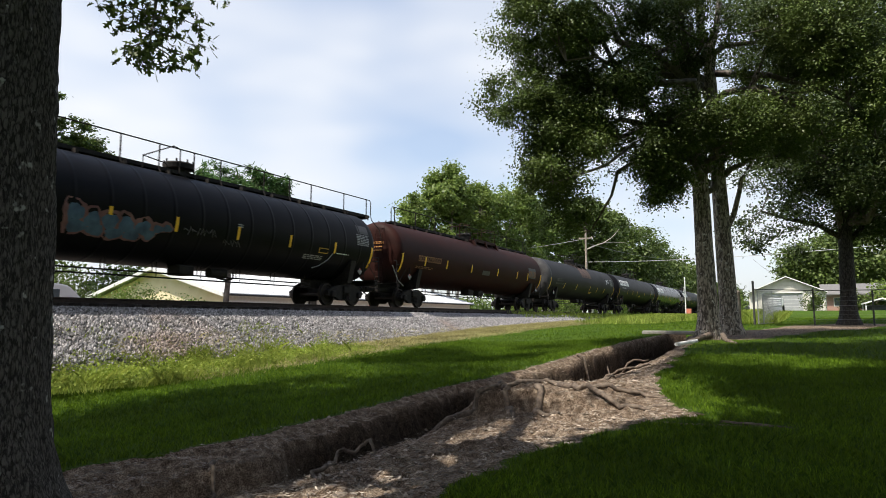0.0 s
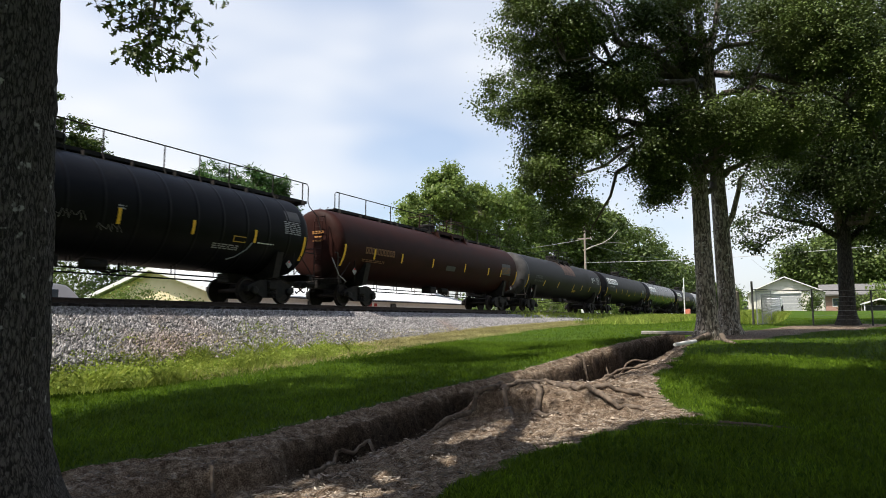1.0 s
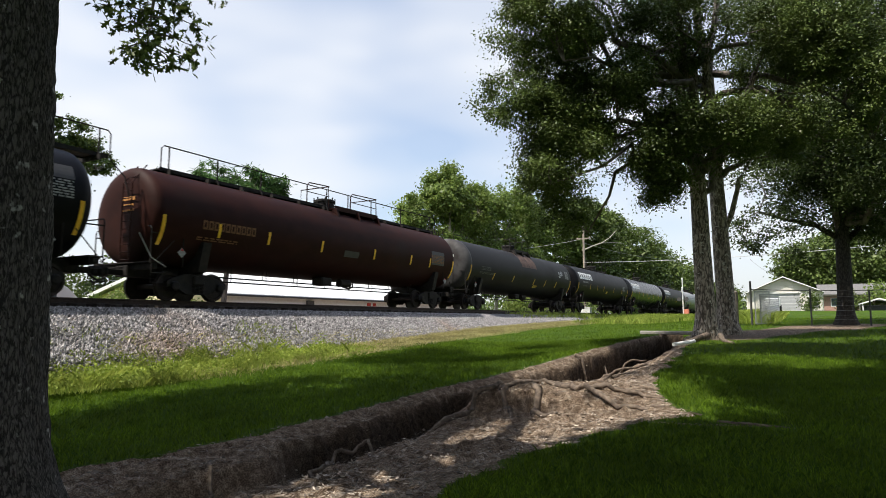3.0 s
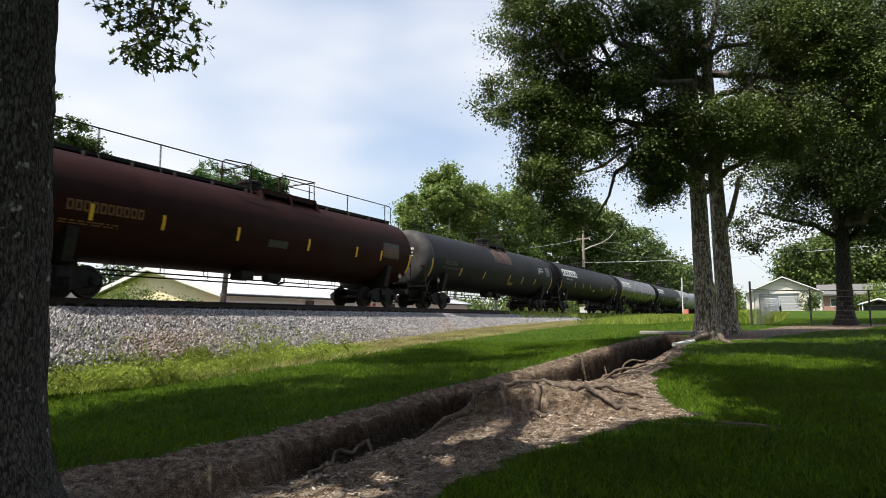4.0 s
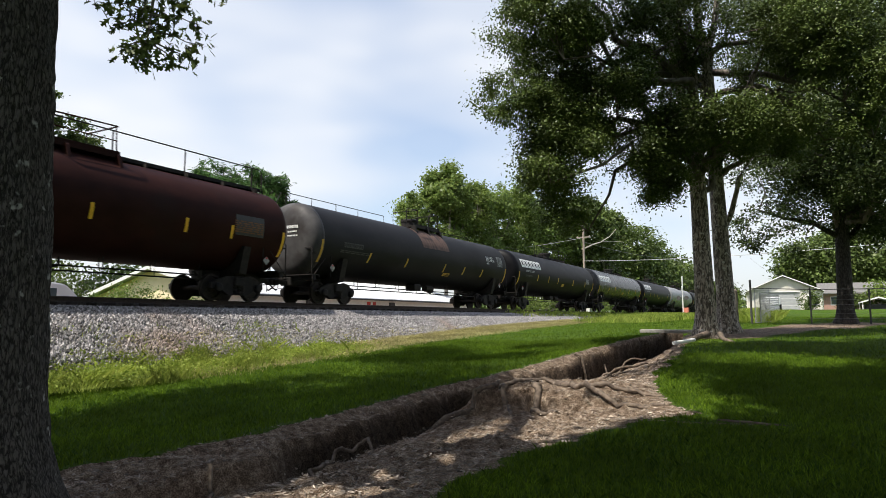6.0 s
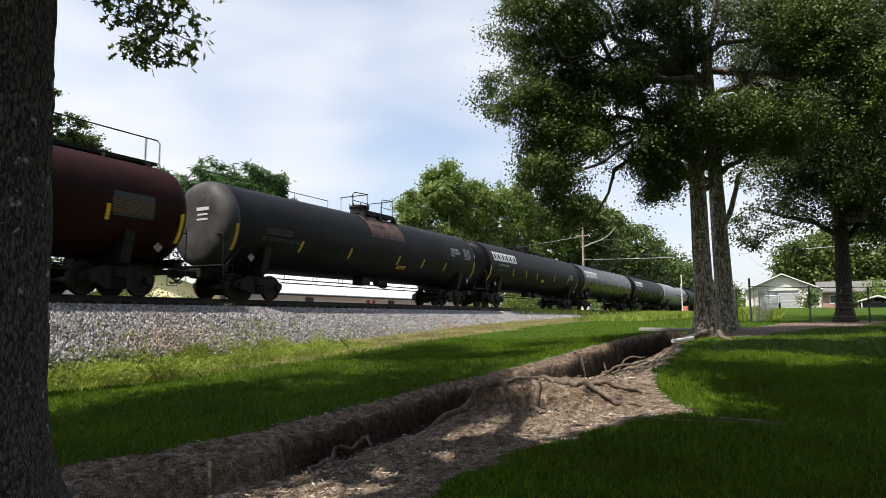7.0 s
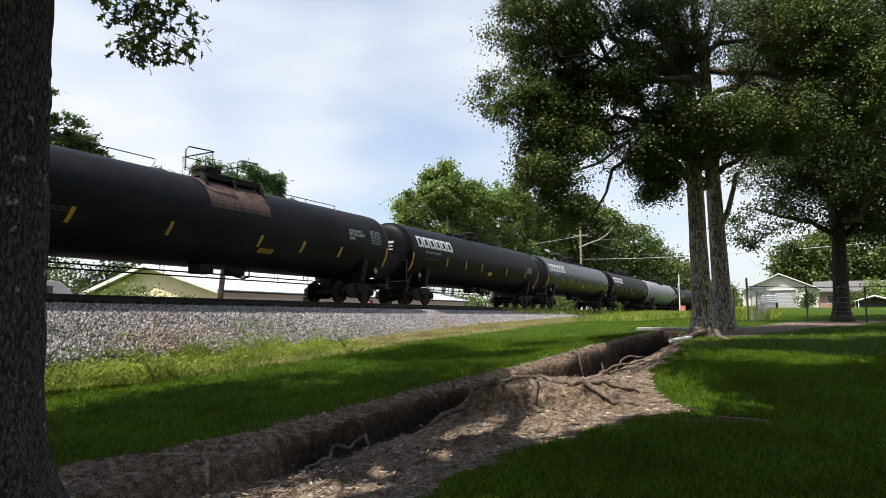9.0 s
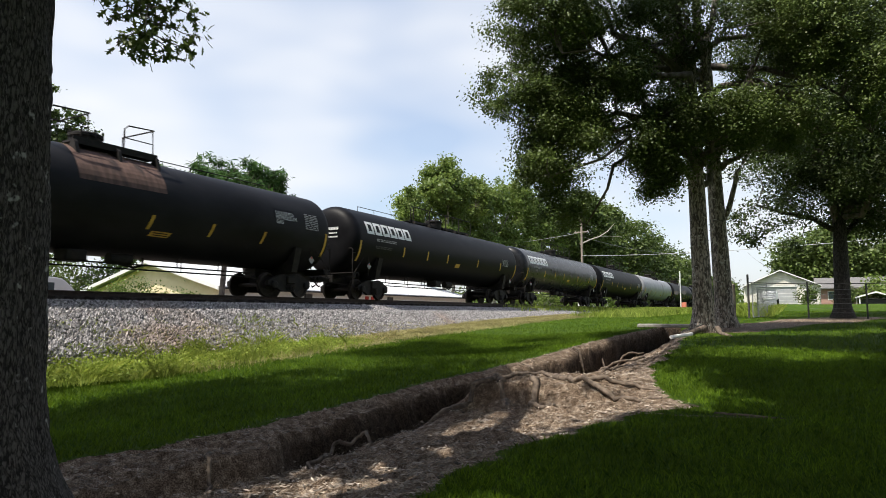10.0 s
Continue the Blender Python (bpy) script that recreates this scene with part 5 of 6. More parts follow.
tree("pine_tree", "pine with rounded clumps of long needles", (-60.0, 28.7, 1.2),
     [((0, 0, 0), (0, 0.4, 21.3), 0.37, 0.1)],
     [(0, 2.3, 20.8, 1.7, 1.7, 1.6), (0, 4.8, 17.4, 2.2, 2.4, 1.8), (0, 6.6, 15.5, 2.4, 2.5, 1.7), (0, 3.2, 15.0, 3, 3.4, 2), (0, -2.6, 18, 3.2, 3.2, 3.4), (0, 1.3, 12.6, 3.2, 4.5, 1.6)],
     380, 70, 0.32, 0.32, (M_LIMB, M_NEEDLE), 32, gap=0.0, limbs=16, freq=0.8, shell=0.55)
FAR_GROUP = "trees along the far side of the railway"
tree("broad_leaf_tree", "sunlit broad-leaved tree with pale stems behind the track", (-36, 63, 1.6),
     [((-0.4, -1.2, 0), (-0.6, -2.4, 11.0), 0.22, 0.10), ((0.2, 0.6, 0), (0.4, 1.6, 13.0), 0.24, 0.10), ((0.5, 2.0, 0), (0.6, 4.5, 12.0), 0.2, 0.09)],
     [(0, -3.0, 11.5, 3.0, 3.6, 3.2), (0, 2.0, 14.5, 3.0, 4.0, 3.4), (0, 6.5, 14.0, 3.0, 3.4, 4.0), (0, -1.0, 8.0, 3.0, 5.5, 2.4), (0, 7, 9, 3, 4, 3.5)],
     760, 70, 0.34, 0.42, (M_DEAD, M_LEAF2), 33, gap=0.0, limbs=16, shell=0.5, freq=0.3, group=FAR_GROUP)
tree("broad_leaf_tree", "bushy broad-leaved tree among others behind the track", (-37, 80, 1.7),
     [((0, 0, 0), (0.3, 0.6, 11.0), 0.26, 0.12), ((0.5, 3.0, 0), (0.6, 4.2, 12.0), 0.24, 0.1)],
     [(0, -2.0, 12.5, 4.0, 6.0, 5.0), (0, 7.0, 15.0, 4.0, 8.0, 5.5), (0, 16.0, 12.0, 4.0, 8.0, 6.5), (1.5, 2.0, 6.5, 4.0, 10.0, 4.2)],
     900, 60, 0.40, 0.52, (M_DEAD, M_LEAF2), 34, gap=-0.05, limbs=14, freq=0.28, group=FAR_GROUP)
tree("pine_tree", "tall dark pine beyond the railway", (-33, 108, 1.9),
     [((0, 0, 0), (0, 0.3, 19.0), 0.32, 0.1)],
     [(0, 0, 14.5, 5.0, 7.0, 6.0), (0, 9, 15.0, 5.0, 6.0, 6.0), (0, 4, 7.5, 5.0, 9.0, 4.5)],
     760, 52, 0.54, 0.75, (M_LIMB, M_LEAF), 35, gap=-0.12, limbs=14, freq=0.25, group=FAR_GROUP)
tree("oak_tree", "dense dark tree far along the railway", (-32, 138, 2.0),
     [((0, 0, 0), (0, 0.3, 14.0), 0.34, 0.12)],
     [(0, 0, 14.0, 6.0, 11.0, 6.5), (0, 14, 12.0, 6.0, 10.0, 7.0), (0, 6, 6.0, 6.0, 18.0, 4.5)],
     640, 42, 0.62, 1.0, (M_LIMB, M_LEAF), 36, gap=-0.15, limbs=10, freq=0.2, group=FAR_GROUP)
tree("oak_tree", "dense dark tree far along the railway", (-31, 182, 2.1),
     [((0, 0, 0), (0, 0.3, 12.0), 0.34, 0.12)],
     [(0, 0, 10.0, 7.0, 16.0, 6.5), (0, 26, 8.0, 7.0, 16.0, 5.5), (0, 50, 6.0, 7.0, 14.0, 5.0)],
     520, 40, 0.8, 1.2, (M_LIMB, M_LEAF), 37, gap=-0.2, limbs=10, freq=0.15, group=FAR_GROUP)
# trees behind the garage
BACK_GROUP = "trees behind the garage"
for i, (x, y, h, w) in enumerate(((2.0, 104, 11.0, 5.2), (9.5, 108, 13.5, 8.0), (20.0, 112, 14.5, 9.0), (-16.0, 150, 6.0, 4.0))):
    tree("broad_leaf_tree", "leafy green tree standing behind the garage", (x, y, 2.3),
         [((0, 0, 0), (0.2, 0, h * 0.6), 0.28, 0.12)],
         [(0, 0, h * 0.66, w, w, h * 0.40), (w * 0.4, 0, h * 0.4, w * 0.8, w * 0.7, h * 0.32), (-w * 0.4, 0, h * 0.36, w * 0.7, w * 0.7, h * 0.30)],
         420, 40, 0.46, 0.8, (M_LIMB, M_LEAF), 40 + i, gap=-0.15, limbs=10, freq=0.22, group=BACK_GROUP)


def far_woods():
    """Low woods that close the view all round."""
    rng = np.random.default_rng(50)
    pts = []
    for _ in range(5200):
        a = rng.uniform(0, 2 * math.pi)
        r = rng.uniform(230, 300)
        x, y = r * math.sin(a), 60 + r * math.cos(a)
        top = 8.5 + 3.5 * noise.noise((x * 0.02, y * 0.02, 3))
        pts.append((x, y, 2 + top * rng.random() ** 0.7))
    pts = np.array(pts)
    centres = np.repeat(pts, 14, axis=0) + rng.normal(size=(len(pts) * 14, 3)) * np.array((2.4, 2.4, 1.0))
    ob = new("far_woods", leaf_mesh("far_woods", centres, 1.5, M_LEAF, rng))
    tagged(ob, "distant belt of green woods", "woods", kind="stuff")


far_woods()


def shrub(name, label, at, blobs, clumps, per, leaf, spread, mat, seed, kind=""):
    rng = np.random.default_rng(seed)
    pts = clump_points(rng, blobs, clumps, -0.15, 0.9, 0.25, seed)
    centres = np.repeat(pts, per, axis=0) + rng.normal(size=(len(pts) * per, 3)) * spread
    centres[:, 2] = np.maximum(centres[:, 2], 0.02)
    ob = thing(name, label, "shrub", Matrix.Translation(at))
    bm = B()
    for p in pts[::6]:
        tube(bm, bent((p[0] * 0.25, p[1] * 0.25, -0.1), p, rng, 0.05, 3), 0.018, 4, 0.006)
    part("stems", bm, M_LIMB, ob)["kind"] = "stuff"
    leaves = part("foliage", B(), mat, ob)
    leaves.data = leaf_mesh("leaves", centres, leaf, mat, rng, 0.1)


shrub("shrub", "tangled green shrub in front of the yellow gable", (-29.5, 21.2, 1.2), [(0, -1.2, 0.7, 1.0, 1.8, 1.0), (0, 1.8, 0.5, 1.0, 1.6, 0.8)], 130, 50, 0.12, 0.22, M_LEAF2, 61)
shrub("shrub", "tall green brush behind the track", (-33.0, 17.2, 1.2), [(0, 0, 1.3, 1.5, 3.0, 1.6), (-4, 0.5, 2.6, 2.0, 3.5, 2.2)], 190, 50, 0.15, 0.30, M_LEAF, 62)
shrub("thicket", "tall green thicket beyond the yellow gable", (-56.0, 14.0, 1.0), [(0, -12, 3.0, 3.0, 7.0, 4.0), (0, 0, 3.0, 3.0, 7.0, 4.2), (0, 12, 3.0, 3.0, 7.0, 4.0), (0, 26, 2.6, 3.0, 8.0, 3.6)], 620, 46, 0.36, 0.6, M_LEAF, 68)
shrub("shrub", "tall green brush behind the track", (-27.0, 66.0, 1.6), [(0, 0, 1.2, 1.6, 4.5, 1.6), (0, 9, 1.2, 1.6, 5.0, 1.6), (0, 20, 1.4, 2, 7.0, 1.8)], 300, 26, 0.28, 0.4, M_LEAF2, 63)
shrub("shrub", "tall green brush behind the track", (-27.0, 110.0, 1.8), [(0, 0, 1.4, 2, 10, 2.0), (0, 20, 1.4, 2, 12.0, 2.2)], 240, 26, 0.4, 0.5, M_LEAF2, 64)
shrub("shrub", "rounded shrub beside the garage door", (0.6, 72.6, 2.15), [(0, 0, 0.9, 0.9, 0.9, 1.0)], 70, 26, 0.16, 0.2, M_LEAF, 65)
shrub("shrub", "pale green shrub beside the garage corner", (-5.6, 62.0, 1.9), [(0, 0, 0.9, 0.8, 1.5, 1.1)], 70, 26, 0.18, 0.22, M_LEAF2, 66)
shrub("shrub", "dark leafy bush before the low house", (4.9, 85.0, 2.3), [(0, 0, 0.9, 1.5, 0.9, 1.1), (1.6, 0.4, 0.7, 1.2, 0.8, 0.8)], 110, 30, 0.2, 0.26, M_LEAF, 69)
shrub("shrub", "leafy bushes behind the neighbouring yard", (9.0, 84.0, 2.3), [(0, 0, 1.6, 3.0, 2.0, 1.8), (5, 2, 2.2, 3.0, 2.0, 2.4)], 160, 26, 0.3, 0.4, M_LEAF2, 67)


# ---- grass and weeds ----
def blades(name, label, pts, length, width, mat, seed, lean=0.5):
    """Single bent blades, one strip of two faces each."""
    rng = np.random.default_rng(seed)
    n = len(pts)
    a = rng.uniform(0, 2 * math.pi, n)
    ln = length * rng.uniform(0.5, 1.4, n)
    tip = rng.normal(size=(n, 2)) * lean * ln[:, None]
    sx, sy = np.cos(a) * width / 2, np.sin(a) * width / 2
    z0 = pts[:, 2] - 0.01
    v = np.empty((n, 5, 3))
    v[:, 0] = np.stack([pts[:, 0] - sx, pts[:, 1] - sy, z0], 1)
    v[:, 1] = np.stack([pts[:, 0] + sx, pts[:, 1] + sy, z0], 1)
    v[:, 2] = np.stack([pts[:, 0] + sx * 0.8 + tip[:, 0] * 0.35, pts[:, 1] + sy * 0.8 + tip[:, 1] * 0.35, z0 + ln * 0.6], 1)
    v[:, 3] = np.stack([pts[:, 0] + tip[:, 0], pts[:, 1] + tip[:, 1], z0 + ln], 1)
    v[:, 4] = np.stack([pts[:, 0] - sx * 0.8 + tip[:, 0] * 0.35, pts[:, 1] - sy * 0.8 + tip[:, 1] * 0.35, z0 + ln * 0.6], 1)
    me = bpy.data.meshes.new(name)
    me.vertices.add(n * 5)
    me.vertices.foreach_set("co", v.reshape(-1).astype(np.float32))
    me.loops.add(n * 5)
    me.loops.foreach_set("vertex_index", np.arange(n * 5, dtype=np.int32))
    me.polygons.add(n)
    me.polygons.foreach_set("loop_start", np.arange(0, n * 5, 5, dtype=np.int32))
    me.polygons.foreach_set("loop_total", np.full(n, 5, dtype=np.int32))
    me.update(calc_edges=True)
    me.materials.append(mat)
    return tagged(new(name, me), label, "grass", kind="stuff")


def lawn_points(rng, count, x0, x1, y0, y1, power=1.0, bare_max=0.25, cond=None):
    """Places on the grass, thinned by a rule."""
    out, have = [], 0
    while have < count:
        y = y0 + (y1 - y0) * rng.random(count) ** power
        x = rng.uniform(x0, x1, count)
        z, bare = surface(x, y)
        keep = bare < bare_max * rng.uniform(0.2, 1.8, count)
        if cond:
            keep &= cond(x, y, rng)
        out.append(np.stack([x, y, z], 1)[keep])
        have += int(keep.sum())
    return np.concatenate(out)[:count]


def in_view(x, y, rng):
    """Within the wedge of lawn that the shot takes in."""
    return (x < 0.16 * y + 0.8) & (y > 2.4) & (x > -0.25 * y - 7.0 - 1.5 * np.maximum(0, y - 3))


def bank_height(x):
    return np.interp(x, [-16.9, -16.3, -15.6, -14.9, -14.2, -13.7], [1.65, 1.65, 1.36, 0.90, 0.42, 0.05])


def build_grass():
    rng = np.random.default_rng(70)
    blades("lawn_grass", "short mown green grass blades", lawn_points(rng, 95000, -3.2, 3.6, 3.4, 15.0, 1.5, cond=in_view), 0.055, 0.0075, M_GRASS, 71)
    blades("lawn_grass", "short mown green grass blades", lawn_points(rng, 80000, -14.0, -4.6, 2.5, 21.0, 1.2, cond=in_view), 0.065, 0.010, M_GRASS, 72)
    blades("lawn_grass", "short mown green grass blades", lawn_points(rng, 40000, -13.5, 6.0, 14.0, 40.0, 1.3, cond=in_view), 0.060, 0.016, M_GRASS, 73)

    def toe(x, y, r):
        patch = np.array([noise.noise((a * 0.7, b * 0.5, 2)) for a, b in zip(x, y)])
        return (r.random(len(x)) < ramp(-11.4, -12.9, x) * (1 - 0.97 * ramp(-13.8, -14.5, x)) * (0.32 + 0.68 * ramp(-0.12, 0.22, patch))) & (y < 14 + 4 * r.random(len(x)))

    p = lawn_points(rng, 46000, -15.2, -11.3, 5.0, 19.0, 1.3, 0.9, cond=toe)
    p[:, 2] = np.maximum(p[:, 2], bank_height(p[:, 0]))
    tall = 0.5 + 1.1 * ramp(-0.1, 0.4, np.array([noise.noise((a * 1.3, b * 1.1, 5)) for a, b in p[:, :2]]))
    blades("weeds", "tall pale green weeds at the foot of the ballast", p, 0.17 * tall, 0.014, M_WEED, 74, 0.5)
    q = np.repeat(p[:1300], 14, axis=0) + rng.normal(size=(18200, 3)) * np.array((0.10, 0.10, 0.03)) + np.array((0, 0, 0.05))
    q[:, 2] += np.repeat(tall[:1300], 14) * 0.22 * rng.random(18200)
    tagged(new("weed_leaves", leaf_mesh("weed_leaves", q, 0.060, M_WEED, rng, -0.6)), "broad leaves of bushy weeds along the ballast", "weeds", kind="stuff")
    p = lawn_points(rng, 36000, -15.0, -10.8, 9.5, 45.0, 1.0, 0.9, cond=lambda x, y, r: r.random(len(x)) < ramp(-11.0, -12.6, x))
    p[:, 2] = np.maximum(p[:, 2], bank_height(p[:, 0]))
    blades("dry_grass", "thin straw-coloured grass along the ballast", p, 0.10, 0.016, M_STRAW, 75, 0.8)
    field = lawn_points(rng, 30000, -17.0, -4.0, 38.0, 85.0, 0.9)
    field[:, 2] = np.maximum(field[:, 2], bank_height(field[:, 0]))
    blades("field_grass", "longer bright grass beside the railway", field, 0.30, 0.045, M_WEED, 76, 0.4)
    strip = lawn_points(rng, 3500, -3.6, -0.9, 29.5, 44.0, 1.0, cond=lambda x, y, r: np.abs(x + 2.0 - 0.05 * (y - 30)) < 0.9)
    blades("weeds", "tall weeds grown through the chain fence", strip, 0.36, 0.018, M_WEED, 77, 0.5)


build_grass()
# ---- ditch details ----
def root(pts, r, r_end, label):
    bm = B()
    rng = np.random.default_rng(int(abs(pts[0][0] * 1000)))
    fine = []
    for a, b in zip(pts, pts[1:]):
        for i in range(5):
            k = i / 5
            x, y = a[0] + (b[0] - a[0]) * k, a[1] + (b[1] - a[1]) * k
            fine.append((x + rng.normal() * 0.02, y + rng.normal() * 0.02, ground_z(x, y) + a[2] + (b[2] - a[2]) * k))
    fine.append((pts[-1][0], pts[-1][1], ground_z(pts[-1][0], pts[-1][1]) + pts[-1][2]))
    tube(bm, fine, r, 7, r_end)
    solid("tree_root", bm, M_ROOT, label, "root", group="bare roots in the ditch", smooth=True)


root([(-4.75, 8.0, 0.0), (-4.45, 8.45, 0.10), (-4.2, 8.8, 0.06), (-4.0, 9.3, 0.05), (-3.75, 9.7, 0.04), (-3.3, 9.6, 0.0)], 0.045, 0.03, "pale bare root along the crest of the earth hump")
root([(-3.35, 9.45, 0.0), (-3.05, 9.2, 0.06), (-2.75, 8.95, 0.09), (-2.3, 8.72, 0.05), (-1.9, 8.6, 0.02), (-1.6, 8.55, 0.0)], 0.055, 0.02, "flat bleached root running out over the dirt")
root([(-4.1, 9.0, 0.02), (-3.9, 8.75, 0.04), (-3.75, 8.55, 0.03), (-3.55, 8.2, -0.02)], 0.05, 0.025, "gnarled dark root on the face of the hump")
root([(-3.6, 9.2, 0.02), (-3.45, 8.9, 0.05), (-3.4, 8.6, 0.04), (-3.0, 8.4, -0.02)], 0.06, 0.03, "gnarled dark root on the face of the hump")
root([(-2.9, 9.3, 0.0), (-2.5, 9.2, 0.05), (-2.1, 9.25, 0.03), (-1.7, 9.1, -0.01)], 0.045, 0.02, "gnarled dark root on the dirt bench")
root([(-4.5, 5.1, 0.0), (-4.72, 5.6, 0.10), (-4.92, 6.1, 0.17), (-4.82, 6.45, 0.19), (-4.55, 6.3, 0.12), (-4.4, 6.05, -0.02)], 0.026, 0.018, "thin pale root arching over the channel")
root([(-5.55, 4.75, 0.02), (-5.2, 4.5, 0.04), (-4.9, 4.25, 0.02), (-4.4, 3.85, 0.0)], 0.024, 0.016, "thin root running down the dirt shoulder")
root([(-3.7, 12.4, 0.0), (-3.5, 12.9, 0.05), (-3.3, 13.6, 0.03), (-3.25, 14.4, 0.0)], 0.03, 0.015, "root bared along the ditch side")
root([(-4.7, 14.6, 0.10), (-4.2, 14.8, 0.24), (-3.6, 15.0, 0.20), (-3.0, 15.4, 0.03)], 0.04, 0.022, "root spanning the narrow ditch")
root([(-4.6, 16.6, 0.15), (-4.1, 16.3, 0.30), (-3.5, 16.5, 0.18)], 0.035, 0.02, "root spanning the narrow ditch")
root([(-0.9, 7.8, 0.0), (-0.5, 7.72, 0.012), (-0.1, 7.66, -0.015)], 0.020, 0.010, "root surfacing in the grass")
root([(-2.4, 19.6, 0.14), (-2.75, 18.8, 0.05), (-3.0, 17.9, 0.0)], 0.10, 0.03, "surface root at the foot of the double oak")
root([(-2.1, 19.6, 0.12), (-1.9, 18.9, 0.03), (-1.6, 18.4, -0.02)], 0.09, 0.03, "surface root at the foot of the double oak")


def clods(count=1500):
    """Small clods, bark chips and leaf litter on the bare dirt."""
    rng = np.random.default_rng(80)
    verts, faces = [], []
    unit = np.array([(1, 0, 0), (-1, 0, 0), (0, 1, 0), (0, -1, 0), (0, 0, 0.6), (0, 0, -0.6)], float)
    tri = [(0, 2, 4), (2, 1, 4), (1, 3, 4), (3, 0, 4), (2, 0, 5), (1, 2, 5), (3, 1, 5), (0, 3, 5)]
    n = 0
    while n < count:
        y = 2.6 + 13 * rng.random() ** 1.4
        x = rng.uniform(-6.3, -1.2)
        if ditch(x, y)[1] < 0.5:
            continue
        s = rng.uniform(0.008, 0.032)
        p = unit * s * rng.uniform(0.5, 1.5, (6, 1)) + np.array((x, y, ground_z(x, y) + s * 0.2))
        faces += [tuple(6 * n + k for k in t) for t in tri]
        verts += [tuple(q) for q in p]
        n += 1
    me = bpy.data.meshes.new("dirt_clods")
    me.from_pydata(verts, [], faces)
    me.materials.append(material("dirt_clod", (0.13, 0.10, 0.075), (0.42, 0.35, 0.28), scale=6, rough=0.95, vary=0.6, island=True))
    tagged(new("dirt_clods", me), "loose clods, chips and litter on the bare dirt", "dirt", kind="stuff")


clods()


def litter(count=20000):
    """Dry leaf and bark flakes scattered over the dirt."""
    rng = np.random.default_rng(81)
    pts = []
    while len(pts) < count:
        y = 2.6 + 15 * rng.random() ** 1.3
        x = rng.uniform(-6.3, -1.2)
        cut, bare, wall_shade = ditch(x, y)
        if bare > 0.45 and wall_shade < 0.5:
            pts.append((x, y, ground_z(x, y) + 0.012))
    flat = np.array([(0, 0, 0), (0.13, 0.5, 0.02), (0, 1, 0), (-0.13, 0.5, 0.02)])
    pts = np.array(pts)
    n = len(pts)
    a, ln = rng.uniform(0, 6.28, n), rng.uniform(0.02, 0.085, n)
    way = np.stack([np.cos(a), np.sin(a), rng.normal(size=n) * 0.15], 1)
    side = np.stack([-np.sin(a), np.cos(a), rng.normal(size=n) * 0.25], 1)
    v = (flat[None, :, 0:1] * side[:, None] + flat[None, :, 1:2] * way[:, None]) * ln[:, None, None] + pts[:, None]
    me = bpy.data.meshes.new("leaf_litter")
    me.from_pydata(v.reshape(-1, 3).tolist(), [], [tuple(range(4 * i, 4 * i + 4)) for i in range(n)])
    me.materials.append(material("dry_litter", (0.16, 0.125, 0.096), (0.46, 0.39, 0.32), scale=4, rough=0.95, vary=0.6, island=True))
    tagged(new("leaf_litter", me), "dry leaf and bark litter on the dirt", "litter", kind="stuff")


litter()

# white pipe lying at the ditch head, and the slab that bridges it
bm = turned(B(), [(-0.55, 0.038), (-0.55, 0.048), (0.55, 0.048), (0.55, 0.038)], "X", 18)
solid("plastic_pipe", bm, M_PVC, "white plastic drain pipe lying on the dirt", "pipe", Matrix.Translation((-2.72, 17.4, ground_z(-2.72, 17.4) + 0.08)) @ Euler((0, radians(-3), radians(72))).to_matrix().to_4x4())
solid("culvert_slab", box(B(), -1.1, 1.1, -0.25, 0.25, -0.06, 0.06, 0.02), M_CONC, "weathered concrete slab across the ditch head", "slab", pose(-3.9, 22.9, 0.94, 0, 0, 8))


# ---- fence, gate posts and yard beyond ----
def post(name, label, x, y, h, r, mat, z=None, cap=False, group=""):
    z = ground_z(x, y) if z is None else z
    bm = turned(B(), [(-0.2, r), (h - r * 0.4, r), (h, r * 0.5)], "Z", 12)
    return solid(name, bm, mat, label, "post", Matrix.Translation((x, y, z)), group)


FP = "posts of the yard fence"
post("fence_post", "thin dark steel fence post", 0.26, 29.0, 1.45, 0.032, M_POSTDARK, group=FP)
post("fence_post", "thin dark steel fence post", 2.2, 28.9, 1.35, 0.032, M_POSTDARK, group=FP)
post("fence_post", "thin dark steel fence post", 4.3, 28.9, 1.35, 0.032, M_POSTDARK, group=FP)
post("fence_post", "tall dark gate post", -1.86, 28.95, 1.80, 0.042, M_POSTDARK, group=FP)
post("wooden_post", "old dark weathered wooden post", -2.47, 28.9, 1.42, 0.13, M_LIMB)


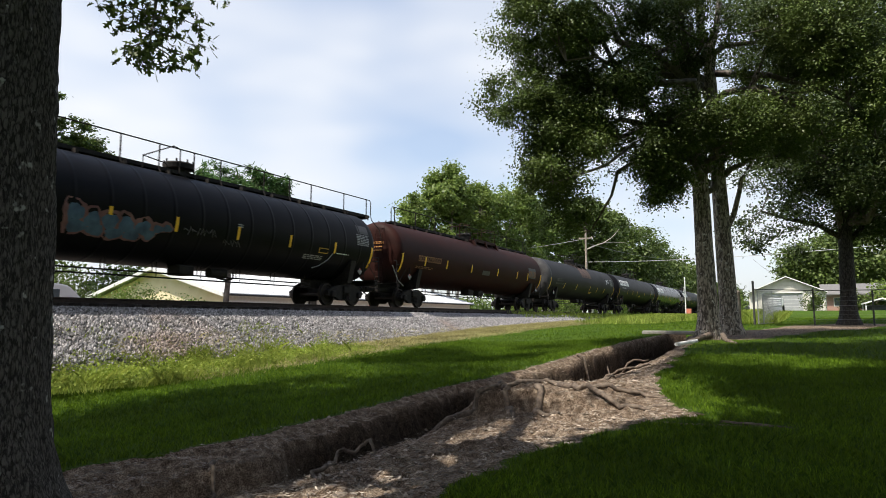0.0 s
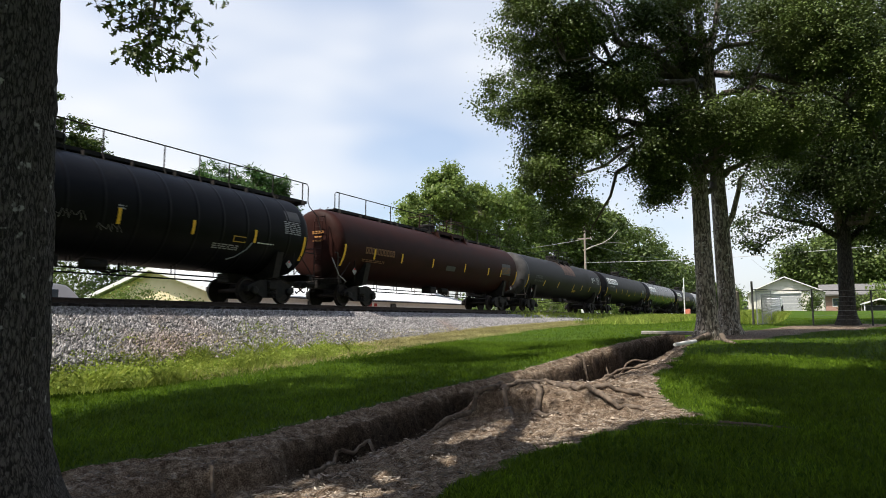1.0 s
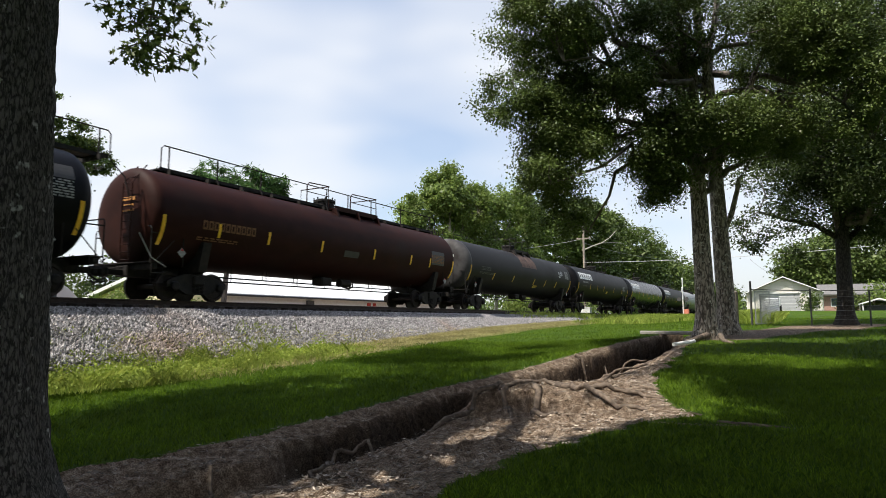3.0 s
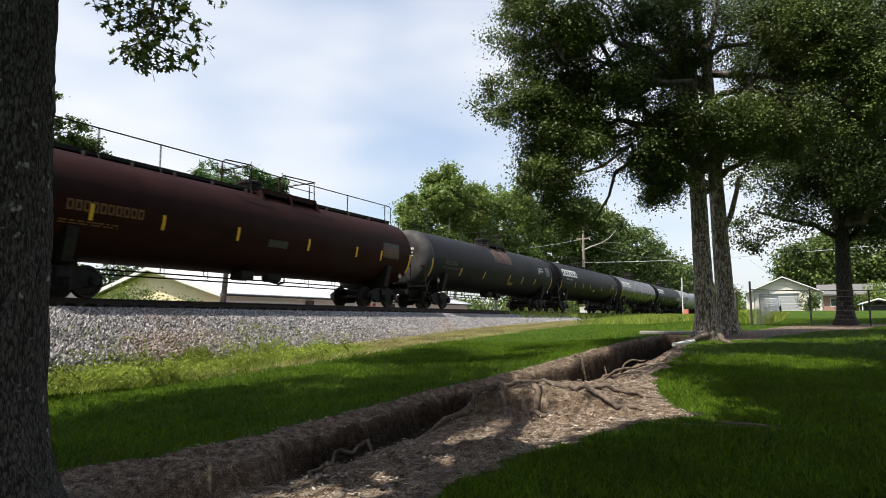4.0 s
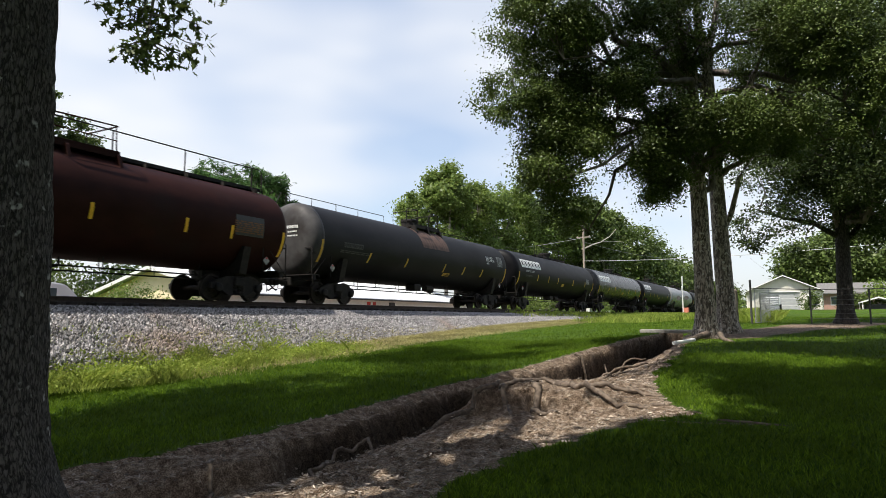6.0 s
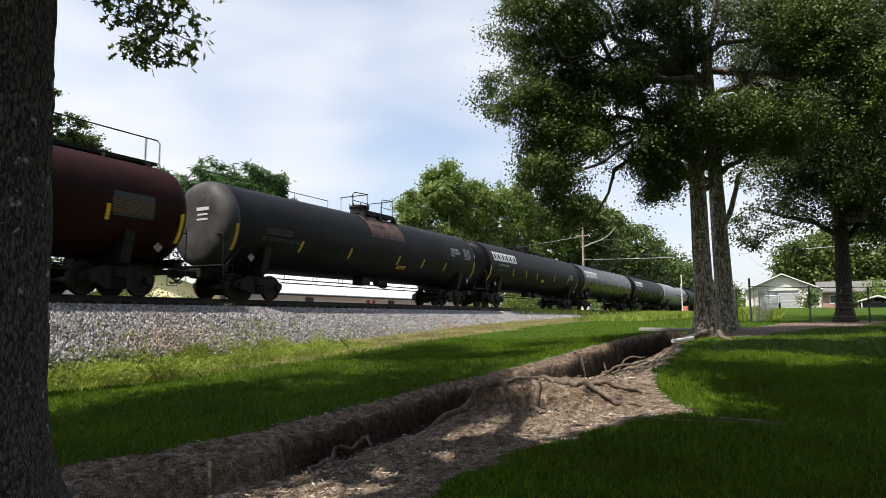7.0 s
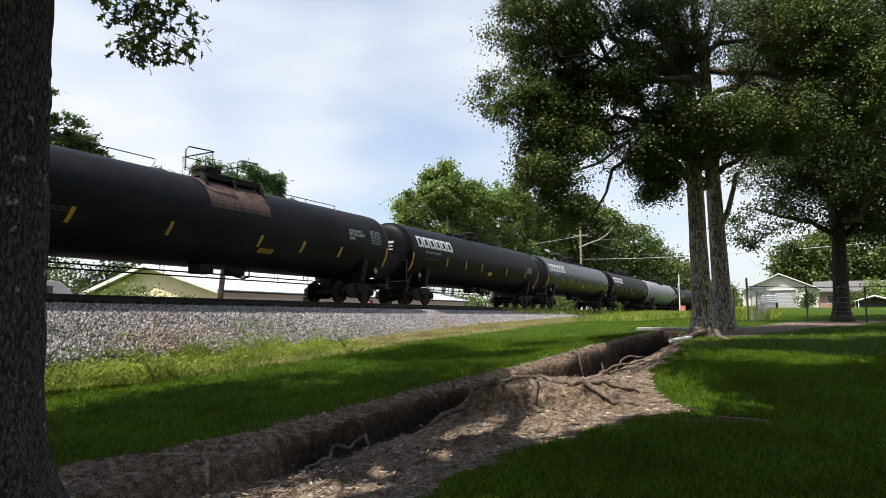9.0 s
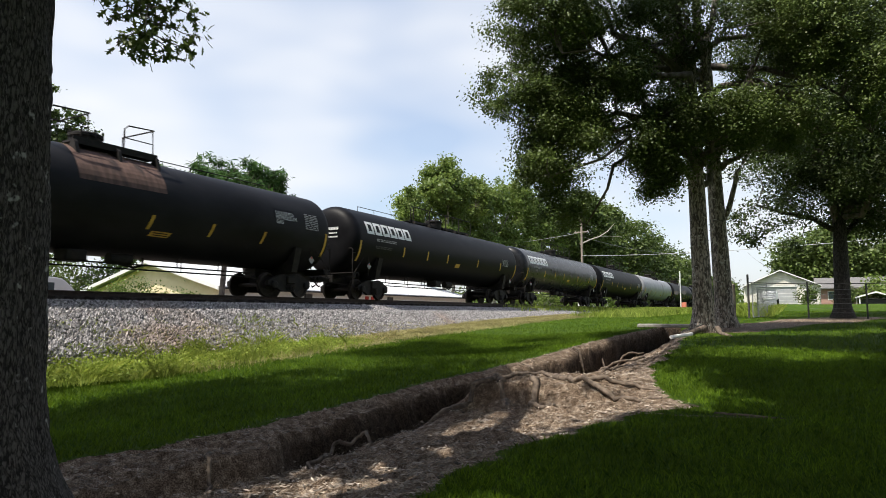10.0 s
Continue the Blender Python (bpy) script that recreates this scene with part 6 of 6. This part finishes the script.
def chain_panel(name, label, a, b, h, mesh_step=0.16):
    """Chain-link panel: steel frame and crossed wires."""
    a, b = Vector(a), Vector(b)
    ob = thing(name, label, "fence", Matrix.Translation(a))
    d = b - a
    up = Vector((0, 0, h))
    bm = tube(B(), [(0, 0, 0), up, d + up, d, Vector((0, 0, 0))], 0.022, 6)
    part("frame", bm, M_GALV, ob)
    bm = B()
    n = int(d.length / mesh_step)
    rise = int(h / mesh_step)
    for i in range(-rise, n + 1):
        for sgn in (1, -1):
            p = []
            for k in (0, rise):
                u = i + (k if sgn > 0 else rise - k)
                p.append((u, k))
            (u0, k0), (u1, k1) = p
            t0, t1 = 0.0, 1.0
            if u1 != u0:
                lo, hi = sorted(((0 - u0) / (u1 - u0), (n - u0) / (u1 - u0)))
                t0, t1 = max(0, lo), min(1, hi)
            if t1 - t0 < 0.02:
                continue
            q = [d * ((u0 + (u1 - u0) * t) / max(1, n)) + up * ((k0 + (k1 - k0) * t) / max(1, rise)) for t in (t0, t1)]
            tube(bm, q, 0.0035, 3, caps=False)
    wires = part("wire_mesh", bm, M_GALV, ob)
    wires["kind"] = "stuff"
    return ob


chain_panel("chain_gate", "galvanised chain-link gate standing open", (-1.72, 29.0, 1.2), (-1.25, 30.6, 1.25), 1.35, 0.09)
chain_panel("chain_fence", "galvanised chain-link fence run beside weeds", (-1.55, 29.4, 1.2), (-1.35, 46.0, 1.65), 1.2, 0.22)
bm = tube(B(), [(-1.86, 28.95, 2.62), (0.26, 29.0, 2.52), (2.2, 28.9, 2.5), (4.3, 28.9, 2.5)], 0.018, 5)
solid("fence_rail", bm, M_POSTDARK, "thin top rail joining the fence posts", "fence rail")
bm = B()
for k in range(1, 7):
    z = 0.18 * k
    tube(bm, [(0.26, 29.0, 1.2 + z), (4.3, 28.9, 1.2 + z)], 0.004, 3)
solid("fence_wires", bm, M_GALV, "thin fence wires between steel posts", "fence wire", kind="stuff")


# ---- garage ----
def garage():
    z0 = 2.20
    ob = thing("garage", "cream gabled garage with a grey roller door", "garage", Matrix.Translation((-1.70, 75.0, z0)))
    w, d, eave, ridge = 3.45, 9.0, 1.98, 3.45
    for x0, x1 in ((-w, -2.3), (1.45, w)):
        part("front_wall", box(B(), x0, x1, 0, 0.18, -0.2, eave), M_SIDING, ob)
    bm = B()
    v = [bm.verts.new(p) for p in ((-w, 0, eave), (w, 0, eave), (0, 0, ridge), (-w, 0.18, eave), (w, 0.18, eave), (0, 0.18, ridge))]
    for f in ((0, 1, 2), (5, 4, 3), (0, 3, 4, 1), (1, 4, 5, 2), (2, 5, 3, 0)):
        bm.faces.new([v[i] for i in f])
    part("gable", bm, M_SIDING, ob)
    for k in range(7):
        z = 0.22 * k + eave + 0.05
        half = w * (ridge - z) / (ridge - eave) - 0.05
        if half > 0.2:
            part("clapboard", box(B(), -half, half, -0.025, 0.0, z, z + 0.19), M_SIDING, ob)
    for side in (-1, 1):
        part("side_wall", box(B(), side * w - 0.09, side * w + 0.09, 0.181, d, -0.2, eave), M_SIDING, ob)
    part("back_wall", box(B(), -w, w, d, d + 0.18, -0.2, eave), M_SIDING, ob)
    for side in (-1, 1):
        bm = B()
        q = [(side * (w + 0.16), eave - 0.12), (0, ridge + 0.06), (0, ridge + 0.20), (side * (w + 0.16), eave + 0.02)]
        ends = [[bm.verts.new((x, y, z)) for x, z in q] for y in (-0.45, d + 0.4)]
        for i in range(4):
            bm.faces.new((ends[0][i], ends[0][(i + 1) % 4], ends[1][(i + 1) % 4], ends[1][i]))
        bm.faces.new(ends[0]), bm.faces.new(ends[1][::-1])
        bmesh.ops.recalc_face_normals(bm, faces=bm.faces[:])
        part("roof", bm, M_SHINGLE, ob, "dark shingle roof slope")
        bm = B()
        q = [(side * (w + 0.18), eave - 0.09), (0, ridge + 0.08), (0, ridge + 0.19), (side * (w + 0.18), eave + 0.01)]
        ends = [[bm.verts.new((x, y, z)) for x, z in q] for y in (-0.50, -0.453)]
        for i in range(4):
            bm.faces.new((ends[0][i], ends[0][(i + 1) % 4], ends[1][(i + 1) % 4], ends[1][i]))
        bm.faces.new(ends[0]), bm.faces.new(ends[1][::-1])
        bmesh.ops.recalc_face_normals(bm, faces=bm.faces[:])
        part("barge_board", bm, M_TRIM, ob)
    door = part("roller_door", box(B(), -2.3, 1.45, 0.10, 0.16, 0.0, eave - 0.1), M_DOOR, ob, "pale grey roller door")
    for k in range(5):
        part("door_rib", box(B(), -2.28, 1.43, 0.085, 0.10, 0.1 + 0.36 * k, 0.13 + 0.36 * k), M_TRIM, door)
    part("lintel", box(B(), -2.4, 1.55, -0.03, 0.18, eave - 0.1, eave + 0.02), M_TRIM, ob)
    win = part("window", box(B(), 2.15, 2.95, -0.02, 0.02, 0.55, 1.45), M_GLASS, ob, "small paned window")
    for a, b, c, e in ((2.08, 2.15, 0.48, 1.52), (2.95, 3.02, 0.48, 1.52), (2.15, 2.95, 1.45, 1.52), (2.15, 2.95, 0.48, 0.55), (2.53, 2.57, 0.55, 1.45), (2.15, 2.95, 0.98, 1.02)):
        part("window_bar", box(B(), a, b, -0.05, -0.021, c, e), M_TRIM, win)
    part("floor_slab", box(B(), -w - 0.1, w + 0.1, -0.6, d, -0.3, -0.202), M_CONC, ob)


garage()


def parked_boat_box(x, y, z, name, label, w, d, h, mat):
    ob = thing(name, label, "trailer", Matrix.Translation((x, y, z)))
    part("body", box(B(), -w / 2, w / 2, -d / 2, d / 2, 0.45, 0.45 + h, 0.12), mat, ob)
    for s in (-1, 1):
        bm = turned(B(), [(s * w / 2 - 0.1, 0.1), (s * w / 2 - 0.1, 0.32), (s * w / 2 + 0.08, 0.32), (s * w / 2 + 0.08, 0.1)], "X", 16, Matrix.Translation((0, 0.2, 0.32)))
        part("tyre", bm, M_RUBBER, ob)
    return ob


parked_boat_box(-2.6, 71.5, 2.16, "utility_trailer", "white covered trailer parked before the garage", 1.3, 2.2, 0.9, M_VAN)


def side_house():
    ob = thing("house", "low grey-roofed house with brick-red wall beyond the garage", "house", Matrix.Translation((4.2, 90, 2.3)))
    part("wall", box(B(), -2.0, 7, 0, 6, -0.2, 2.0), material("rosy_brick", (0.34, 0.19, 0.15), (0.46, 0.29, 0.24), scale=20, rough=0.9), ob)
    bm = B()
    q = [(-0.6, 1.95), (3.0, 3.3), (6.6, 1.95), (6.6, 2.1), (3.0, 3.45), (-0.6, 2.1)]
    ends = [[bm.verts.new((x, y, z)) for y, z in q] for x in (-2.6, 7.6)]
    for i in range(6):
        bm.faces.new((ends[0][i], ends[0][(i + 1) % 6], ends[1][(i + 1) % 6], ends[1][i]))
    bm.faces.new(ends[0]), bm.faces.new(ends[1][::-1])
    bmesh.ops.recalc_face_normals(bm, faces=bm.faces[:])
    part("roof", bm, M_SHINGLE, ob)
    for x in (-1.2, 0.8):
        win = part("window", box(B(), x, x + 0.9, -0.04, -0.003, 0.7, 1.6), M_GLASS, ob)
        part("window_frame", box(B(), x - 0.08, x + 0.98, -0.03, -0.002, 0.62, 1.68), M_TRIM, win)


side_house()


def carport():
    ob = thing("carport", "white-roofed open carport in shade", "carport", Matrix.Translation((6.9, 79.7, 2.25)))
    bm = B()
    q = [(-1.6, 0.72), (0, 1.22), (1.6, 0.72), (1.6, 0.86), (0, 1.38), (-1.6, 0.86)]
    ends = [[bm.verts.new((x, y, z)) for x, z in q] for y in (0, 4.5)]
    for i in range(6):
        bm.faces.new((ends[0][i], ends[0][(i + 1) % 6], ends[1][(i + 1) % 6], ends[1][i]))
    bm.faces.new(ends[0]), bm.faces.new(ends[1][::-1])
    bmesh.ops.recalc_face_normals(bm, faces=bm.faces[:])
    part("roof", bm, M_TRIM, ob)
    for x in (-1.45, 1.45):
        for y in (0.15, 4.3):
            part("post", box(B(), x - 0.05, x + 0.05, y - 0.05, y + 0.05, -0.25, 0.76), M_TRIM, ob)
    # dark block standing for the shade inside the carport
    part("inside_shade", box(B(), -1.2, 1.2, 0.8, 4.0, -0.2, 0.6, 0.15), M_DARK, ob)


carport()


# ---- long building behind the track ----
def long_building():
    z0, xe, xr, y0, y1 = 1.15, -31.0, -38.0, 27.6, 60.5
    ob = thing("long_building", "long low building with pale metal roof and yellow gable", "building", Matrix.Translation((0, 0, z0)))
    eave, ridge = 1.80, 3.62
    part("front_wall", box(B(), xe - 0.5, xe - 0.3, y0, y1, -0.2, eave), M_TRIM, ob, "white front wall")
    part("back_wall", box(B(), 2 * xr - xe + 0.3, 2 * xr - xe + 0.5, y0, y1, -0.2, eave), M_TRIM, ob)
    for y, d in ((y0, 0.2), (y1 - 0.2, 0.2)):
        bm = B()
        xl = 2 * xr - xe
        q = [(xe - 0.5, -0.2), (xe - 0.5, eave), (xr, ridge), (xl + 0.5, eave), (xl + 0.5, -0.2)]
        ends = [[bm.verts.new((x, yy, z)) for x, z in q] for yy in (y - 0.003, y + d)]
        for i in range(5):
            bm.faces.new((ends[0][i], ends[0][(i + 1) % 5], ends[1][(i + 1) % 5], ends[1][i]))
        bm.faces.new(ends[0]), bm.faces.new(ends[1][::-1])
        bmesh.ops.recalc_face_normals(bm, faces=bm.faces[:])
        part("gable_wall", bm, M_YHOUSE, ob, "pale yellow gable wall")
    for sgn in (1, -1):
        xa = xe if sgn > 0 else 2 * xr - xe
        n = 40 if sgn > 0 else 1
        roof = part("roof", B(), M_METALROOF, ob, "pale ribbed metal roof slope")
        bm = B()
        q = [(xa + sgn * 0.1, eave - 0.02), (xr, ridge + 0.04), (xr, ridge + 0.10), (xa + sgn * 0.1, eave + 0.06)]
        ends = [[bm.verts.new((x, y, z)) for x, z in q] for y in (y0 - 0.6, y1 + 0.4)]
        for i in range(4):
            bm.faces.new((ends[0][i], ends[0][(i + 1) % 4], ends[1][(i + 1) % 4], ends[1][i]))
        bm.faces.new(ends[0]), bm.faces.new(ends[1][::-1])
        bmesh.ops.recalc_face_normals(bm, faces=bm.faces[:])
        roof.data = mesh_of("roof", bm, M_METALROOF)
        if sgn > 0:
            for i in range(n):
                y = y0 - 0.5 + (y1 - y0 + 0.8) * i / (n - 1)
                a, b = Vector((xa + 0.1, y, eave + 0.075)), Vector((xr, y, ridge + 0.115))
                part("roof_rib", tube(B(), [a, b], 0.022, 4), M_METALROOF, roof)
        bm = B()
        q = [(xa + sgn * 0.12, eave - 0.18), (xr, ridge - 0.10), (xr, ridge + 0.12), (xa + sgn * 0.12, eave + 0.08)]
        ends = [[bm.verts.new((x, y, z)) for x, z in q] for y in (y0 - 0.66, y0 - 0.604)]
        for i in range(4):
            bm.faces.new((ends[0][i], ends[0][(i + 1) % 4], ends[1][(i + 1) % 4], ends[1][i]))
        bm.faces.new(ends[0]), bm.faces.new(ends[1][::-1])
        bmesh.ops.recalc_face_normals(bm, faces=bm.faces[:])
        part("fascia", bm, M_TRIM, ob, "white painted fascia board")
    part("gutter", box(B(), xe + 0.101, xe + 0.18, y0 - 0.5, y1 + 0.3, eave - 0.10, eave + 0.0), M_POSTDARK, ob)
    for y in (35.1, 45.7):
        vent = part("wall_vent", box(B(), xe - 0.298, xe - 0.15, y, y + 0.75, 1.25, 1.58, 0.02), M_POSTDARK, ob, "dark wall vent")
    sign = part("red_sign", box(B(), xe - 0.298, xe - 0.26, 42.5, 43.7, 1.33, 1.58), M_RED, ob, "small red and white wall sign")
    part("sign_stem", box(B(), xe - 0.258, xe - 0.25, 42.95, 43.25, 1.24, 1.68), M_WHITE, sign)


long_building()


def van():
    """White pick-up shell: only its pale roof and side show over the rails."""
    ob = thing("white_van", "white van parked behind the railway", "van", pose(-27.5, 14.2, 1.12, 0, 0, 0))
    bm = B()
    prof = [(-2.3, 0.35), (-2.3, 1.0), (-2.0, 1.5), (-1.7, 1.72), (0.6, 1.74), (1.0, 1.66), (1.6, 1.10), (2.35, 0.95), (2.45, 0.40)]
    ends = [[bm.verts.new((x, y, z)) for y, z in prof] for x in (-0.9, 0.9)]
    k = len(prof)
    for i in range(k):
        bm.faces.new((ends[0][i], ends[0][(i + 1) % k], ends[1][(i + 1) % k], ends[1][i]))
    bm.faces.new(ends[0]), bm.faces.new(ends[1][::-1])
    bmesh.ops.recalc_face_normals(bm, faces=bm.faces[:])
    bmesh.ops.bevel(bm, geom=bm.edges[:], offset=0.06, segments=2, affect="EDGES")
    part("body", bm, M_VAN, ob)
    for x in (-0.82, 0.82):
        for y in (-1.5, 1.5):
            part("wheel", turned(B(), [(x - 0.1, 0.1), (x - 0.1, 0.33), (x + 0.1, 0.33), (x + 0.1, 0.1)], "X", 18, Matrix.Translation((0, y, 0.33))), M_RUBBER, ob)
    part("side_window", box(B(), 0.885, 0.912, -1.2, 0.6, 1.15, 1.5, 0.01), M_GLASS, ob)


van()

# ---- utility pole, wires, crossing signal and cabinet ----
pole = thing("utility_pole", "weathered wooden utility pole with a crossarm", "utility pole", Matrix.Translation((-23.3, 76.5, 1.7)))
part("pole", turned(B(), [(-0.4, 0.17), (11.4, 0.12), (11.45, 0.05)], "Z", 12), M_POLE, pole)
part("crossarm", box(B(), -0.9, 0.9, -0.06, 0.06, 9.6, 9.74, 0.01), M_POLE, pole)
for x in (-0.75, 0.75):
    part("insulator", turned(B(), [(9.74, 0.05), (9.80, 0.07), (9.86, 0.04), (9.9, 0.02)], "Z", 10, Matrix.Translation((x, 0, 0))), M_CONC, pole)


def wire(name, a, b, sag, r, mat, label):
    pts = []
    for i in range(17):
        k = i / 16
        p = Vector(a).lerp(Vector(b), k)
        p.z -= sag * 4 * k * (1 - k)
        pts.append(p)
    solid(name, tube(B(), pts, r, 5), mat, label, "cable")


wire("overhead_cable", (-23.3, 76.4, 8.4), (22, 48.0, 7.4), 0.8, 0.028, M_WIREPALE, "pale overhead service cable over the yard")
wire("overhead_cable", (-23.3, 76.4, 11.3), (-60, 95.0, 13.0), 0.8, 0.025, M_WIREPALE, "pale overhead cable along the trees")
wire("overhead_cable", (-23.3, 76.6, 10.8), (-16.0, 120.0, 12.0), 0.8, 0.025, M_WIRE, "overhead cable beyond the pole")
wire("overhead_cable", (-6.0, 96.0, 9.6), (-1.7, 75.5, 5.6), 0.3, 0.015, M_WIRE, "thin service cable to the garage")
snag = thing("dead_branch", "bleached dead limb leaning among the trees", "branch", Matrix.Translation((-23.6, 80.0, 9.9)))
bm = B()
rs = np.random.default_rng(5)
tube(bm, [(-0.2, -2.4, 0.1), (0.3, 0.2, 0.9), (0.9, 2.4, 1.5), (1.5, 4.4, 2.4), (2.0, 6.0, 3.6)], 0.10, 6, 0.03)
tube(bm, [(0.9, 2.4, 1.5), (1.7, 4.8, 1.75), (2.6, 7.4, 1.9)], 0.05, 5, 0.02)
part("limb", bm, M_DEAD, snag)

signal = thing("crossing_signal", "white railway crossing post with crossbuck and lamps", "crossing signal", Matrix.Translation((-12.3, 79.05, 1.85)))
part("mast", turned(B(), [(-0.2, 0.07), (4.4, 0.07), (4.45, 0.03)], "Z", 12), M_WHITE, signal)
for a in (-45, 45):
    part("crossbuck_blade", box(B(), -0.012, 0.012, -0.42, 0.42, -0.07, 0.07, 0, pose(-0.09 - (0.03 if a > 0 else 0), 0, 3.0, a, 0, 0)), M_WHITE, signal)
arm = part("lamp_bar", box(B(), -0.55, 0.55, -0.05, 0.05, 1.85, 1.95), M_POSTDARK, signal)
for x in (-0.42, 0.42):
    part("lamp_disc", turned(B(), [(-0.20, 0.24), (-0.06, 0.24), (-0.05, 0.10)], "Y", 18, Matrix.Translation((x, 0, 1.90))), M_POSTDARK, arm)
part("base_box", box(B(), 0.12, 0.62, -0.3, 0.3, -0.1, 0.75, 0.02), material("faded_red_box", (0.55, 0.16, 0.10), (0.62, 0.22, 0.14), scale=4, rough=0.7), signal)
cabinet = thing("signal_cabinet", "white equipment cabinet beside the railway", "cabinet", Matrix.Translation((-22.3, 73.5, 1.75)))
part("case", box(B(), -0.6, 0.6, -0.4, 0.4, -0.15, 1.0, 0.02), M_CABINET, cabinet)
part("lid", box(B(), -0.66, 0.66, -0.46, 0.46, 1.0, 1.08, 0.02), M_CABINET, cabinet)
part("door_handle", box(B(), 0.1, 0.14, -0.44, -0.40, 0.4, 0.6), M_POSTDARK, cabinet)
motions()
